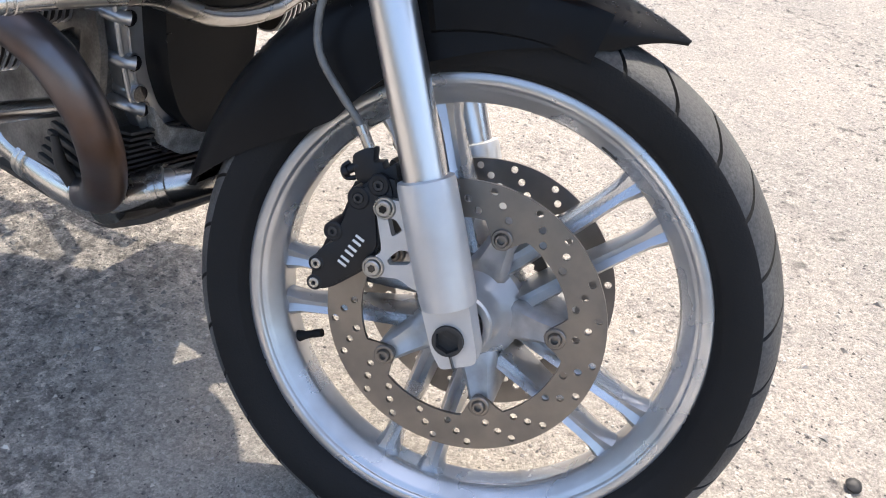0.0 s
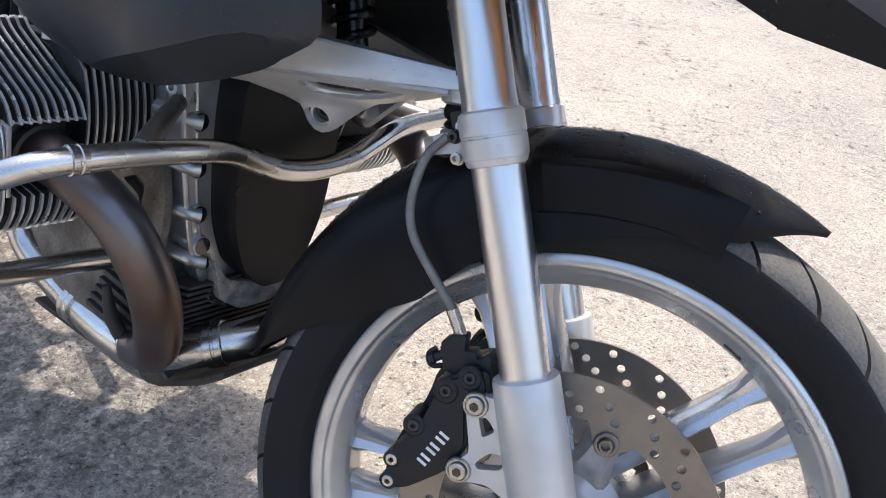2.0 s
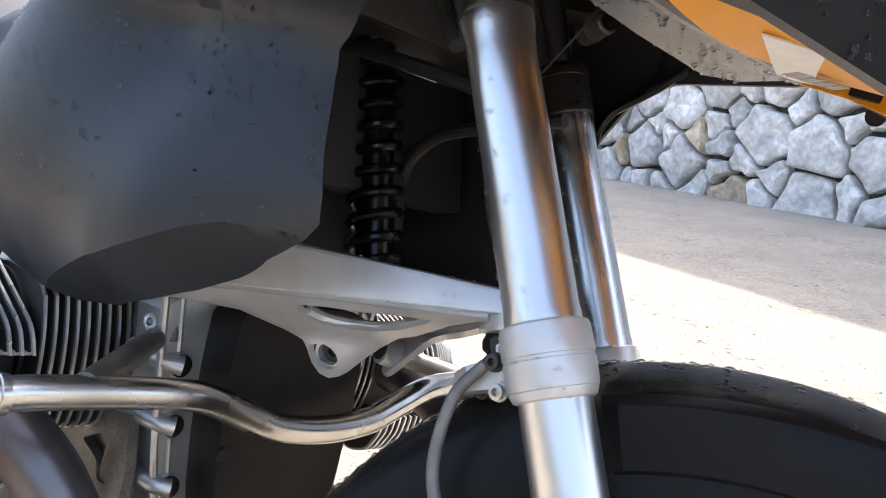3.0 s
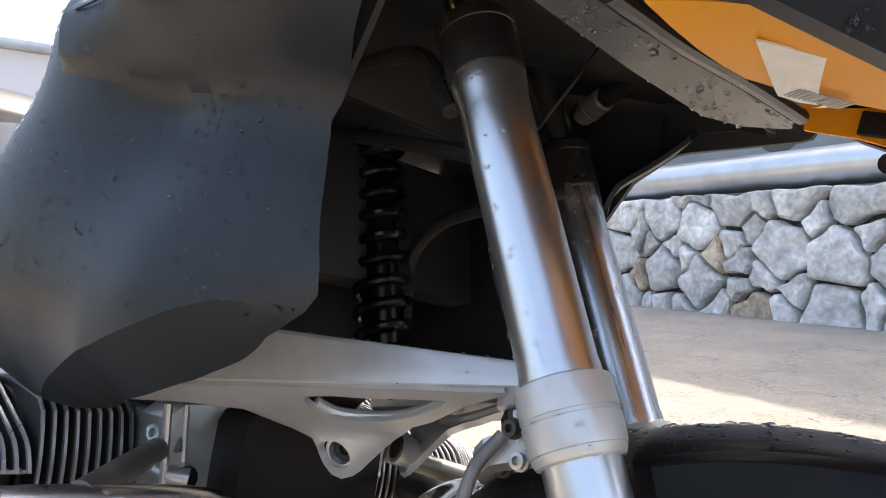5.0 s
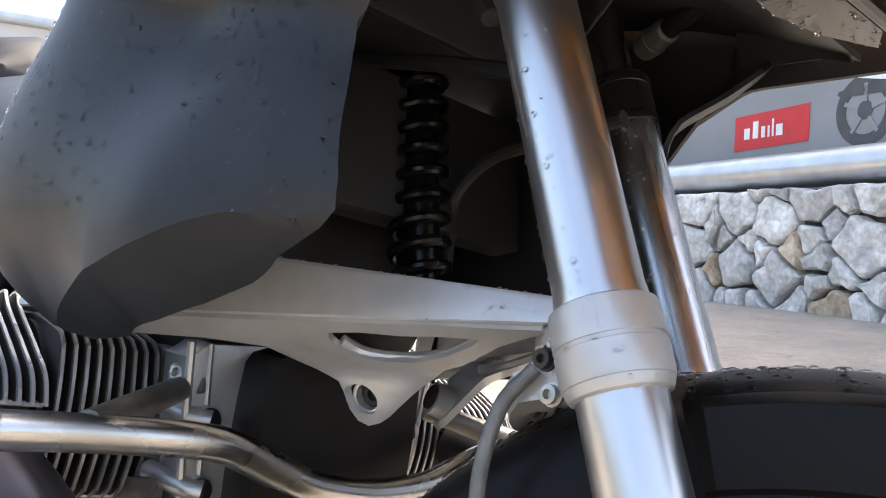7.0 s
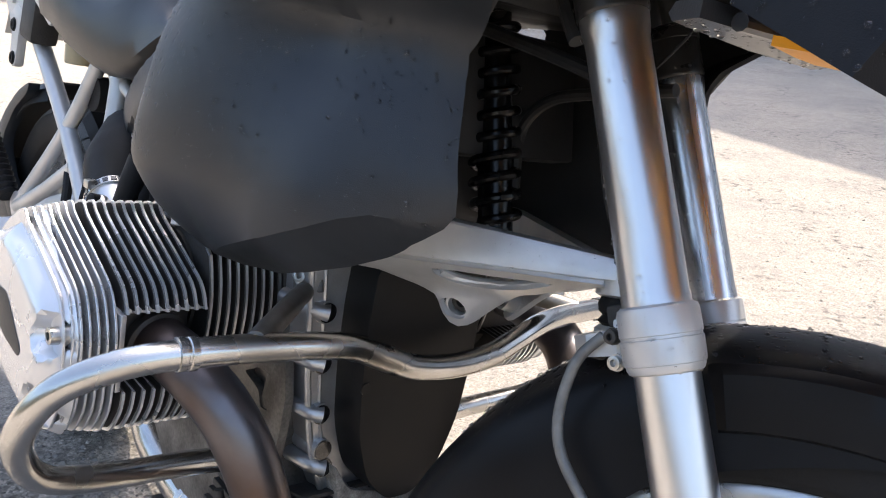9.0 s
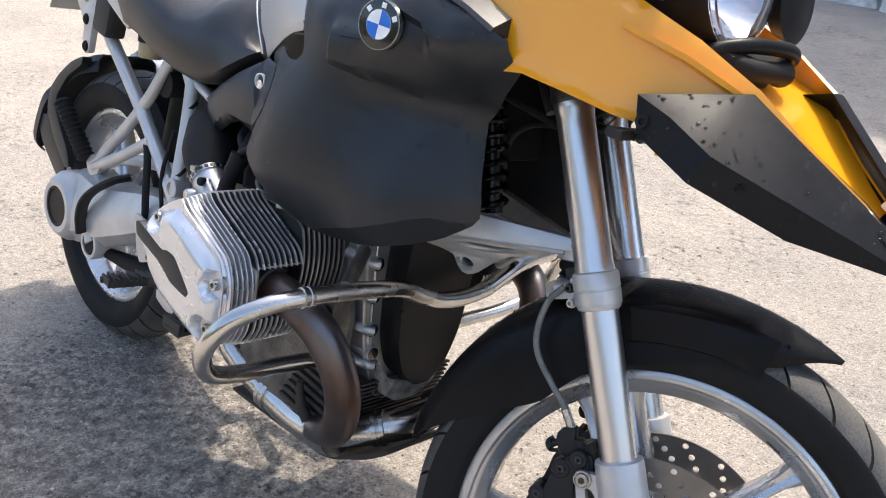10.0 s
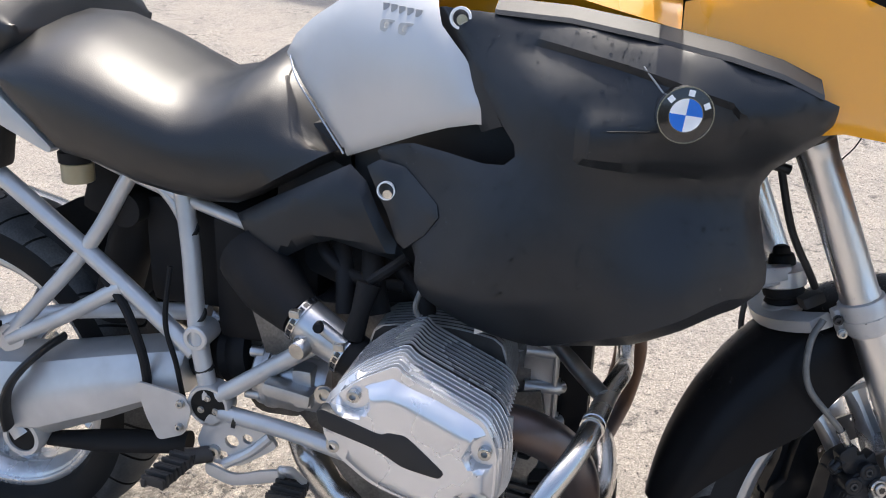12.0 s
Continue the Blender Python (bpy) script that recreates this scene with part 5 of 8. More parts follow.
def foot_controls():
    bm = bmesh.new()
    prism(bm, rounded([(0.505, 0.425), (0.53, 0.42), (0.6, 0.405), (0.61, 0.385), (0.55, 0.345), (0.5, 0.345), (0.485, 0.38)], 3, 0.2), 0.14, 0.147, SIDE, [circle(0.54, 0.385, 0.011, 14), circle(0.565, 0.393, 0.008, 14), circle(0.525, 0.36, 0.008, 12)], 0.0015)
    b = part("footrest_bracket", bm, SILVER, bike, "drilled silver footrest bracket")
    bolt("bracket_bolt", (0.512, -0.147, 0.365), (0, -1, 0), b, 0.009)
    bm = bmesh.new()
    tube(bm, [(0.6, -0.145, 0.402), (0.57, -0.15, 0.375), (0.53, -0.152, 0.35)], 0.008, 10)
    part("stay", bm, SILVER, b)
    # serrated footpeg
    bm = bmesh.new()
    tube(bm, [(0.505, -0.146, 0.36), (0.49, -0.158, 0.36), (0.475, -0.166, 0.36)], [0.013, 0.012, 0.014], 14, 2)
    peg = part("footpeg", bm, DULL_DARK, b, "serrated metal footpeg")
    for k in range(9):
        bm = bmesh.new()
        box(bm, (0.036, 0.005, 0.02 if k % 2 else 0.014), pose(0.475 - 0.0012 * k, -0.168 - 0.0085 * k, 0.362, 0, 0, -8), 0.001)
        part("tooth", bm, DULL_DARK, b)
    for dx in (-0.014, 0.014):
        bm = bmesh.new()
        box(bm, (0.007, 0.08, 0.012), pose(0.47 + dx, -0.2, 0.358, 0, 0, -8), 0.002)
        part("peg_rail", bm, DULL_DARK, b)
    # brake lever with its own serrated pad
    bm = bmesh.new()
    prism(bm, rounded([(0.5, 0.35), (0.5, 0.33), (0.54, 0.316), (0.6, 0.332), (0.64, 0.345), (0.64, 0.36), (0.59, 0.35), (0.545, 0.335)], 3, 0.25), 0.15, 0.156, SIDE, (), 0.001)
    lv = part("brake_lever", bm, SILVER, bike, "silver rear brake pedal")
    bm = bmesh.new()
    tube(bm, [(0.622, -0.16, 0.35), (0.634, -0.19, 0.382), (0.642, -0.2, 0.388), (0.65, -0.19, 0.382), (0.657, -0.165, 0.35)], 0.0055, 10, 3)
    part("pedal_loop", bm, SILVER, lv)
    bm = bmesh.new()
    box(bm, (0.044, 0.05, 0.01), pose(0.64, -0.184, 0.333, 0, 6, 5), 0.003)
    part("pedal_pad", bm, DULL_DARK, lv)
    for k in range(6):
        bm = bmesh.new()
        box(bm, (0.046, 0.004, 0.018 if k % 2 else 0.013), pose(0.64, -0.163 - 0.0085 * k, 0.343, 0, 6, 5), 0.001)
        part("tooth", bm, DULL_DARK, lv)


foot_controls()

ACROSS = Matrix(((0, 0, 1, 0), (1, 0, 0, 0), (0, 1, 0, 0), (0, 0, 0, 1)))  # local x, y, z -> left, up, forward
COVER = rounded([(0.745, 0.56), (0.756, 0.588), (0.79, 0.618), (0.838, 0.645), (0.85, 0.632), (0.9, 0.609), (0.946, 0.587), (0.964, 0.55), (0.963, 0.482), (0.944, 0.452), (0.914, 0.444), (0.81, 0.475), (0.767, 0.508), (0.747, 0.537)], 3, 0.3)


FACE = [(0.79 + 0.95 * (x - 0.79) if x > 0.79 else x, 0.5 + 0.93 * (z - 0.5) if z > 0.5 and x > 0.79 else z) for x, z in COVER]


def scaled(outline, s, c=(0.862, 0.565)):
    return [(c[0] + s * (x - c[0]), c[1] + s * (z - c[1])) for x, z in outline]


def cylinder(side):
    """One finned cylinder of the flat twin, with its head and valve cover."""
    at = pose(0, 0, 0) if side < 0 else Matrix.Diagonal((1, -1, 1, 1)).to_4x4()

    def put(name, bm, mat, parent, label=""):
        if side > 0:
            bmesh.ops.transform(bm, matrix=at, verts=bm.verts[:])
        return part(name, bm, mat, parent, label)
    bm = bmesh.new()
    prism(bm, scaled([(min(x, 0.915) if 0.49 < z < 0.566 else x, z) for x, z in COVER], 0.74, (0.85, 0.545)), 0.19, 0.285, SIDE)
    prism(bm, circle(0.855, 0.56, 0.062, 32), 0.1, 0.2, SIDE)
    c = put("cylinder", bm, DULL_DARK, bike, "finned aluminium cylinder with a smooth silver valve cover")
    # ribs of the cover, fins of the head, cut away round the exhaust port, and fins of the barrel
    for k in range(7):
        y = 0.2905 + 0.0066 * k
        bm = bmesh.new()
        prism(bm, scaled(COVER, 0.995 - 0.012 * k, (0.8, 0.52)), y, y + 0.0022, SIDE, (), 0.0007, 1)
        put("cover_rib", bm, COVER_PAINT, c)
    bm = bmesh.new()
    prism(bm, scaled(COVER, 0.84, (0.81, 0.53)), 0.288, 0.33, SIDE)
    put("cover_body", bm, DULL_DARK, c)
    for k in range(9):
        y = 0.2055 + 0.0093 * k
        bm = bmesh.new()
        prism(bm, [(min(x, 0.914) if 0.497 < z < 0.565 else x, z) for x, z in resample(COVER, 0.006)], y, y + 0.0026, SIDE)
        fin = put("fin", bm, COVER_PAINT, c)
        for side_y in (y - 0.0006, y + 0.0026):  # dark inset plates on both flanks, behind the fin's bright edge
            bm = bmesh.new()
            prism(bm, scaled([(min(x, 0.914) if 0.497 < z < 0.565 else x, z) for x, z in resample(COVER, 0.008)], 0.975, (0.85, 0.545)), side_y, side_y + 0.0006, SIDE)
            put("flank", bm, DULL_DARK, fin)
    for k in range(9):
        y = 0.118 + 0.0094 * k
        bm = bmesh.new()
        w = []
        for q in range(44):
            a = 2 * math.pi * q / 44
            r = 1 / max(abs(math.cos(a)), abs(math.sin(a))) ** 0.55
            w.append((0.85 + 0.098 * r * math.cos(a) * 0.95, 0.556 + 0.0755 * r * math.sin(a) * 0.95))
        prism(bm, w, y, y + 0.0026, SIDE)
        fin = put("fin", bm, CAST, c)
        # the barrel fins get the same dark plates, which darken their gaps
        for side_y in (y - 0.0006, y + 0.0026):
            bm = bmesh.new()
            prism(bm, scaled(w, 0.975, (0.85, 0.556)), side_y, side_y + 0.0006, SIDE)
            put("flank", bm, DULL_DARK, fin)
    bm = bmesh.new()  # frame of the exhaust port
    box(bm, (0.034, 0.084, 0.004), pose(0.929, -0.247, 0.5655), 0.001)
    box(bm, (0.05, 0.005, 0.07), pose(0.936, -0.2865, 0.532), 0.001)
    put("port_frame", bm, CAST, c)
    # valve cover: a smooth dome with sunk bolt seats
    seats = ((0.788, 0.330, 0.593), (0.938, 0.331, 0.546), (0.927, 0.329, 0.478), (0.762, 0.325, 0.523))

    def dome(x, z):
        d = 0.347 - 0.026 * max(0.0, 1 - edge_gap(FACE, x, z) / 0.03) ** 2.2 - 0.35 * max(0.0, z - 0.6)
        for bx, by, bz in seats:
            r = math.hypot(x - bx, z - bz)
            d = min(d, by - 0.006 + max(0.0, (r - 0.0145) / 0.0035) * 0.012)
        return d
    bm = bmesh.new()
    shell(bm, FACE, dome, 0.0048, 0.004, -1)
    prism(bm, [(0.75, 0.56), (0.76, 0.585), (0.785, 0.608), (0.795, 0.55), (0.79, 0.495), (0.77, 0.512), (0.752, 0.537)], 0.28, 0.318, SIDE)
    cov = put("valve_cover", bm, COVER_PAINT, c, "smooth silver magnesium valve cover")
    bm = bmesh.new()
    prism(bm, rounded([(0.748, 0.575), (0.756, 0.578), (0.822, 0.556), (0.832, 0.560), (0.852, 0.559), (0.896, 0.52), (0.890, 0.511), (0.848, 0.519), (0.818, 0.537), (0.752, 0.556)], 2, 0.2), 0.331, 0.3475, SIDE, (), 0.002)
    put("cover_inlay", bm, BLACK, cov, "black plastic inlay")
    bm = bmesh.new()  # inscription, too small to read, as a bar
    for k in range(9):
        box(bm, (0.0042, 0.0006, 0.004), pose(0.876 + 0.0058 * k, -0.345 + 0.0003 * k, 0.502 - 0.0022 * k, 0, 20, 0))
    put("grey_bars", bm, GREYMARK, cov)
    for x, y, z in seats:
        bm = bmesh.new()
        lathe(bm, [(-0.008, 0.0105), (0.001, 0.0105), (0.001, 0.0078), (0.009, 0.0075), (0.0095, 0.0065), (0.0095, 0.0038), (0.004, 0.0035)], axis_to((x, -y, z), (0, -1, 0)), 20)
        put("cover_bolt", bm, BOLT, cov)
    # exhaust port flange
    bm = bmesh.new()
    box(bm, (0.014, 0.075, 0.08), pose(0.917, -0.244, 0.54), 0.004)
    put("port_flange", bm, DULL_DARK, c)
    # throttle body and rubber sleeve behind
    bm = bmesh.new()
    tube(bm, [(0.664, -0.178, 0.609), (0.69, -0.184, 0.596), (0.722, -0.19, 0.58), (0.77, -0.2, 0.556)], [0.0295, 0.0295, 0.027, 0.028], 24, 2)
    tube(bm, [(0.7, -0.206, 0.612), (0.735, -0.212, 0.592)], 0.0085, 12, 0)
    tube(bm, [(0.683, -0.21, 0.582), (0.677, -0.2, 0.585)], 0.016, 16, 0)
    t = put("throttle_body", bm, CAST, bike, "grey cast throttle body with clamped rubber sleeve")
    for a, b, r in (((0.664, -0.178, 0.609), (0.673, -0.18, 0.6045), 0.032), ((0.727, -0.191, 0.5775), (0.736, -0.193, 0.573), 0.0315)):
        bm = bmesh.new()
        tube(bm, [a, b], r, 28, 0)
        clip = put("hose_clip", bm, STEEL, t, "slotted steel hose clip")
        # black blocks for the shade in the clip's slots
        bm = bmesh.new()
        m = axis_to([(p + q) / 2 for p, q in zip(a, b)], [q - p for p, q in zip(a, b)])
        for k in range(22):
            box(bm, (0.0012, 0.0062, 0.006), m @ Matrix.Rotation(2 * math.pi * k / 22, 4, "Z") @ Matrix.Translation((r, 0, 0)))
        put("clip_slots", bm, INK, clip)
        bm = bmesh.new()
        box(bm, (0.014, 0.012, 0.01), pose(a[0] + 0.004, a[1] - r * 0.9, a[2] + r * 0.5, 0, 0, 0), 0.002)
        put("clip_screw", bm, BOLT, t)
    bm = bmesh.new()
    tube(bm, [(0.57, -0.11, 0.66), (0.615, -0.15, 0.635), (0.665, -0.178, 0.6085)], [0.05, 0.044, 0.03], 20, 3)
    tube(bm, [(0.735, -0.193, 0.5735), (0.775, -0.2, 0.554)], 0.0295, 20, 0)
    put("intake_sleeve", bm, RUBBER, t)
    bm = bmesh.new()
    lathe(bm, [(0, 0.0135), (0.018, 0.0135), (0.022, 0.011)], axis_to((0.679, -0.203, 0.584), (-0.2, -1, -0.15)), 18)
    put("air_screw", bm, BOLT, t)
    bm = bmesh.new()
    lathe(bm, [(0, 0.007), (0.014, 0.007), (0.016, 0.005)], axis_to((0.7, -0.206, 0.612), (0.2, -1, 0.2)), 14)
    put("sensor_plug", bm, RUBBER, t)
    bm = bmesh.new()  # injector and its lead
    tube(bm, [(0.742, -0.2, 0.6), (0.752, -0.2, 0.635), (0.76, -0.19, 0.67)], [0.014, 0.012, 0.016], 14, 3)
    tube(bm, [(0.76, -0.19, 0.672), (0.785, -0.185, 0.69), (0.8, -0.17, 0.7)], 0.007, 10)
    put("injector", bm, RUBBER, t)


cylinder(-1)
cylinder(1)


def engine():
    bm = bmesh.new()
    prism(bm, rounded([(0.56, 0.60), (0.96, 0.62), (0.96, 0.5), (0.965, 0.35), (0.93, 0.28), (0.76, 0.27), (0.7, 0.33), (0.64, 0.42), (0.6, 0.46)], 3, 0.15), -0.115, 0.115, SIDE, (), 0.012)
    e = part("engine_block", bm, DIRTY_CAST, bike, "stained cast aluminium engine block")
    # timing-chest flange with its bolt bosses, across the front of the engine
    def both(half):
        return half + [(-y, z) for y, z in reversed(half)]
    bm = bmesh.new()
    prism(bm, rounded(both([(-0.124, 0.63), (-0.118, 0.57), (-0.111, 0.512), (-0.101, 0.455), (-0.088, 0.405), (-0.066, 0.36), (-0.03, 0.325)]), 2, 0.25), 0.95, 0.993, ACROSS, (), 0.004)
    fl = part("timing_flange", bm, CAST, e, "pale cast flange with a row of bolt bosses")
    for s in (-1, 1):
        for y, z in ((0.1, 0.569), (0.097, 0.516), (0.09, 0.461), (0.081, 0.4205), (0.077, 0.4005), (0.054, 0.353)):
            bm = bmesh.new()
            tube(bm, [(0.94, s * (y + 0.006), z), (0.999, s * (y + 0.001), z)], [0.0095, 0.0118], 14, 0)
            part("bolt_boss", bm, CAST, fl)
            # black disc on the boss end, for the shade in its hole
            bm = bmesh.new()
            lathe(bm, [(0, 0.0103), (0.0014, 0.0103)], axis_to((0.999, s * (y + 0.001), z), (1, 0, 0)), 14)
            part("bore", bm, INK, fl)
    for s in (-1, 1):
        bm = bmesh.new()
        tube(bm, [(0.992, s * y, z) for y, z in ((0.123, 0.627), (0.117, 0.57), (0.11, 0.512), (0.1, 0.455), (0.087, 0.405), (0.066, 0.362), (0.034, 0.33))], 0.0036, 8, 5)
        part("edge_rib", bm, CAST, fl)
        bm = bmesh.new()
        tube(bm, [(0.994, s * y, z) for y, z in ((0.107, 0.627), (0.101, 0.57), (0.096, 0.512), (0.088, 0.455), (0.076, 0.412))], 0.0022, 6, 5)
        part("inner_rib", bm, CAST, fl)
        for y, z in ((0.1, 0.569), (0.097, 0.516), (0.09, 0.461), (0.077, 0.4005)):
            bm = bmesh.new()  # screw tunnel that runs back over the flange
            tube(bm, [(0.952, s * (y + 0.022), z + 0.006), (0.99, s * (y + 0.012), z + 0.002), (1.0, s * y, z)], [0.008, 0.0085, 0.009], 12, 3)
            part("screw_tunnel", bm, CAST, fl)
        # ribbed casting beside the flange, with dark pockets between the webs
        bm = bmesh.new()
        prism(bm, [(0.87, 0.5), (0.905, 0.507), (0.975, 0.52), (0.984, 0.475), (0.982, 0.44), (0.978, 0.41), (0.965, 0.388), (0.94, 0.4), (0.9, 0.43), (0.87, 0.46)], -s * 0.121 - 0.005, -s * 0.121 + 0.005, SIDE,
              [rounded([(0.905, 0.478), (0.935, 0.492), (0.968, 0.488), (0.97, 0.474), (0.958, 0.47), (0.956, 0.452), (0.942, 0.452), (0.936, 0.468)], 2, 0.2), rounded([(0.94, 0.432), (0.962, 0.438), (0.972, 0.43), (0.966, 0.414), (0.95, 0.416)], 2, 0.2), rounded([(0.885, 0.458), (0.91, 0.458), (0.928, 0.436), (0.92, 0.425), (0.89, 0.44)], 2, 0.2)], 0.0016)
        part("ribbed_casting", bm, DIRTY_CAST, e, "stained ribbed casting with open pockets")
        bm = bmesh.new()
        lathe(bm, [(-0.004, 0.0125), (0.005, 0.0125), (0.006, 0.011), (0.006, 0.007), (0.001, 0.0065)], axis_to((0.935, s * 0.126, 0.412), (0, s, 0)), 18)
        part("drain_boss", bm, CAST, e)
    # pale dusty foot of the flange under the cover
    bm = bmesh.new()
    prism(bm, rounded([(-0.074, 0.41), (-0.05, 0.375), (0.0, 0.362), (0.05, 0.375), (0.074, 0.41), (0.06, 0.352), (0.025, 0.33), (-0.025, 0.33), (-0.06, 0.352)], 2, 0.2), 0.985, 1.012, ACROSS, (), 0.004)
    part("flange_foot", bm, DUSTY, fl, "pale flange foot caked with dust")
    # black front cover
    bm = bmesh.new()
    prism(bm, rounded(both([(-0.074, 0.632), (-0.077, 0.58), (-0.076, 0.52), (-0.069, 0.45), (-0.05, 0.398), (-0.018, 0.368)]), 3, 0.3), 0.985, 1.036, ACROSS, (), 0.016, 4)
    c = part("front_cover", bm, DARK, e, "black enamelled engine front cover")
    bm = bmesh.new()
    lathe(bm, [(0, 0.006), (0.002, 0.006)], axis_to((1.0355, -0.07, 0.5), (1, 0, 0)), 12)
    part("cover_screw", bm, DARK, c)
    # ribs at the side of the block, as casting
    for k in range(7):
        bm = bmesh.new()
        box(bm, (0.11, 0.008, 0.008), pose(0.9 + 0.008 * k, -0.122, 0.285 + 0.014 * k, 0, 8, 0), 0.002)
        part("rib", bm, DULL_DARK, e)
    for x, z, w, h in ((0.955, 0.47, 0.03, 0.07), (0.93, 0.4, 0.03, 0.05), (0.89, 0.43, 0.05, 0.03)):
        bm = bmesh.new()
        box(bm, (w, 0.012, h), pose(x, -0.118, z, 0, 12, 0), 0.004)
        part("casting_pad", bm, DIRTY_CAST, e)
    bm = bmesh.new()  # sump with cooling ribs
    prism(bm, rounded([(0.76, 0.26), (0.93, 0.26), (0.975, 0.3), (0.985, 0.34), (0.96, 0.37), (0.78, 0.3)], 3, 0.2), -0.08, 0.08, SIDE, (), 0.008)
    part("sump", bm, DULL_DARK, e)
    for k in range(12):
        bm = bmesh.new()
        box(bm, (0.07, 0.2, 0.004), pose(0.95 + 0.002 * k, 0, 0.272 + 0.0085 * k, 0, -12, 0), 0.001)
        part("sump_rib", bm, DULL_DARK, e)
    bm = bmesh.new()  # gearbox behind
    prism(bm, rounded([(0.54, 0.58), (0.62, 0.6), (0.65, 0.45), (0.62, 0.4), (0.55, 0.4), (0.52, 0.46)], 3, 0.25), -0.07, 0.08, SIDE, (), 0.02, 3)
    part("gearbox", bm, DIRTY_CAST, e, "grey cast gearbox")
    bm = bmesh.new()
    m = axis_to((0.565, -0.085, 0.474), (1, -0.12, 0.02))
    lathe(bm, [(0, 0.02), (0.004, 0.043), (0.009, 0.048), (0.02, 0.049), (0.022, 0.0515), (0.03, 0.0515), (0.032, 0.049), (0.07, 0.05), (0.078, 0.046), (0.1, 0.046), (0.12, 0.04)], m, 40)
    st = part("starter_housing", bm, CAST, e, "round cast starter housing")
    for a in (120, 200, 300):
        p = m @ Vector((0.046 * math.cos(radians(a)), 0.046 * math.sin(radians(a)), -0.002))
        bm = bmesh.new()
        lathe(bm, [(0, 0.008), (0.022, 0.008), (0.024, 0.006)], axis_to(p, (1, -0.12, 0.02)), 14)
        part("housing_lug", bm, CAST, st)
    bm = bmesh.new()
    box(bm, (0.07, 0.03, 0.02), pose(0.636, -0.158, 0.486, 0, 10, 0), 0.006)
    box(bm, (0.03, 0.05, 0.06), pose(0.65, -0.125, 0.485), 0.008)
    part("clutch_cylinder", bm, CAST, e)
    bolt("engine_bolt", (0.69, -0.165, 0.492), (0, -1, 0), e, 0.012)


engine()


def exhaust():
    pts = [(0.915, 0.242, 0.53), (0.965, 0.233, 0.523), (1.011, 0.210, 0.49), (1.034, 0.188, 0.44), (1.037, 0.168, 0.385), (1.015, 0.145, 0.325), (0.975, 0.124, 0.286), (0.935, 0.112, 0.27)]
    bm = bmesh.new()
    tube(bm, [(x, -y, z) for x, y, z in pts], 0.0265, 22, 8)
    h = part("exhaust_header", bm, BURNT, bike, "heat-browned exhaust header pipe")
    bm = bmesh.new()
    tube(bm, [(0.945, 0.22, 0.552), (0.99, 0.222, 0.545), (1.06, 0.21, 0.52), (1.09, 0.19, 0.47), (1.08, 0.15, 0.4), (1.05, 0.1, 0.34), (1.03, 0.04, 0.31)], 0.0265, 20, 8)
    part("far_header", bm, BURNT, h)
    bm = bmesh.new()  # pipe under the engine to the silencer
    tube(bm, [(0.985, -0.118, 0.272), (0.94, -0.11, 0.258), (0.86, -0.1, 0.25), (0.76, -0.095, 0.262), (0.68, -0.1, 0.295), (0.645, -0.095, 0.34), (0.62, -0.07, 0.36)], 0.0255, 22, 8)
    part("collector_pipe", bm, STEEL, h, "stained bright steel collector pipe")
    bm = bmesh.new()
    tube(bm, [(0.925, -0.115, 0.268), (0.965, -0.108, 0.275), (1.0, -0.095, 0.29), (1.035, -0.068, 0.307), (1.06, -0.02, 0.32), (1.06, 0.05, 0.335), (1.05, 0.1, 0.34)], 0.0245, 22, 8)
    part("cross_pipe", bm, STEEL, h, "bright steel cross pipe with heat tint")
    for p, d in (((1.03, -0.072, 0.305), (0.7, 0.6, 0.3)), ((0.79, -0.097, 0.256), (1, 0, -0.1))):
        bm = bmesh.new()
        lathe(bm, [(-0.011, 0.026), (-0.01, 0.0285), (-0.002, 0.0285), (-0.001, 0.027), (0.001, 0.027), (0.002, 0.0285), (0.01, 0.0285), (0.011, 0.026)], axis_to(p, d), 26)
        part("pipe_clamp", bm, STEEL, h)
    bm = bmesh.new()
    lathe(bm, [(0, 0.031), (0.008, 0.031), (0.01, 0.028)], axis_to((0.925, -0.24, 0.529), (1, 0.1, -0.15)), 26)
    part("header_nut", bm, DULL_DARK, h)
    # lambda probe
    bm = bmesh.new()
    tube(bm, [(0.925, -0.12, 0.27), (0.92, -0.14, 0.31), (0.915, -0.145, 0.35)], [0.01, 0.009, 0.005], 12, 2)
    part("lambda_probe", bm, DULL_DARK, h)
    # skid plate under the pipes
    bm = bmesh.new()
    prism(bm, rounded([(0.7, 0.222), (0.96, 0.222), (1.05, 0.27), (1.09, 0.30), (1.085, 0.306), (1.045, 0.276), (0.955, 0.229), (0.7, 0.229)], 2, 0.2), -0.04, 0.108, SIDE)
    part("skid_plate", bm, DULL_DARK, bike, "dark steel edge of the skid plate")
    # silencer on the far side
    bm = bmesh.new()
    tube(bm, [(0.45, 0.14, 0.4), (0.2, 0.19, 0.5), (-0.25, 0.21, 0.62)], [0.04, 0.065, 0.06], 24)
    part("silencer", bm, STEEL, bike, "steel silencer")


exhaust()


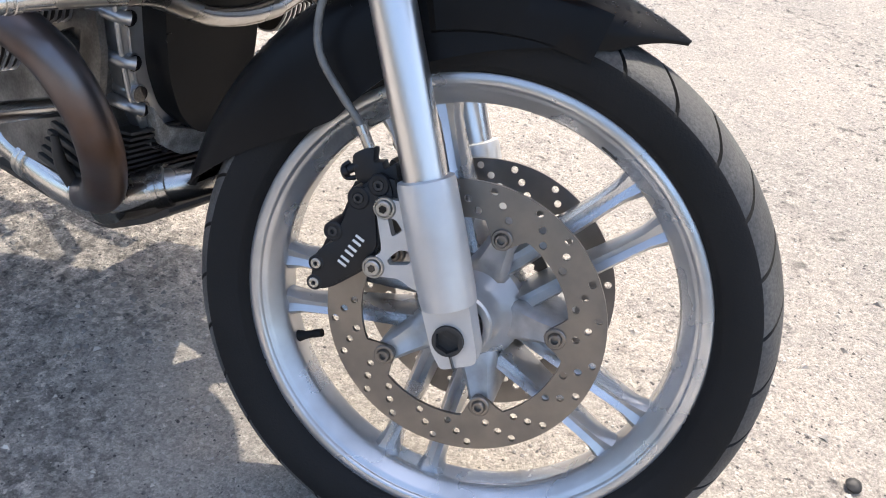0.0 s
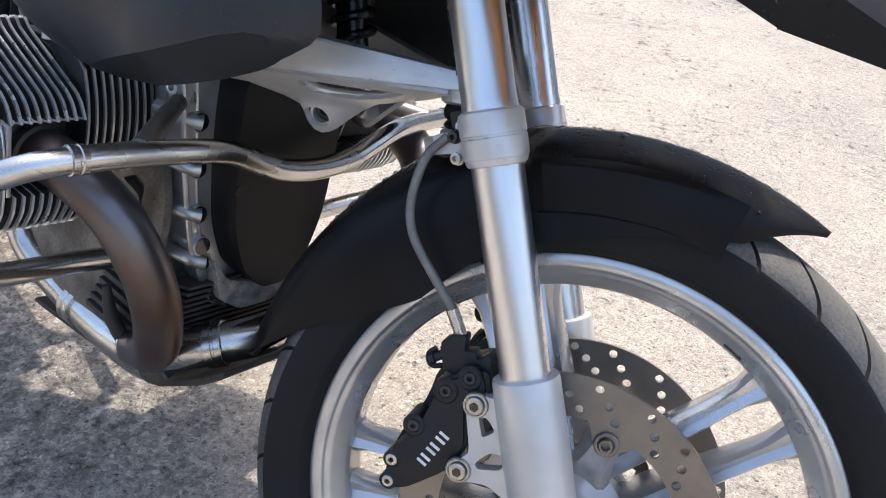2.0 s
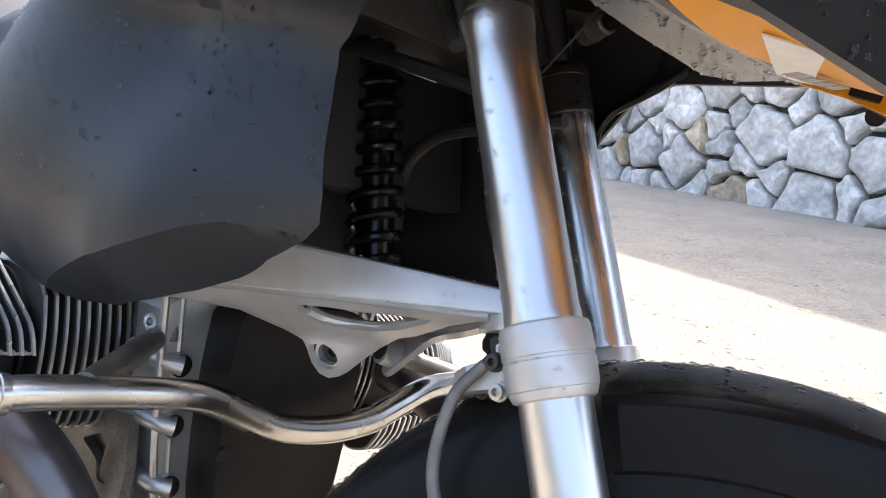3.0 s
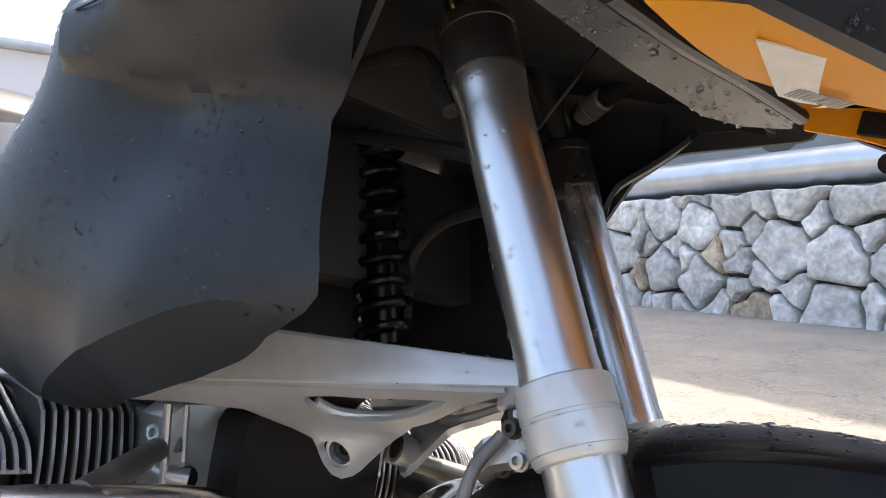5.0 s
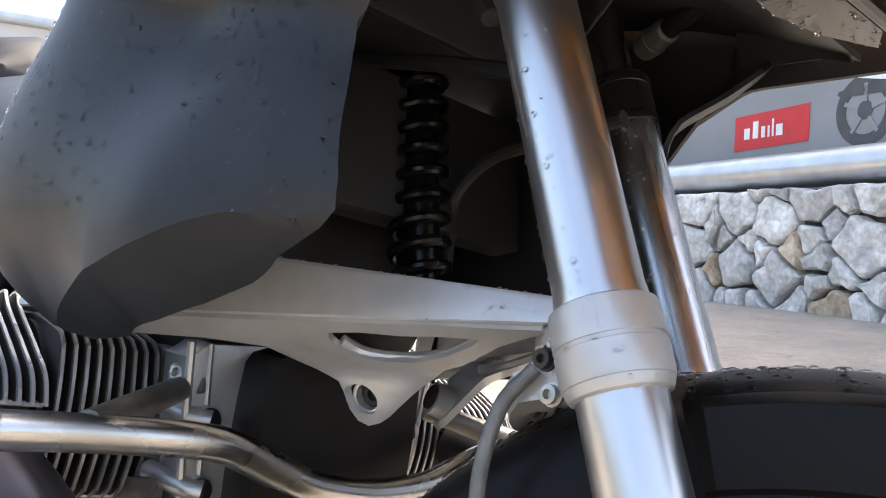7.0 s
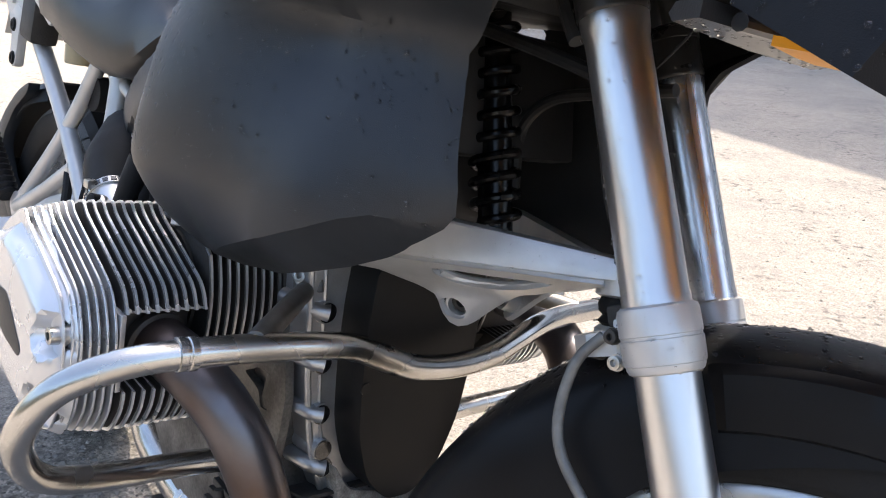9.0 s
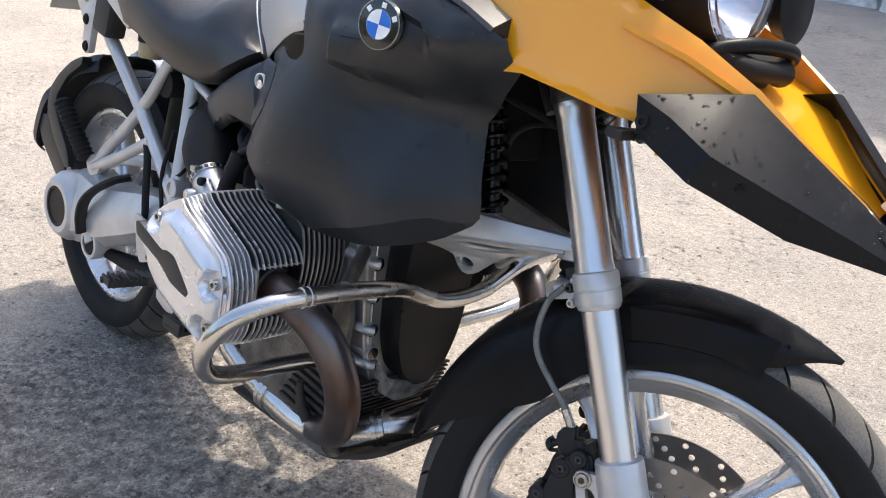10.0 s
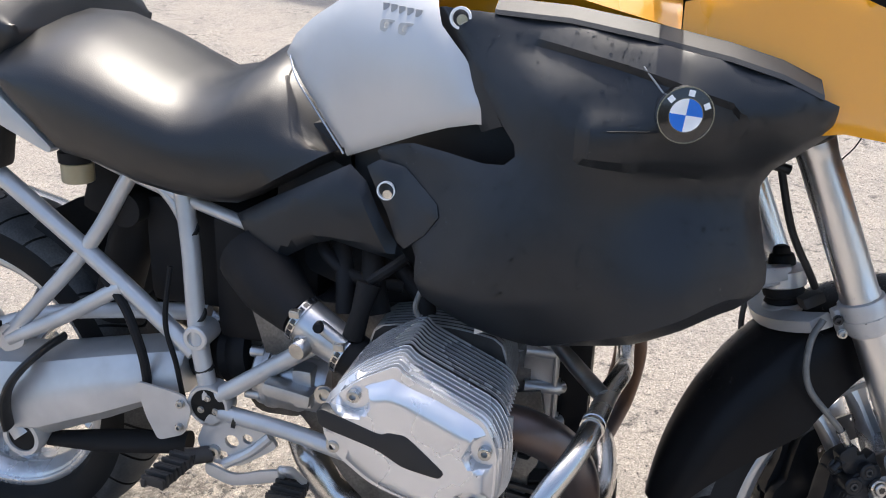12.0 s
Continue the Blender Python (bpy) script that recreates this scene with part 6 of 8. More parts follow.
def crash_bar():
    """One bent tube from cylinder to cylinder across the front of the engine."""
    half = [(0.93, 0.12, 0.39), (0.935, 0.2, 0.4), (0.95, 0.29, 0.412), (0.965, 0.35, 0.433), (0.985, 0.375, 0.478), (1.01, 0.362, 0.525), (1.035, 0.325, 0.553), (1.049, 0.276, 0.563), (1.062, 0.2, 0.566), (1.074, 0.15, 0.5665), (1.078, 0.122, 0.5625), (1.079, 0.085, 0.548), (1.08, 0.052, 0.537)]
    bm = bmesh.new()
    tube(bm, [(x, -y, z) for x, y, z in half] + [(1.08, 0.0, 0.532)] + [(x, y, z) for x, y, z in reversed(half)], 0.0125, 20, 8)
    b = part("crash_bar", bm, STEEL, bike, "bent bright steel crash bar round both cylinders")
    for s in (-1, 1):
        bm = bmesh.new()
        lathe(bm, [(-0.008, 0.0126), (-0.0075, 0.0142), (-0.002, 0.0142), (-0.001, 0.013), (0.001, 0.013), (0.002, 0.0142), (0.0075, 0.0142), (0.008, 0.0126)], axis_to((1.0493, s * 0.274, 0.5631), (-0.12, s, 0)), 24)
        part("joint_sleeve", bm, STEEL, b)
        bm = bmesh.new()
        tube(bm, [(1.057, s * 0.215, 0.57), (1.02, s * 0.165, 0.581), (0.992, s * 0.126, 0.5905)], [0.0105, 0.0105, 0.0095], 14, 3)
        st = part("stay", bm, DULL_STEEL, b, "dull steel stay of the crash bar")
        bm = bmesh.new()
        box(bm, (0.034, 0.005, 0.024), axis_to((0.978, s * 0.113, 0.595), (0.3, s, 0.25)) @ pose(0, 0, 0, 90, 0, 20), 0.002)
        part("stay_end", bm, DULL_STEEL, st)
        bolt("stay_bolt", (0.973, s * 0.117, 0.6), (0.35, s, 0.2), st, 0.0075, BOLT, 0.007)


crash_bar()


def telelever():
    """The cast wishbone that carries the fork, and the spring above it."""
    MIRROR = -0.014  # the arms lie even about this plane

    def ridge(x):
        return 0.1728 - 0.496 * (x - 1), 0.646 + 0.119 * (x - 1)

    def web(x, z):
        """The underside: it turns in below the ridge, then hangs down as the lug."""
        y, rz = ridge(x)
        d = rz - z
        return y - (1.9 * d if d < 0.03 else 0.057 + 0.5 * (d - 0.03))
    a = None
    for s in (-1, 1):
        def placed(bm):
            if s > 0:
                for q in bm.verts:
                    q.co.y = MIRROR - q.co.y
                bmesh.ops.reverse_faces(bm, faces=bm.faces[:])
        bm = bmesh.new()
        rings = []
        for k in range(16):
            x = 0.9 + 0.375 * k / 15
            y, rz = ridge(x)
            zt = 0.6965 - 0.008 * (x - 1)
            y, yt = y, y - 0.003
            w = 0.026 - 0.008 * k / 15
            rings.append([Vector((x, -p, z)) for p, z in ((y - w, rz + 0.012), (y - 0.008, rz + 0.001), (y - 0.002, rz - 0.0015), (y + 0.0004, rz), (y, rz + 0.003), (yt, zt - 0.0025), (yt - 0.0015, zt - 0.0003), (yt - 0.006, zt), (y - w, zt))])
        loft(bm, rings)
        placed(bm)
        if a is None:
            a = part("wishbone", bm, ARM, bike, "silver cast front suspension wishbone with a bored lug", angle=25)
        else:
            bmesh.ops.translate(bm, vec=(0, 0, -0.02), verts=bm.verts[:])
            part("far_arm", bm, ARM, a, angle=25)
        o = [(0.93, 0.637), (1.0, 0.6455), (1.064, 0.653), (1.13, 0.661), (1.2, 0.6693), (1.262, 0.6766), (1.262, 0.6742), (1.2529, 0.672), (1.2278, 0.663), (1.195, 0.648), (1.178, 0.642), (1.168, 0.6365), (1.15, 0.6206), (1.1305, 0.602), (1.1233, 0.596), (1.1152, 0.5925), (1.1092, 0.5947), (1.106, 0.602), (1.1045, 0.6133), (1.1014, 0.6204), (1.0934, 0.625), (1.083, 0.6305), (1.07, 0.638), (1.03, 0.637), (0.96, 0.63)]
        slot = [(1.1285, 0.6545), (1.1245, 0.651), (1.1238, 0.6475), (1.1286, 0.6422), (1.137, 0.6412), (1.146, 0.6415), (1.1661, 0.6442), (1.1896, 0.6512), (1.2142, 0.6615), (1.2206, 0.665), (1.2016, 0.6634), (1.1744, 0.6597), (1.1487, 0.6577)]
        bm = bmesh.new()
        shell(bm, o, web, 0.006, 0.005, -1, 0.0025, 0.004, [slot, circle(1.1168, 0.6105, 0.0098, 18)])
        placed(bm)
        part("lug", bm, ARM, a, "cast web with a long slot and a bored lug", angle=40)
        bm = bmesh.new()  # thick lower lip of the slot
        tube(bm, [(x, -web(x, z) + 0.004, z - 0.001) for x, z in slot[2:9]], 0.0048, 10, 3)
        placed(bm)
        part("slot_lip", bm, ARM, a)
        bm = bmesh.new()  # bored boss with the sunk bolt head
        d = web(1.1168, 0.6105)
        m = axis_to((1.1168, -d + 0.004, 0.6105), (0.35, -0.9, -0.25))
        lathe(bm, [(-0.012, 0.0128), (0.002, 0.0132), (0.003, 0.0122), (0.003, 0.0098), (-0.012, 0.0094)], m, 24)
        placed(bm)
        part("lug_ring", bm, ARM, a)
        bm = bmesh.new()
        lathe(bm, [(-0.014, 0.0096), (-0.005, 0.0096), (-0.004, 0.0082), (-0.004, 0.0048), (-0.008, 0.0042)], m, 18)
        placed(bm)
        part("lug_bolt", bm, DULL_DARK, a)
    bm = bmesh.new()
    lathe(bm, [(0.036, 0.026), (0.038, 0.0295), (0.058, 0.0295), (0.062, 0.026), (0.064, 0.02)], FRONT @ axis_to((-0.048, 0, 0.362), (0.25, 0, 0.95)), 28)
    part("joint_eye", bm, ARM, a)
    # spring and damper
    bm = bmesh.new()
    base, top = Vector((1.105, 0.0, 0.675)), Vector((1.036, 0.0, 0.95))
    m = axis_to(base, top - base)
    ln = (top - base).length
    pts = [m @ Vector((0.021 * math.cos(a), 0.021 * math.sin(a), 0.01 + (ln - 0.03) * k / 208)) for k, a in ((k, 2 * math.pi * 13 * k / 208) for k in range(209))]
    tube(bm, pts, 0.0048, 10, 0)
    sp = part("spring", bm, GLOSS, bike, "black coil spring wet with drops")
    bm = bmesh.new()
    lathe(bm, [(0, 0.0165), (ln * 0.97, 0.0165), (ln * 0.97, 0.012), (ln, 0.012)], m, 20)
    part("damper", bm, GLOSS, sp)


telelever()


def seat():
    """The dished rider's seat."""
    bm = bmesh.new()
    rings = []
    # x, middle height, edge height, half width at the top, lower edge, half width below
    rows = [(0.178, 0.945, 0.925, 0.125, 0.905, 0.122), (0.188, 0.958, 0.936, 0.142, 0.893, 0.134), (0.205, 0.966, 0.942, 0.15, 0.876, 0.142), (0.24, 0.968, 0.945, 0.156, 0.845, 0.149), (0.31, 0.965, 0.94, 0.163, 0.79, 0.158), (0.36, 0.947, 0.924, 0.166, 0.781, 0.16), (0.42, 0.919, 0.9, 0.167, 0.759, 0.16), (0.475, 0.896, 0.878, 0.163, 0.746, 0.157),
            (0.52, 0.904, 0.882, 0.155, 0.739, 0.154), (0.56, 0.93, 0.902, 0.145, 0.74, 0.151), (0.595, 0.94, 0.908, 0.132, 0.754, 0.148), (0.635, 0.925, 0.89, 0.128, 0.777, 0.145), (0.675, 0.89, 0.86, 0.128, 0.799, 0.141), (0.712, 0.85, 0.835, 0.12, 0.816, 0.132)]
    for x, zm, ze, w, zl, wl in rows:
        ze -= 0.022
        half = [(0.0, zm), (0.3 * w, zm - 0.2 * (zm - ze)), (0.6 * w, zm - 0.52 * (zm - ze)), (0.85 * w, ze - 0.002), (0.98 * w, ze - 0.026), ((w + wl) / 2 + 0.004, (ze + zl) / 2), (wl, zl + 0.012), (wl - 0.012, zl), (0.0, zl)]
        rings.append([Vector((x, -y, z)) for y, z in half] + [Vector((x, 0.8 * y, zm - 1.6 * (zm - z) if z > ze - 0.01 else z - 0.6 * (zm - ze))) for y, z in half[-2:0:-1]])
    loft(bm, rings)
    bmesh.ops.subdivide_edges(bm, edges=bm.edges[:], cuts=1, smooth=0.5, use_grid_fill=True)
    widen(bm)
    s = part("seat", bm, LEATHER, bike, "black vinyl rider seat with a worn sheen", angle=60)
    bm = bmesh.new()
    tube(bm, [(0.606, -0.03, 0.943), (0.61, -0.06, 0.932), (0.632, -0.098, 0.905), (0.664, -0.12, 0.872), (0.708, -0.134, 0.818)], 0.0016, 8)
    part("piping", bm, STEEL, s)
    bm = bmesh.new()
    rings = []
    for x, zm, w, zl in ((-0.2, 1.0, 0.09, 0.95), (-0.15, 1.035, 0.13, 0.935), (0.0, 1.04, 0.14, 0.945), (0.12, 1.035, 0.142, 0.925), (0.18, 1.025, 0.14, 0.907), (0.215, 1.0, 0.134, 0.905), (0.235, 0.98, 0.12, 0.925)):
        half = [(0.0, zm), (0.6 * w, zm - 0.004), (0.92 * w, zm - 0.03), (w, (zm + zl) / 2), (w - 0.01, zl), (0, zl)]
        rings.append([Vector((x, -y, z)) for y, z in half] + [Vector((x, y, z)) for y, z in half[-2:0:-1]])
    loft(bm, rings)
    bmesh.ops.subdivide_edges(bm, edges=bm.edges[:], cuts=1, smooth=0.5, use_grid_fill=True)
    widen(bm)
    part("pillion_seat", bm, LEATHER, bike, "black vinyl pillion seat", angle=60)


seat()

TANK_EDGE = spread([(0.6, 0.93, 0.06), (0.625, 0.9, 0.09), (0.66, 0.86, 0.115), (0.7074, 0.8123, 0.129), (0.74, 0.9, 0.155), (0.8, 0.86, 0.178), (0.917, 0.8788, 0.2133), (0.85, 0.95, 0.195), (0.72, 0.99, 0.125), (0.83, 1.005, 0.17), (0.8, 1.06, 0.1), (1.0, 1.06, 0.13)])


def tank():
    for s in (-1, 1):
        bm = bmesh.new()
        o = [(0.602, 0.931), (0.617, 0.9555), (0.645, 0.9775), (0.69, 1.003), (0.713, 1.018), (0.765, 1.026), (0.827, 1.022), (0.84, 0.9843), (0.8695, 0.953), (0.8914, 0.9213), (0.9065, 0.898), (0.917, 0.881), (0.8875, 0.8796), (0.8536, 0.8719), (0.8167, 0.8585), (0.7689, 0.8384), (0.7093, 0.8133), (0.6874, 0.842), (0.6615, 0.876), (0.63, 0.906)]
        shell(bm, o, TANK_EDGE, 0.012, 0.004, s, 0.006, 0.012)
        t = part("tank_panel", bm, PANEL, bike, "silver painted tank side panel")
        for k in range(5):
            bm = bmesh.new()
            x, z = 0.765 + 0.0115 * k, 1.0 - 0.0012 * k
            prism(bm, [(x - 0.0038, z - 0.004), (x + 0.0036, z - 0.0045), (x + 0.0038, z + 0.004), (x - 0.0036, z + 0.0045)], TANK_EDGE(x, z) - 0.001, TANK_EDGE(x, z) + 0.002, SIDE if s < 0 else Matrix.Diagonal((1, -1, 1, 1)) @ SIDE)
            part("grey_bar", bm, GREYMARK, t)
        for k in range(2):
            bm = bmesh.new()
            x, z = 0.772 + 0.026 * k, 0.98 - 0.002 * k
            prism(bm, rounded([(x - 0.011, z - 0.007), (x + 0.009, z - 0.008), (x + 0.011, z + 0.006), (x - 0.009, z + 0.007)], 3), TANK_EDGE(x, z) - 0.001, TANK_EDGE(x, z) + 0.0015, SIDE if s < 0 else Matrix.Diagonal((1, -1, 1, 1)) @ SIDE, [rounded([(x - 0.006, z - 0.0035), (x + 0.005, z - 0.004), (x + 0.006, z + 0.003), (x - 0.005, z + 0.0035)], 3)])
            part("grey_bar", bm, PANEL, t)
    # yellow upper tank
    bm = bmesh.new()
    rings = []
    for x, zt, w, zl in ((0.6, 0.93, 0.03, 0.9), (0.63, 0.972, 0.062, 0.9), (0.7, 1.022, 0.09, 0.88), (0.78, 1.06, 0.115, 0.88), (0.88, 1.085, 0.145, 0.9), (0.98, 1.075, 0.165, 0.9), (1.06, 1.055, 0.172, 0.9), (1.1, 1.045, 0.175, 0.9)):
        half = [(0, zt), (0.5 * w, zt - 0.008), (0.8 * w, zt - 0.03), (0.93 * w, zt - 0.055), (0.78 * w, zt - 0.08), (0.74 * w, zl), (0, zl)]
        rings.append([Vector((x, -y, z)) for y, z in half] + [Vector((x, y, z)) for y, z in half[-2:0:-1]])
    loft(bm, rings)
    bmesh.ops.subdivide_edges(bm, edges=bm.edges[:], cuts=1, smooth=0.4, use_grid_fill=True)
    widen(bm)
    t = part("fuel_tank", bm, YELLOW, bike, "yellow painted fuel tank", angle=50)
    bm = bmesh.new()  # dark tray round the lower and front side of the tank
    box(bm, (0.31, 0.3, 0.08), pose(0.96, 0.018, 0.918), 0.01)
    box(bm, (0.012, 0.345, 0.17), pose(1.113, 0.015, 0.963), 0.004)
    part("tank_tray", bm, SHADE, bike, "black plastic tray under the tank")
    bm = bmesh.new()
    prism(bm, rounded([(0.6, 0.84), (0.72, 0.86), (1.0, 0.87), (1.02, 0.7), (0.98, 0.62), (0.75, 0.6), (0.6, 0.66)], 2), -0.1, 0.1, SIDE, (), 0.02)
    part("air_box", bm, SHADE, bike, "dark plastic airbox behind the panels")


tank()

COWL = [(0.838, 1.004), (0.9, 1.0), (0.985, 0.995), (1.07, 0.981), (1.15, 0.966), (1.2, 0.952), (1.257, 0.928), (1.258, 0.893), (1.213, 0.846), (1.203, 0.828), (1.204, 0.808), (1.2155, 0.76), (1.222, 0.735), (1.223, 0.717), (1.217, 0.706), (1.203, 0.6945), (1.187, 0.683), (1.168, 0.672), (1.138, 0.657), (1.1, 0.6425), (1.055, 0.6285), (0.996, 0.62), (0.95, 0.624), (0.895, 0.645), (0.835, 0.675), (0.826, 0.695), (0.826, 0.722), (0.8, 0.765), (0.756, 0.828), (0.765, 0.838), (0.81, 0.847), (0.86, 0.846), (0.905, 0.843), (0.928, 0.845), (0.9395, 0.855), (0.9375, 0.868), (0.921, 0.888), (0.88, 0.95), (0.85, 0.99)]
COWL_OUT = spread([(0.84, 1.0, 0.178), (0.95, 0.99, 0.197), (1.07, 0.978, 0.222), (1.17, 0.958, 0.232), (1.257, 0.925, 0.225), (1.258, 0.893, 0.211), (0.9, 0.93, 0.219), (0.98, 0.93, 0.252), (1.11, 0.916, 0.269), (1.2, 0.91, 0.247), (1.05, 0.87, 0.254), (1.19, 0.86, 0.206),
                   (1.207, 0.83, 0.186), (1.1, 0.83, 0.218), (1.215, 0.73, 0.203), (1.2, 0.7, 0.207), (1.15, 0.78, 0.222), (1.13, 0.71, 0.245), (1.0, 0.78, 0.264), (1.02, 0.69, 0.257), (0.9, 0.72, 0.269), (0.9, 0.8, 0.255), (0.83, 0.7, 0.237), (0.78, 0.82, 0.166),
                   (0.86, 0.82, 0.221), (0.94, 0.86, 0.249), (0.85, 0.655, 0.246), (0.87, 0.7, 0.258), (0.87, 0.76, 0.247), (0.95, 0.67, 0.263), (1.08, 0.7, 0.252), (0.95, 0.74, 0.273), (0.83, 0.75, 0.221), (1.0, 0.85, 0.26)])


NOSE_TOP = ((0.984, 1.0, 1.046, 1.09, 1.12, 1.15, 1.178, 1.22, 1.257), (0.868, 0.865, 0.861, 0.859, 0.859, 0.862, 0.87, 0.893, 0.926))
NOSE_LOW = ((0.984, 1.011, 1.066, 1.1, 1.146, 1.176, 1.2, 1.22, 1.236, 1.257), (0.86, 0.854, 0.845, 0.842, 0.838, 0.836, 0.833, 0.842, 0.858, 0.894))
POCKET = ((0.916, 0.985, 1.032, 1.098, 1.154, 1.162), (0.983, 0.971, 0.961, 0.946, 0.929, 0.92))
CREASE = ((0.94, 1.017, 1.092, 1.133, 1.158, 1.178, 1.204, 1.24), (0.61, 0.643, 0.6695, 0.687, 0.6995, 0.707, 0.7085, 0.709))
LIP = ((0.69, 0.735, 0.808, 0.846, 0.893), (1.197, 1.198, 1.185, 1.188, 1.228))


def cowl_depth(x, z):
    d = COWL_OUT(x, z)
    # lower edge: rounded behind, a flat dark facet that turns in under the panel in front
    edge = np.interp(x, (0.82, 0.9, 1.0, 1.06, 1.23), (0.7, 0.69, 0.70, 0.715, 0.72))
    keep = max(0.0, min(1.0, (1.08 - x) / 0.12))
    if z < edge:
        d -= 0.8 * keep * (edge - z) ** 1.15
    crease = np.interp(x, *CREASE)
    if z < crease:
        d -= np.interp(x, (0.95, 1.05, 1.17, 1.21), (1.25, 1.2, 1.05, 0.7)) * (crease - z)
    # the upper nose stands out over the lower part, with a facet facing down below its crease
    c1, c2 = np.interp(x, *NOSE_TOP), np.interp(x, *NOSE_LOW)
    k = max(0.0, min(1.0, (z - c2) / max(0.004, c1 - c2)))
    up = max(0.0, min(1.0, (x - 1.05) / 0.06))
    d += 0.012 * k * k * (3 - 2 * k) * max(0.0, min(1.0, (x - 1.002) / 0.016)) * (up + (1 - up) * max(0.0, min(1.0, (0.915 - z) / 0.02))) - 0.004
    # pocket round the badge: sharp along its upper edge, running out below
    gap = np.interp(x, *POCKET) - z
    if gap > 0 and 0.916 < x < 1.168:
        reach = np.interp(x, (0.916, 1.0, 1.1, 1.15, 1.168), (0.016, 0.08, 0.085, 0.06, 0.03))
        d -= 0.012 * min(1.0, gap / 0.01) * max(0.0, 1 - gap / reach) * min(1.0, (x - 0.916) / 0.05) * min(1.0, (1.168 - x) / 0.008)
    # front edge turns in towards the radiator
    lip = np.interp(z, *LIP)
    if x > lip:
        d -= 0.7 * (x - lip) * max(0.0, min(1.0, (0.9 - z) / 0.05))
    return d


def cowl():
    out = None
    for s in (-1, 1):
        bm = bmesh.new()
        shell(bm, COWL, cowl_depth, 0.0085, 0.004, s, 0.003, 0.006, lines=[list(zip(*q)) for q in (NOSE_TOP, NOSE_LOW, POCKET, CREASE)] + [[(a, b) for b, a in zip(*LIP)], [(1.002, 0.9), (1.002, 0.855)], [(1.018, 0.9), (1.018, 0.85)], [(a, b - 0.008) for a, b in zip(*POCKET)]])
        c = part("side_cowl", bm, BLACK, bike, "matt black plastic side cowl with a round badge and water drops", angle=29, at=Matrix.Translation((0.02, -0.045, 0.005)) if s > 0 else None)
        flip = SIDE if s < 0 else Matrix.Diagonal((1, -1, 1, 1)) @ SIDE
        # flank that turns in from the rear edge towards the tank panel
        bm = bmesh.new()
        rows = []
        for x, z, ex, ez in ((0.838, 1.004, -0.022, -0.004), (0.853, 0.987, -0.024, -0.008), (0.88, 0.95, -0.026, -0.01), (0.9, 0.918, -0.026, -0.012), (0.92, 0.885, -0.026, -0.014)):
            d = cowl_depth(x, z)
            rows.append([Vector((x + 0.002, s * (d - 0.002), z)), Vector((x + 0.4 * ex, s * (d - 0.012), z + 0.4 * ez)), Vector((x + ex, s * (d - 0.034), z + ez)), Vector((x + ex + 0.003, s * (d - 0.038), z + ez)), Vector((x + 0.4 * ex + 0.003, s * (d - 0.016), z + 0.4 * ez)), Vector((x + 0.005, s * (d - 0.006), z))])
        loft(bm, rows)
        part("rear_flank", bm, BLACK, c)
        # strip along the upper edge
        bm = bmesh.new()
        up = [(0.9, 1.003), (0.985, 0.998), (1.07, 0.985), (1.15, 0.97), (1.2, 0.956), (1.24, 0.938)]
        rows = []
        for x, z in up:
            d = cowl_depth(x, z - 0.004)
            rows.append([Vector((x, s * (d + 0.0008), z - 0.004)), Vector((x, s * (d - 0.003), z + 0.001)), Vector((x, s * (d - 0.03), z + 0.013)), Vector((x, s * (d - 0.03), z - 0.008))])
        loft(bm, rows)
        if s < 0:
            part("edge_strip", bm, BLACK, c, "black bevel along the upper edge", angle=20)
        else:
            bm.free()
        # round badge: black ring, quartered blue and white, a few pale marks
        bx, bz, bd = 1.109, 0.917, cowl_depth(1.109, 0.917) + 0.009
        tilt = Matrix.Translation((bx, s * bd, bz)) @ pose(0, 0, 0, 0, 0, -12 * s) @ (SIDE if s < 0 else Matrix.Diagonal((1, -1, 1, 1)) @ SIDE)
        bm = bmesh.new()
        prism(bm, circle(0, 0, 0.0275, 48), -0.016, 0.0, tilt, (), 0.001)
        badge = part("badge", bm, INK, c, "round enamel badge, black ring with blue and white quarters")
        bm = bmesh.new()
        prism(bm, circle(0, 0, 0.0281, 48), -0.006, 0.0006, tilt, [circle(0, 0, 0.027, 48)])
        part("badge_rim", bm, CHROME, badge)
        for k in range(4):
            bm = bmesh.new()
            arc = [(0, 0)] + [(0.0163 * math.cos(a), 0.0163 * math.sin(a)) for a in (math.pi / 2 * (k + j / 10) - 0.12 for j in range(11))]
            prism(bm, arc, -0.002, 0.0008, tilt)
            part("badge_quarter", bm, WHITE if k % 2 else BLUE, badge)
        bm = bmesh.new()
        prism(bm, circle(0, 0, 0.017, 48), -0.002, 0.0009, tilt, [circle(0, 0, 0.0163, 48)])
        part("badge_ring", bm, CHROME, badge)
        for a in (135, 80, 25):
            c1, s1 = math.cos(radians(a)), math.sin(radians(a))
            bm = bmesh.new()
            prism(bm, [(0.0219 * c1 + u * 0.003 * s1 + v * 0.003 * c1, 0.0219 * s1 - u * 0.003 * c1 + v * 0.003 * s1) for u, v in ((-1, -1), (1, -1), (1, 1), (-1, 1))], -0.002, 0.0008, tilt)
            part("pale_bar", bm, WHITE, badge)
        for p in ((1.065, 0.957, 1.09, 0.93), (1.035, 0.893, 1.085, 0.896)):  # hairlines by the badge: the lower moulded, the upper a highlight in grey
            bm = bmesh.new()
            tube(bm, [(p[0], s * (cowl_depth(p[0], p[1]) + 0.0005), p[1]), (p[2], s * (cowl_depth(p[2], p[3]) + 0.0005), p[3])], 0.0009, 8, 3)
            part("moulding", bm, GREYMARK if p[1] > 0.93 else SATIN, c)
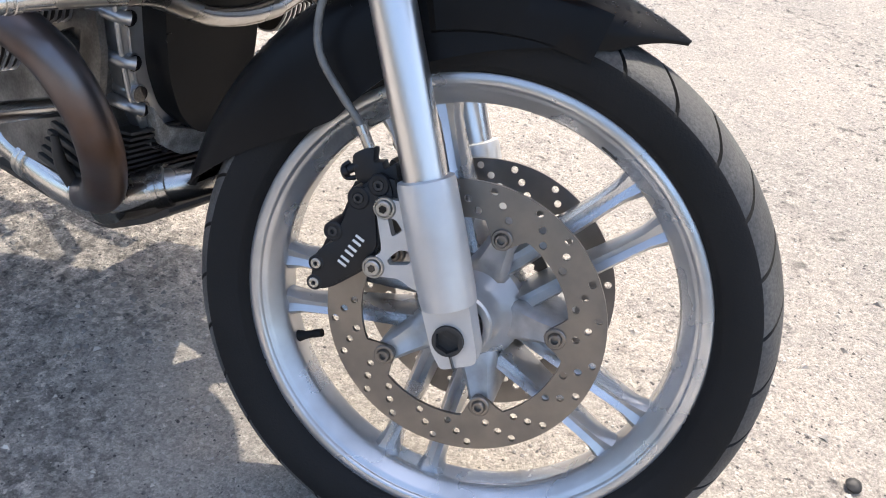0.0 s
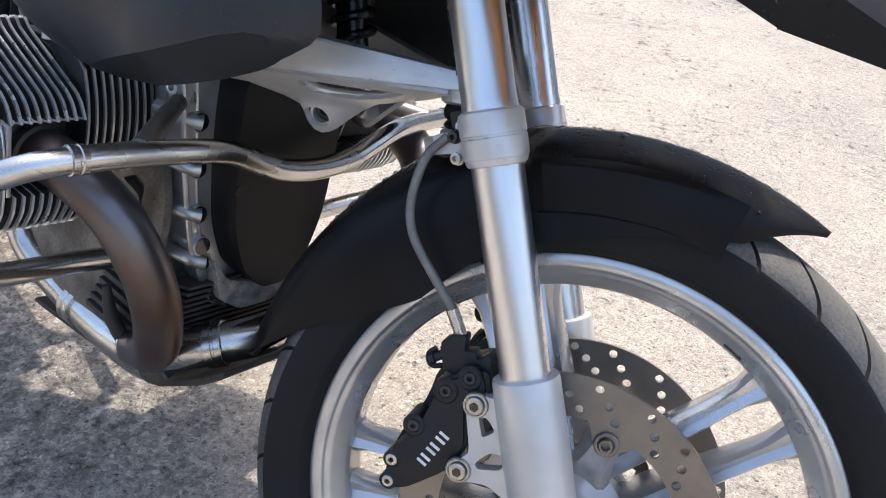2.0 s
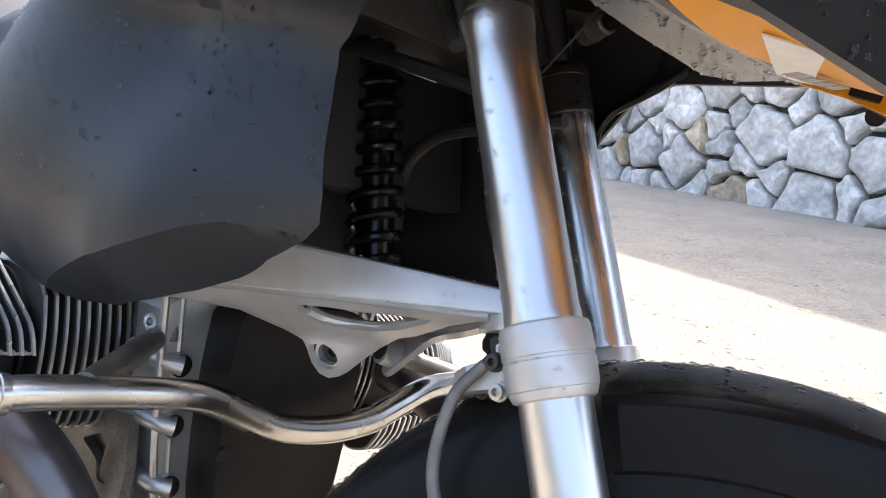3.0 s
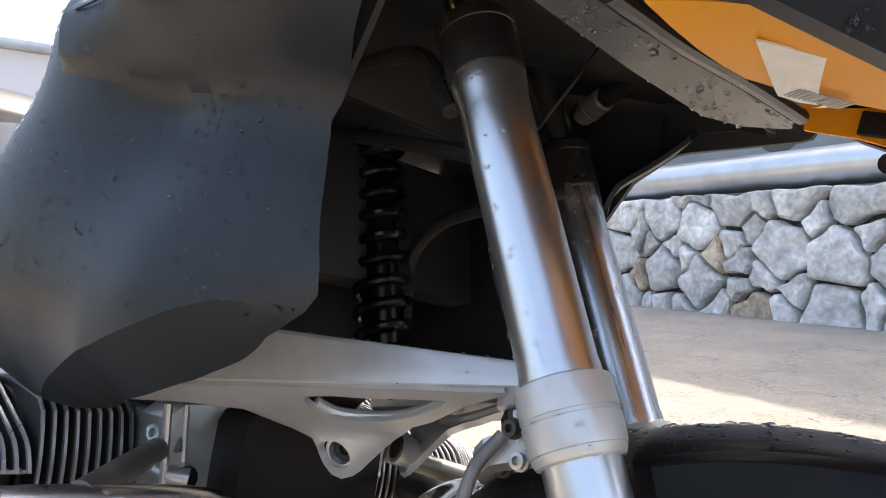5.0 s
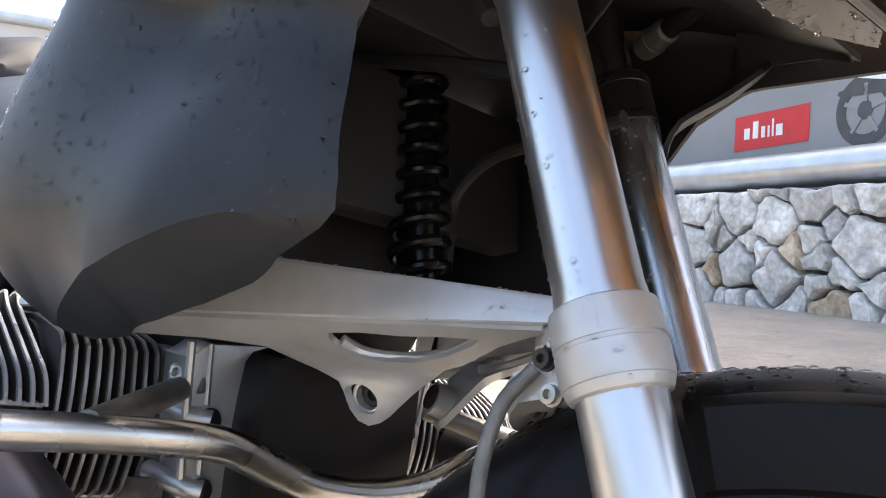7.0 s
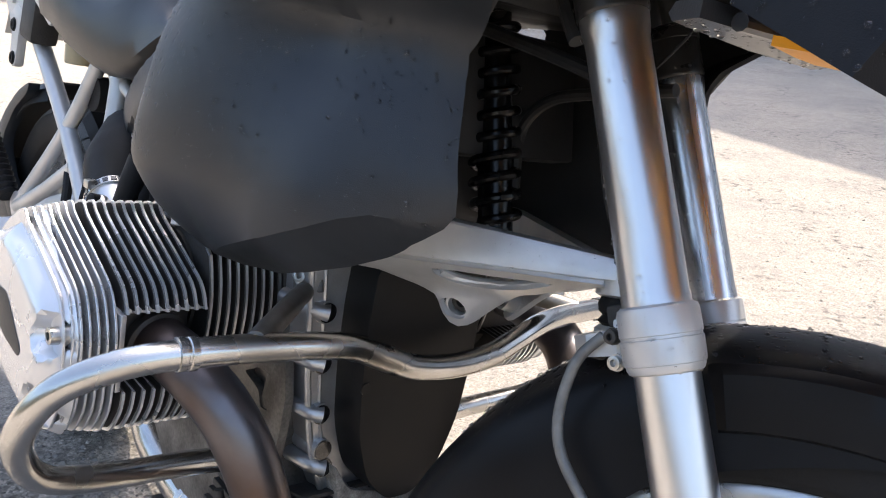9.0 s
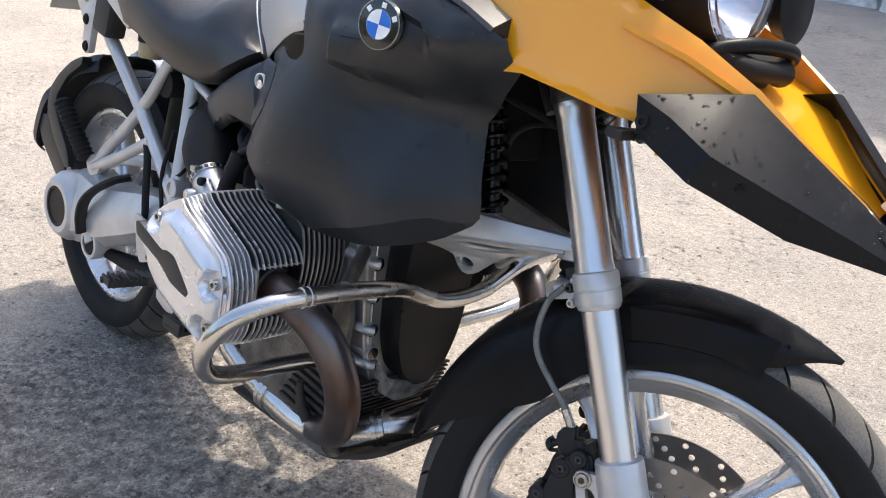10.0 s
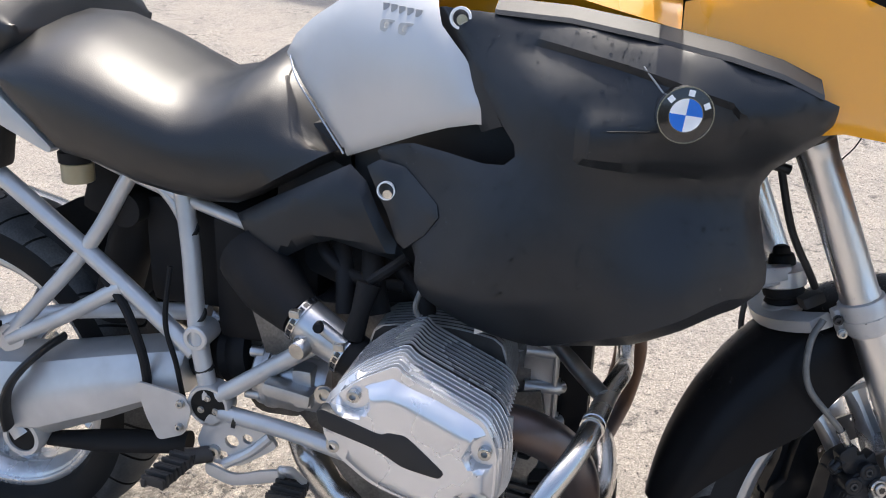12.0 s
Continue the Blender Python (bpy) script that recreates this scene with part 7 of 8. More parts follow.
        # quarter-turn screw at the rear tip
        d = cowl_depth(0.862, 0.99)
        bm = bmesh.new()
        prism(bm, circle(0.862, 0.993, 0.0125, 24), d - 0.004, d + 0.001, flip, [circle(0.862, 0.993, 0.0095, 20)])
        part("screw_ring", bm, WHITE, c)
        bm = bmesh.new()
        prism(bm, circle(0.864, 0.991, 0.0062, 16), d - 0.004, d + 0.0016, flip)
        part("screw", bm, CHROME, c)


cowl()


def side_panel():
    dep = spread([(0.56, 0.72, 0.13), (0.64, 0.77, 0.15), (0.734, 0.818, 0.152), (0.79, 0.7, 0.172), (0.7, 0.7, 0.165), (0.6, 0.69, 0.145), (0.72, 0.76, 0.168), (0.8, 0.76, 0.18)])
    for s in (-1, 1):
        bm = bmesh.new()
        shell(bm, [(0.55, 0.72), (0.6, 0.748), (0.66, 0.778), (0.72, 0.808), (0.745, 0.79), (0.775, 0.735), (0.805, 0.69), (0.78, 0.694), (0.74, 0.702), (0.7, 0.71), (0.67, 0.7), (0.63, 0.676), (0.6, 0.672), (0.57, 0.688)], dep, 0.011, 0.004, s, 0.01, 0.012)
        p = part("side_panel", bm, BLACK, bike, "black plastic side panel under the seat")
        bm = bmesh.new()
        shell(bm, [(0.748, 0.812), (0.765, 0.822), (0.80, 0.818), (0.85, 0.788), (0.854, 0.775), (0.836, 0.75), (0.81, 0.728), (0.797, 0.733)], lambda x, z: max(dep(x, z) + 0.012, cowl_depth(x, z) + 0.0075), 0.012, 0.006, s, 0.006, 0.008)
        part("cover_plate", bm, BLACK, p)
        flip = SIDE if s < 0 else Matrix.Diagonal((1, -1, 1, 1)) @ SIDE
        d = max(dep(0.779, 0.789) + 0.0145, cowl_depth(0.779, 0.789) + 0.0085)
        bm = bmesh.new()
        prism(bm, circle(0.779, 0.789, 0.0115, 24), d - 0.004, d + 0.001, flip, [circle(0.779, 0.789, 0.0098, 20)])
        part("screw_ring", bm, WHITE, p)
        bm = bmesh.new()
        prism(bm, circle(0.781, 0.785, 0.0058, 16), d - 0.004, d + 0.0016, flip)
        part("screw", bm, CHROME, p)
    # dark boxes and hoses behind the panels
    bm = bmesh.new()
    box(bm, (0.16, 0.2, 0.2), pose(0.58, 0, 0.62), 0.02)
    part("battery_tray", bm, RUBBER, bike)
    bm = bmesh.new()
    box(bm, (0.15, 0.17, 0.17), pose(0.45, 0.02, 0.635), 0.02)
    part("tool_box", bm, RUBBER, bike, "black plastic box under the seat")
    bm = bmesh.new()  # inner mudguard over the rear tyre
    rows = []
    for k in range(13):
        a = radians(30 + 32 * k / 12)
        rows.append([Vector((r * math.cos(a), 0.07 + y, 0.34 + r * math.sin(a))) for y, r in ((-0.095, 0.335), (-0.085, 0.355), (0, 0.362), (0.085, 0.355), (0.095, 0.335), (0.085, 0.345), (0, 0.352), (-0.085, 0.345))])
    loft(bm, rows)
    box(bm, (0.2, 0.19, 0.12), pose(0.36, 0.06, 0.7, 0, 20, 0), 0.02)
    part("inner_mudguard", bm, RUBBER, bike, "black inner mudguard under the seat")
    for pts, r in (([(0.70, -0.12, 0.69), (0.715, -0.15, 0.66), (0.72, -0.165, 0.615)], 0.013), ([(0.745, -0.12, 0.69), (0.755, -0.155, 0.655), (0.765, -0.165, 0.62)], 0.016), ([(0.66, -0.1, 0.7), (0.69, -0.14, 0.68), (0.73, -0.15, 0.66), (0.79, -0.14, 0.65)], 0.009), ([(0.78, -0.12, 0.67), (0.82, -0.15, 0.64), (0.83, -0.16, 0.61)], 0.012)):
        bm = bmesh.new()
        tube(bm, pts, r, 12)
        part("hose", bm, RUBBER, bike)
    bm = bmesh.new()
    tube(bm, [(0.828, -0.195, 0.672), (0.822, -0.2, 0.65), (0.83, -0.2, 0.632)], 0.0035, 8)
    part("plug_lead", bm, HOSE, bike)
    # fluid pot and shock top under the seat
    bm = bmesh.new()
    lathe(bm, [(0, 0.02), (0.002, 0.023), (0.028, 0.023), (0.03, 0.02)], pose(0.29, -0.085, 0.735), 22)
    pot = part("fluid_pot", bm, FLUID, bike, "yellowed plastic brake fluid pot")
    bm = bmesh.new()
    lathe(bm, [(0.03, 0.025), (0.045, 0.025), (0.047, 0.022)], pose(0.29, -0.085, 0.735), 22)
    part("pot_lid", bm, RUBBER, pot)
    bm = bmesh.new()
    tube(bm, [(0.36, -0.03, 0.7), (0.36, -0.09, 0.7)], 0.026, 20, 0)
    tube(bm, [(0.36, -0.03, 0.72), (0.27, 0.0, 0.5)], 0.035, 20, 0)
    part("rear_shock", bm, RUBBER, bike, "black rear shock absorber")


side_panel()

YEL = [(1.10, 1.02), (1.16, 1.035), (1.222, 1.05), (1.26, 1.035), (1.36, 0.996), (1.43, 0.966), (1.493, 0.93), (1.55, 0.885), (1.603, 0.846), (1.62, 0.83), (1.6, 0.825), (1.5, 0.86), (1.41, 0.876), (1.38, 0.878), (1.32, 0.89), (1.27, 0.898), (1.24, 0.895), (1.235, 0.93), (1.17, 0.955), (1.1, 0.972)]


def YEL_D(x, z):
    """Distance of the yellow side from the middle: nearly flat, drawn in towards the tip."""
    return -0.7747 + 2.0787 * x - 0.8825 * x * x - 0.2502 * z


def beak():
    for s in (-1, 1):
        bm = bmesh.new()
        shell(bm, YEL if s < 0 else [(x, z + 0.03 if z < 0.9 and x < 1.55 else z) for x, z in YEL if (x, z) not in ((1.24, 0.895), (1.235, 0.93), (1.27, 0.898))], YEL_D, 0.012, 0.004, s, 0.004, 0.008)
        if s > 0:
            bmesh.ops.translate(bm, vec=(0, -0.034, 0.004), verts=bm.verts[:])
        y = part("front_fairing", bm, YELLOW, bike, "glossy yellow front fairing side")
        bm = bmesh.new()  # dark liner inside it
        ends = [(1.1, 0.985), (1.16, 1.0), (1.26, 1.0), (1.38, 0.955), (1.385, 0.892), (1.32, 0.9), (1.25, 0.905), (1.245, 0.935), (1.1, 0.98)]
        shell(bm, ends if s < 0 else [(min(x, 1.345), z) for x, z in ends if x != 1.38], lambda x, z: YEL_D(x, z) - 0.012, 0.03, 0.003, s)
        if s > 0:
            bmesh.ops.translate(bm, vec=(0, -0.034, 0.004), verts=bm.verts[:])
        part("liner", bm, SHADE, y)
        # black plastic winglet over its front
        pts = [(1.405, 0.906, 0.202), (1.492, 0.926, 0.146), (1.603, 0.845, 0.08), (1.682, 0.78, 0.05), (1.562, 0.801, 0.14), (1.485, 0.839, 0.216), (1.412, 0.868, 0.2), (1.448, 0.892, 0.206), (1.5, 0.868, 0.212), (1.612, 0.815, 0.112)]
        faces = [(0, 1, 7), (1, 8, 7), (1, 2, 9, 8), (2, 3, 9), (3, 4, 9), (4, 5, 8, 9), (5, 7, 8), (5, 6, 0, 7)]
        rim = [0, 1, 2, 3, 4, 5, 6]
        bm = bmesh.new()
        v = [bm.verts.new((x, s * d, z)) for x, z, d in pts]
        w = [bm.verts.new((x - 0.004, s * (d - 0.022), z)) for x, z, d in pts]
        for q in faces:
            bm.faces.new([v[k] for k in q])
            bm.faces.new([w[k] for k in reversed(q)])
        for a, b in zip(rim, rim[1:] + rim[:1]):
            bm.faces.new((v[a], v[b], w[b], w[a]))
        bmesh.ops.bevel(bm, geom=[e for e in bm.edges if e.calc_face_angle(0) > 0.2], offset=0.004, segments=3, profile=0.5, affect="EDGES", clamp_overlap=True)
        if s > 0:
            bmesh.ops.translate(bm, vec=(0.01, -0.066, 0.009), verts=bm.verts[:])
        w = part("winglet", bm, SATIN, bike, "matt black plastic beak side panel with drops", angle=40)
        bolt("winglet_screw", (1.419, s * 0.2045, 0.882), (0, s, 0), w, 0.0068, RUBBER, 0.003)
    # beak top between the two sides
    bm = bmesh.new()
    rows = []
    for x, z, c, w in ((1.36, 0.97, -0.017, 0.168), (1.43, 0.95, -0.02, 0.148), (1.494, 0.921, -0.03, 0.112), (1.55, 0.878, -0.033, 0.08), (1.575, 0.858, -0.033, 0.064), (1.603, 0.838, -0.033, 0.047)):
        rise = lambda y: -0.004 * (1 + y) - 0.022 * (1 - y * y)
        rows.append([Vector((x, y * w + c, z + rise(y))) for y in (-1, -0.7, -0.35, 0, 0.35, 0.7, 1)] + [Vector((x, y * w + c, z - 0.006 + rise(y))) for y in (1, 0.7, 0.35, 0, -0.35, -0.7, -1)])
    loft(bm, rows)
    part("beak", bm, YELLOW, bike, "yellow beak over the front wheel", angle=40)
    bm = bmesh.new()  # black end piece between the winglets
    rows = []
    for x, z, w in ((1.602, 0.836, 0.05), (1.63, 0.814, 0.047), (1.655, 0.796, 0.042), (1.675, 0.784, 0.036), (1.684, 0.779, 0.026)):
        rows.append([Vector((x, y * w - 0.033, z - 0.012 * (1 - y * y) - 0.004 * y)) for y in (-1, -0.4, 0.4, 1)] + [Vector((x, y * w - 0.033, z - 0.012 - 0.012 * (1 - y * y))) for y in (1, 0.4, -0.4, -1)])
    loft(bm, rows)
    tip = part("beak_tip", bm, SATIN, bike, "matt black plastic end of the beak with drops", angle=40)
    for y in (-0.071, 0.004):
        bm = bmesh.new()
        box(bm, (0.012, 0.01, 0.008), pose(1.604, y, 0.838, 0, 30, 0), 0.002)
        part("clip", bm, PAPER, tip)
    bm = bmesh.new()  # painted underside
    rows = []
    for x, z, y0, y1 in ((1.432, 0.8515, -0.19, -0.087), (1.441, 0.851, -0.188, -0.07), (1.46, 0.85, -0.18, -0.045), (1.486, 0.848, -0.165, -0.02), (1.53, 0.838, -0.135, 0.0), (1.6, 0.815, -0.085, 0.0)):
        rows.append([Vector((x, y0 + (y1 - y0) * k / 4, z - 0.003 * math.sin(math.pi * k / 4))) for k in range(5)] + [Vector((x, y0 + (y1 - y0) * k / 4, z + 0.005)) for k in range(4, -1, -1)])
    loft(bm, rows)
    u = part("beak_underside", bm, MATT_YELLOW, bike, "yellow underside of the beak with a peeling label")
    bm = bmesh.new()
    prism(bm, [(1.4625, -0.1445), (1.47, -0.133), (1.482, -0.1125), (1.467, -0.078), (1.4565, -0.05), (1.449, -0.058), (1.4435, -0.071), (1.448, -0.09)], -0.0005, 0.0007, Matrix.Translation((0, 0, 0.8462)))
    lab = part("paper_label", bm, PAPER, u, "white paper label with grey bars, torn")
    for k in range(12):
        bm = bmesh.new()
        box(bm, (0.012, 0.0010 + 0.0008 * (k * 7 % 3), 0.0006), pose(1.4525 + 0.0015 * k, -0.075 + 0.0026 * k, 0.8453, 0, 0, -28))
        part("grey_bar", bm, GREYMARK, lab)
    bm = bmesh.new()  # wet black flange across, behind the label
    rows = []
    for y0, z0, y1, z1 in ((-0.215, 0.859, -0.2, 0.858), (-0.159, 0.8595, -0.115, 0.8545), (-0.1116, 0.8606, -0.027, 0.8543), (-0.0292, 0.8667, 0.0283, 0.8639), (0.02, 0.869, 0.075, 0.876), (0.049, 0.8702, 0.107, 0.8845)):
        rows.append([Vector((1.405, y0, z0)), Vector((1.38, y1, z1)), Vector((1.377, y1, z1 + 0.004)), Vector((1.38, y1, z1 + 0.01)), Vector((1.405, y0, z0 + 0.01))])
    loft(bm, rows)
    part("flange", bm, WETBLACK, bike, "black plastic flange under the beak, wet with drops")
    bm = bmesh.new()  # ridge along its outer edge
    tube(bm, [(1.41, -0.185, 0.862), (1.41, -0.159, 0.8625), (1.41, -0.1116, 0.8636), (1.41, -0.0292, 0.8697), (1.41, 0.049, 0.8732)], 0.005, 10)
    part("flange_ridge", bm, WETBLACK, bike)
    bm = bmesh.new()  # trough between it and the painted underside
    loft(bm, [[Vector((1.405, y0, z0 + 0.012)), Vector((1.405 + w, y1, z0 + 0.012)), Vector((1.405 + w, y1, z0 + 0.016)), Vector((1.405, y0, z0 + 0.016))] for y0, z0, y1, w in ((-0.185, 0.859, -0.2, 0.045), (-0.1116, 0.8606, -0.12, 0.045), (-0.0292, 0.8667, -0.03, 0.06), (0.049, 0.8702, 0.04, 0.09))])
    part("flange_trough", bm, SHADE, bike)
    bm = bmesh.new()  # yellow edge of the other side's underside
    loft(bm, [[Vector((x, 0.1, z0)), Vector((x, 0.104, z0)), Vector((x, 0.104, z1)), Vector((x, 0.1, z1))] for x, z0, z1 in ((1.392, 0.881, 0.897), (1.428, 0.872, 0.893), (1.452, 0.863, 0.89), (1.5, 0.846, 0.878), (1.55, 0.826, 0.855))])
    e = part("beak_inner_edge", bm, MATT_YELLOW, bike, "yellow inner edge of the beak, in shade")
    bm = bmesh.new()
    box(bm, (0.022, 0.006, 0.017), pose(1.441, 0.098, 0.8795, 0, 12, 0), 0.002)
    part("rubber_pad", bm, RUBBER, e)
    bm = bmesh.new()
    rows = [[Vector((x, y * w, z)) for y in (-1, 1)] + [Vector((x, y * w, z + 0.005)) for y in (1, -1)] for x, z, w in ((1.1, 0.965, 0.17), (1.2, 0.95, 0.175), (1.27, 0.93, 0.175), (1.345, 0.9, 0.165))]
    loft(bm, rows)
    part("inner_cover", bm, SHADE, bike, "dark cover behind the beak")
    bm = bmesh.new()
    tube(bm, [(1.12, 0.165, 0.9), (1.166, 0.149, 0.929), (1.203, 0.134, 0.938), (1.25, 0.11, 0.947), (1.3, 0.08, 0.95)], 0.0085, 14, 4)
    hose = part("throttle_hose", bm, RUBBER, bike, "black hose with a grey crimped joint")
    bm = bmesh.new()
    m = axis_to((1.168, 0.148, 0.9295), (0.037, -0.015, 0.009))
    lathe(bm, [(0, 0.0095), (0.001, 0.0115), (0.011, 0.0115), (0.0115, 0.0125), (0.016, 0.0125), (0.0165, 0.0112), (0.034, 0.0112), (0.036, 0.0095)], m, 20)
    part("crimped_joint", bm, HOSE, hose)
    # inner radiator ducts, black
    for s in (-1, 1):
        bm = bmesh.new()
        shell(bm, [(0.96, 0.7 if s < 0 else 0.64), (1.15, 0.7 if s < 0 else 0.64), (1.185, 0.73), (1.19, 0.82), (1.24, 0.9), (1.24, 0.93), (1.0, 0.93)], lambda x, z: 0.15 + 0.12 * max(0, x - 1.1) + 0.05 * max(0, z - 0.85), 0.03, 0.005, s)
        part("inner_duct", bm, SHADE, bike, "black plastic inner duct")
    bm = bmesh.new()  # inner wall on the far side
    prism(bm, rounded([(1.0, 0.85), (1.19, 0.86), (1.25, 0.895), (1.37, 0.898), (1.37, 0.96), (1.3, 0.99), (1.0, 0.99)], 2, 0.1), -0.187, -0.182, SIDE)
    part("inner_wall", bm, SHADE, bike, "black plastic inner wall")
    bm = bmesh.new()  # oil cooler behind the fork
    box(bm, (0.03, 0.24, 0.12), pose(1.06, 0, 0.8, 0, -12, 0), 0.004)
    part("front_carrier", bm, SHADE, bike, "dark front frame behind the fork")


beak()


def head_unit():
    bm = bmesh.new()
    m = axis_to((1.36, -0.055, 1.03), (0.95, 0, 0.12))
    lathe(bm, [(-0.1, 0.03), (-0.07, 0.062), (0.0, 0.078), (0.045, 0.08), (0.05, 0.0775), (0.02, 0.0755), (-0.03, 0.06), (-0.08, 0.03)], m, 40, closed=True)
    h = part("headlight", bm, DARK, bike, "round headlight in a black housing")
    bm = bmesh.new()
    lathe(bm, [(-0.03, 0.008), (-0.02, 0.03), (0.005, 0.056), (0.045, 0.0745), (0.044, 0.0752), (0.003, 0.057), (-0.023, 0.03), (-0.034, 0.008)], m, 40, closed=True)
    lathe(bm, [(-0.03, 0.012), (0.015, 0.012), (0.02, 0.008)], m, 20)
    part("reflector", bm, CHROME, h)
    bm = bmesh.new()
    lathe(bm, [(0.05, 0.0765), (0.058, 0.074), (0.066, 0.06), (0.071, 0.035), (0.072, 0.01), (0.0685, 0.01), (0.0675, 0.035), (0.0625, 0.06), (0.054, 0.072), (0.05, 0.0725)], m, 40, closed=True)
    o = part("lens", bm, GLASS, h, "clear glass lens")
    o.visible_shadow = False
    bm = bmesh.new()
    lathe(bm, [(0.03, 0.04), (0.05, 0.05), (0.052, 0.046)], axis_to((1.37, 0.085, 1.02), (0.95, 0, 0.12)), 30)
    part("small_lamp", bm, DARK, h)
    bm = bmesh.new()  # grab tube under the lamp
    tube(bm, [(1.392, -0.102, 0.942), (1.416, -0.09, 0.958), (1.436, -0.062, 0.968), (1.447, -0.02, 0.971), (1.452, 0.022, 0.97), (1.446, 0.046, 0.961), (1.42, 0.056, 0.945)], 0.0088, 14)
    part("lamp_bar", bm, DARK, h)
    bm = bmesh.new()
    box(bm, (0.05, 0.135, 0.045), pose(1.412, -0.022, 0.945, 0, 20, 0), 0.014)
    tube(bm, [(1.42, -0.075, 0.95), (1.445, -0.06, 0.945), (1.45, 0.0, 0.945), (1.445, 0.03, 0.945)], [0.012, 0.012, 0.012, 0.016], 14, 3)
    part("lamp_carrier", bm, RUBBER, h)
    for s in (-1, 1):
        flip = SIDE if s < 0 else Matrix.Diagonal((1, -1, 1, 1)) @ SIDE
        bm = bmesh.new()
        prism(bm, rounded([(1.25, 1.055), (1.3, 1.1), (1.355, 1.1), (1.39, 1.03), (1.385, 0.995), (1.36, 1.002)], 3, 0.2), 0.158, 0.164, flip, [circle(1.31, 1.055, 0.012, 14)], 0.001)
        b = part("screen_bracket", bm, CAST, bike, "drilled aluminium bracket beside the headlight")
        bolt("bracket_bolt", (1.335, s * 0.164, 1.045), (0, s, 0), b, 0.007, DULL_DARK)
        bm = bmesh.new()
        lathe(bm, [(0, 0.02), (0.008, 0.02), (0.012, 0.008), (0.04, 0.008)], axis_to((1.306, s * 0.166, 1.062), (0.2, s, 0.1)), 16)
        part("adjuster_knob", bm, RUBBER, b)
        bm = bmesh.new()
        tube(bm, [(1.375, s * 0.16, 1.022), (1.37, s * 0.19, 1.02)], 0.011, 14, 0)
        i = part("indicator_stalk", bm, RUBBER, b)
        bm = bmesh.new()
        bmesh.ops.create_uvsphere(bm, u_segments=18, v_segments=12, radius=1, matrix=Matrix.Translation((1.352, s * 0.2, 1.02)) @ Matrix.Diagonal((0.024, 0.016, 0.0155, 1)))
        part("indicator_lens", bm, GLASS, b, "clear indicator lens")
    # handlebar
    bm = bmesh.new()
    pts = [(-0.075, 0.0, 0.87), (-0.075, 0.12, 0.875), (-0.08, 0.2, 0.93), (-0.11, 0.3, 0.95), (-0.19, 0.44, 0.945)]
    tube(bm, [(x, -y, z) for x, y, z in reversed(pts)] + pts[1:], 0.0125, 14, 5)
    b = part("handlebar", bm, DARK, bike, "black tubular handlebar", at=FRONT)
    for s in (-1, 1):
        bm = bmesh.new()
        tube(bm, [(-0.135, s * 0.34, 0.95), (-0.195, s * 0.45, 0.945)], 0.017, 14, 0)
        part("grip", bm, RUBBER, b)
    bm = bmesh.new()
    box(bm, (0.09, 0.2, 0.06), pose(-0.02, 0, 0.86, 0, 24, 0), 0.02)
    part("instrument_pod", bm, RUBBER, bike, "dark instrument pod", at=FRONT)


head_unit()


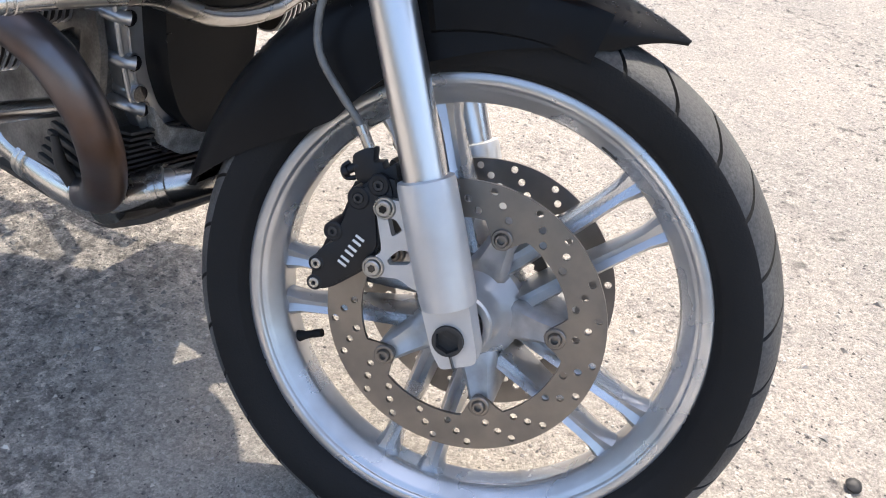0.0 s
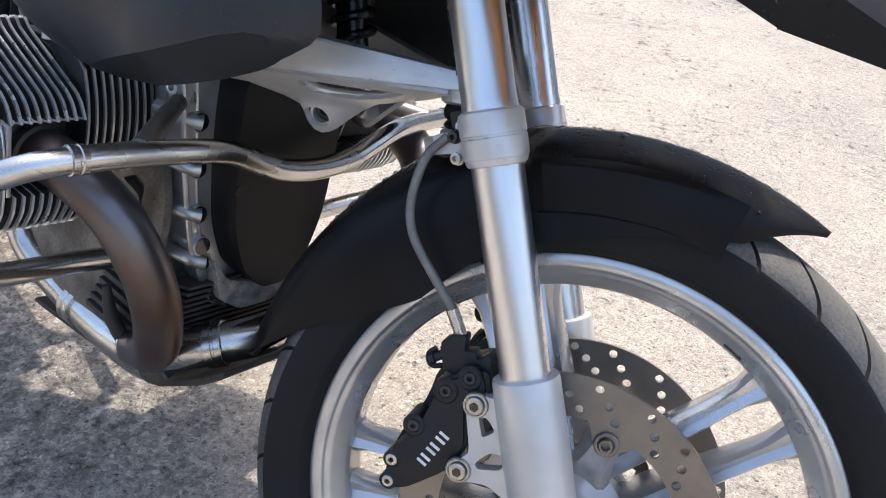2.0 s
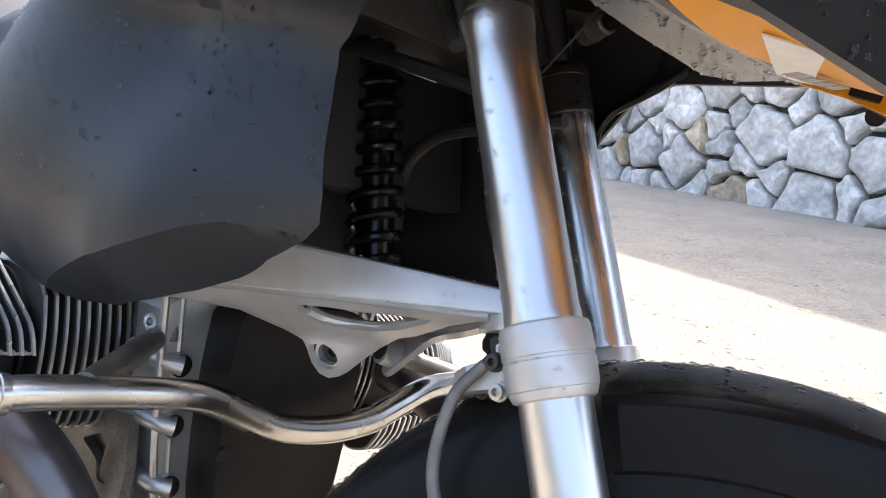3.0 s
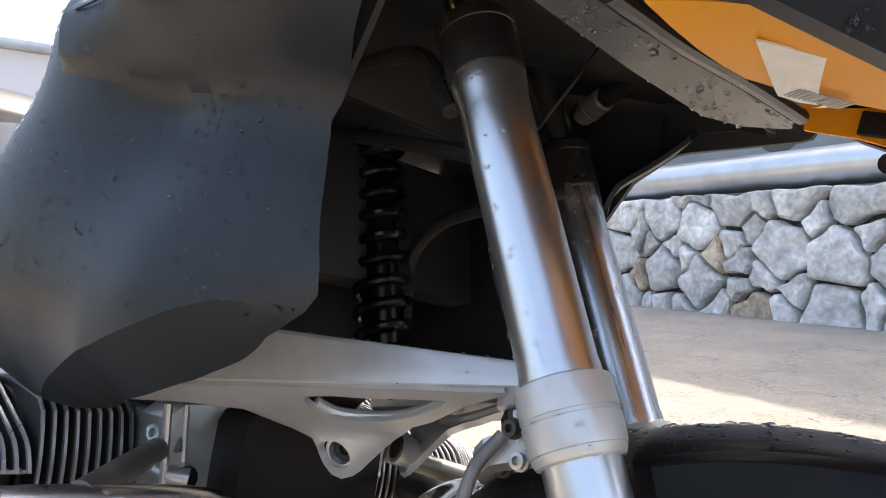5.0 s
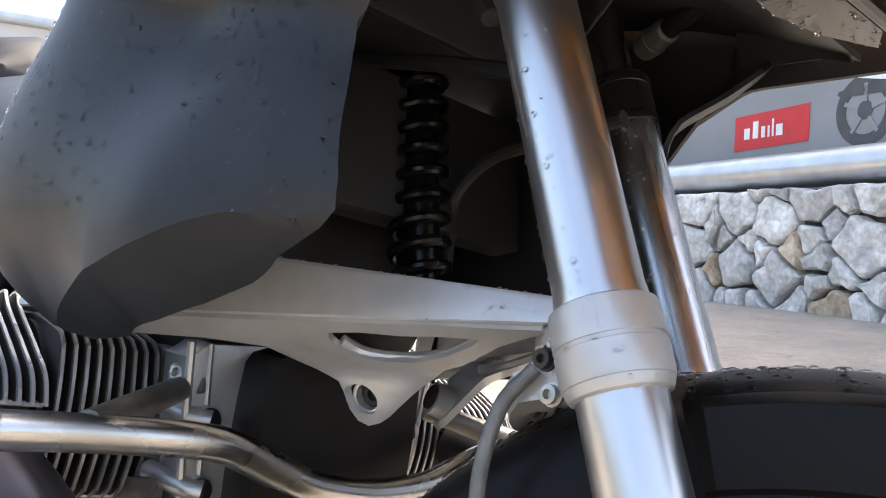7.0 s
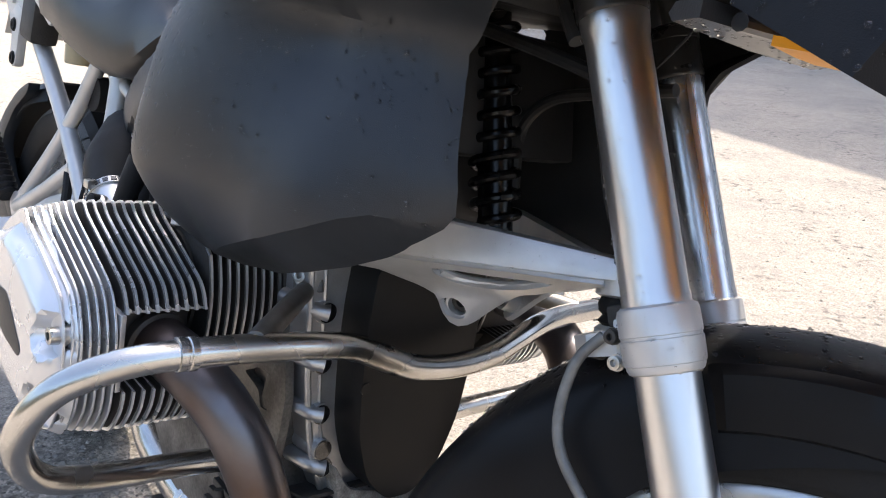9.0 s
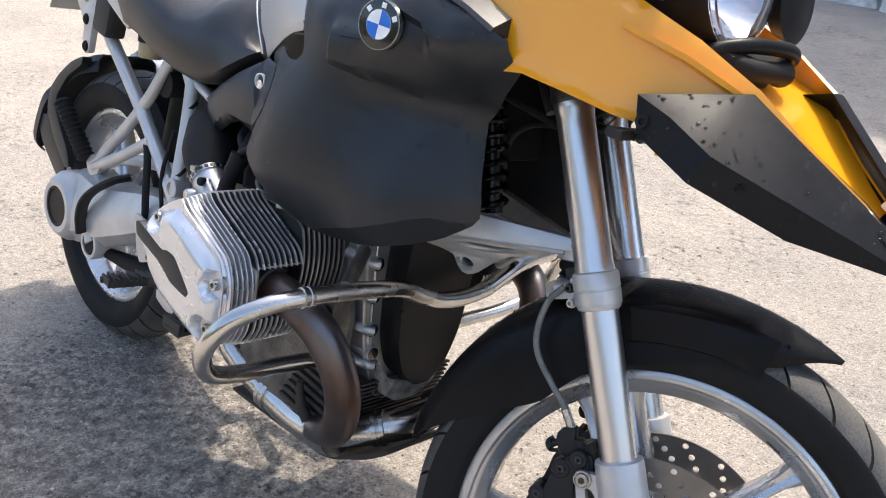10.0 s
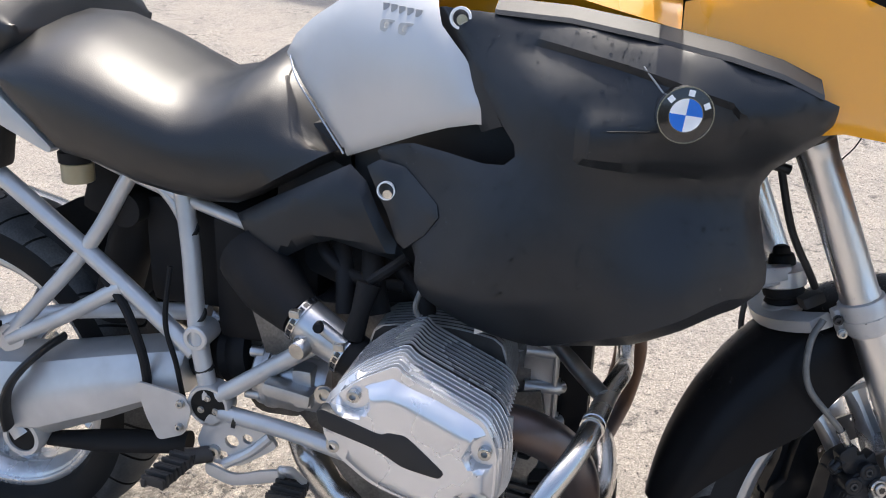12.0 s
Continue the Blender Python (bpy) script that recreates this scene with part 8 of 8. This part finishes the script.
def tail():
    for s in (-1, 1):
        off = 0.0 if s < 0 else 0.15
        bm = bmesh.new()
        arm = [(-0.16, 0.965), (-0.118, 0.942), (-0.024, 0.895), (0.03, 0.843), (0.084, 0.781), (0.142, 0.8), (0.147, 0.815), (0.093, 0.851), (0.044, 0.895), (0.023, 0.917), (-0.041, 0.9485), (-0.13, 0.995)]
        prism(bm, rounded(arm, 3, 0.25), 0.105, 0.125, SIDE, (), 0.004)
        prism(bm, rounded([(-0.02, 0.912), (0.035, 0.868), (0.1, 0.806), (0.112, 0.815), (0.05, 0.876), (-0.01, 0.922)], 2, 0.3), 0.122, 0.131, SIDE, (), 0.003)
        flip = Matrix.Translation((0, off, 0)) @ Matrix.Diagonal((1, -s, 1, 1))
        bmesh.ops.transform(bm, matrix=flip, verts=bm.verts[:])
        c = part("luggage_rail", bm, SILVER, bike, "silver cast rear carrier arm")
        bm = bmesh.new()
        prism(bm, rounded([(0.08, 0.79), (0.098, 0.769), (0.096, 0.718), (0.108, 0.708), (0.123, 0.714), (0.133, 0.77), (0.142, 0.8), (0.12, 0.812)], 3, 0.25), 0.112, 0.126, SIDE, (), 0.003)
        bmesh.ops.transform(bm, matrix=flip, verts=bm.verts[:])
        h = part("hook_plate", bm, SILVER, c)
        for x, z in ((0.107, 0.776), (0.11, 0.723)):
            bolt("hook_bolt", (x, s * 0.126 + off, z), (0, s, 0), h, 0.009, RUBBER, 0.003)
        bm = bmesh.new()
        prism(bm, rounded([(-0.05, 1.0), (0.02, 0.966), (0.042, 0.935), (0.054, 0.914), (0.089, 0.8895), (0.141, 0.867), (0.187, 0.829), (0.279, 0.784), (0.285, 0.792), (0.2495, 0.826), (0.203, 0.869), (0.2, 0.898), (0.167, 0.925), (0.133, 0.932), (0.107, 0.952), (0.08, 0.985), (0.0, 1.03)], 2, 0.2), 0.1, 0.13, SIDE, (), 0.004)
        bmesh.ops.transform(bm, matrix=flip, verts=bm.verts[:])
        t = part("tail_panel", bm, PANEL, bike, "silver painted tail side panel with dark inserts")
        bm = bmesh.new()
        prism(bm, rounded([(0.1, 0.93), (0.145, 0.925), (0.15, 0.885), (0.135, 0.878)], 2, 0.2), 0.126, 0.138, SIDE, (), 0.003)
        prism(bm, rounded([(0.135, 0.876), (0.15, 0.882), (0.198, 0.866), (0.19, 0.855), (0.165, 0.858)], 2, 0.2), 0.126, 0.137, SIDE, (), 0.003)
        bmesh.ops.transform(bm, matrix=flip, verts=bm.verts[:])
        part("handhold", bm, RUBBER, t)
        for k in range(6):
            bm = bmesh.new()
            box(bm, (0.008, 0.002, 0.009), pose(0.07 + 0.0125 * k, s * 0.1305 + off, 0.912 - 0.008 * k, 0, 35, 0), 0.0005)
            part("grey_bar", bm, GREYMARK, t)
        bm = bmesh.new()
        box(bm, (0.06, 0.045, 0.075), pose(0.166, s * 0.105 + off, 0.793, 0, 12, 0), 0.01)
        part("buffer", bm, DULL_DARK, c, "dark cast frame clamp")
    bm = bmesh.new()  # number plate carrier and plate
    box(bm, (0.1, 0.1, 0.05), pose(-0.24, 0, 0.93, 0, 20, 0), 0.015)
    rows = [[Vector((x, y * 0.03, z)) for y in (-1, 1)] + [Vector((x + 0.02, y * 0.03, z + 0.02)) for y in (1, -1)] for x, z in ((-0.2, 0.9), (-0.24, 0.86), (-0.25, 0.8))]
    loft(bm, rows)
    bmesh.ops.translate(bm, vec=(0, 0.09, 0), verts=bm.verts[:])
    c = part("plate_carrier", bm, RUBBER, bike, "black number plate carrier")
    bm = bmesh.new()
    box(bm, (0.004, 0.2, 0.16), pose(-0.29, 0.09, 0.82, 0, 24, 0), 0.0015)
    part("number_plate", bm, PLATE, c, "plain pale number plate")
    for s in (-1, 1):
        bm = bmesh.new()
        tube(bm, [(-0.17, 0.09 + s * 0.05, 0.91), (-0.2, 0.09 + s * 0.09, 0.904), (-0.215, 0.09 + s * 0.11, 0.9), (-0.26, 0.09 + s * 0.16, 0.891), (-0.295, 0.09 + s * 0.19, 0.885)], [0.007, 0.007, 0.013, 0.014, 0.008], 12)
        part("rear_indicator", bm, RUBBER, c)
    bm = bmesh.new()
    box(bm, (0.05, 0.1, 0.045), pose(-0.29, 0.09, 0.985, 0, 15, 0), 0.012)
    part("tail_lamp", bm, RED, bike, "red tail lamp")


tail()


def small_cables():
    for pts, r, mat, nm in (
        ([(0.98, -0.06, 0.874), (1.0537, -0.06, 0.8635), (1.1366, -0.06, 0.8498), (1.2118, -0.06, 0.8349), (1.25, -0.06, 0.825)], 0.0062, CABLE, "brake_hose"),
        ([(1.083, 0.04, 0.715), (1.08, 0.04, 0.7353), (1.0788, 0.04, 0.7693), (1.0891, 0.04, 0.7891), (1.1104, 0.04, 0.8049), (1.1413, 0.04, 0.8136), (1.24, 0.04, 0.83)], 0.006, CABLE, "cable"),
        ([(1.303, -0.05, 0.676), (1.292, -0.058, 0.697), (1.274, -0.06, 0.728), (1.2605, -0.06, 0.757), (1.2465, -0.06, 0.802), (1.235, -0.06, 0.85), (1.23, -0.06, 0.92)], 0.0048, CABLE, "brake_line"),
        ([(1.24, -0.1, 0.85), (1.19, -0.09, 0.9), (1.12, -0.1, 0.89), (1.08, -0.1, 0.87)], 0.0065, CABLE, "cable"),
        ([(1.325, -0.06, 0.9), (1.318, -0.075, 0.87), (1.3, -0.078, 0.845), (1.288, -0.075, 0.835)], 0.0009, DARK, "wire"),
    ):
        bm = bmesh.new()
        tube(bm, pts, r, 10)
        part(nm, bm, mat, bike)


small_cables()


def water_drops(ob, count, r0, r1, keep, label, seed, base=Matrix()):
    """Small flattened drops of water sitting on a part, where keep(place, normal) allows; place in the bike's frame."""
    rng = random.Random(seed)
    me = ob.data
    own = base @ ob.matrix_basis
    turn = own.to_3x3()
    polys, weights = [], []
    for p in me.polygons:
        if keep(own @ p.center, turn @ p.normal):
            polys.append(p)
            weights.append(p.area)
    if not polys:
        return
    v, f = [], []
    for p in rng.choices(polys, weights, k=count):
        ids = list(p.vertices)
        k = rng.randrange(1, len(ids) - 1)
        a, b, c = (me.vertices[i].co for i in (ids[0], ids[k], ids[k + 1]))
        u, w = rng.random(), rng.random()
        if u + w > 1:
            u, w = 1 - u, 1 - w
        at = own @ (a + u * (b - a) + w * (c - a))
        nrm = (turn @ p.normal).normalized()
        r = r0 + (r1 - r0) * rng.random() ** 2.5
        e1 = nrm.orthogonal().normalized()
        e2 = nrm.cross(e1)
        q = rng.uniform(0.85, 1.25)
        n = len(v)
        for h, s in ((-0.15, 0.96), (0.34, 0.97), (0.64, 0.66)):
            v += [at + r * (s * q * math.cos(t) * e1 + s * math.sin(t) * e2 + h * nrm) for t in (math.pi / 4 * j for j in range(8))]
        v.append(at + r * 0.78 * nrm)
        for lv in (0, 8):
            f += [(n + lv + j, n + lv + (j + 1) % 8, n + lv + 8 + (j + 1) % 8, n + lv + 8 + j) for j in range(8)]
        f += [(n + 16 + j, n + 16 + (j + 1) % 8, n + 24) for j in range(8)]
        f.append(tuple(n + j for j in reversed(range(8))))
    dm = bpy.data.meshes.new("water_drops")
    dm.from_pydata([tuple(q) for q in v], [], f)
    for p in dm.polygons:
        p.use_smooth = True
    dm.materials.append(WATER)
    o = new("water_drops", dm)
    o.matrix_basis = bike.matrix_basis
    tagged(o, label, "water drops", kind="stuff")


for ob in list(bike.children):
    kind = ob.name.split(".")[0]
    if kind == "front_fender":
        water_drops(ob, 1000, 0.0006, 0.0027, lambda p, n: n.z > 0.55 and p.x < 1.66, "clear water drops beaded on the black front fender", 1)
    elif kind == "side_cowl" and ob.data.vertices[0].co.y < 0:
        water_drops(ob, 1300, 0.0007, 0.0019, lambda p, n: n.y < -0.3 and p.z > 0.7 and (p.x < 1.09 or noise.noise(p * 9) > 0.15), "clear water drops on the matt black side cowl", 2)
    elif kind == "winglet" and ob.data.vertices[0].co.y < 0:
        water_drops(ob, 200, 0.0009, 0.0026, lambda p, n: n.y < -0.2, "clear water drops on the black beak panel", 3)
    elif kind == "wishbone":
        water_drops(ob, 260, 0.0006, 0.0018, lambda p, n: n.y < 0 or n.z > 0.5, "clear water drops on the silver wishbone", 4)
    elif kind == "flange":
        water_drops(ob, 130, 0.0007, 0.0024, lambda p, n: n.z < -0.5, "hanging water drops under the black flange", 5)
    elif kind == "fork_leg":
        for tube_part in ob.children:
            if tube_part.name.split(".")[0] in ("upper_tube", "fork_collar", "dust_cap"):
                water_drops(tube_part, 170, 0.0005, 0.0019, lambda p, n: n.y < 0.3, "clear water drops on the fork tube", 6, ob.matrix_basis)
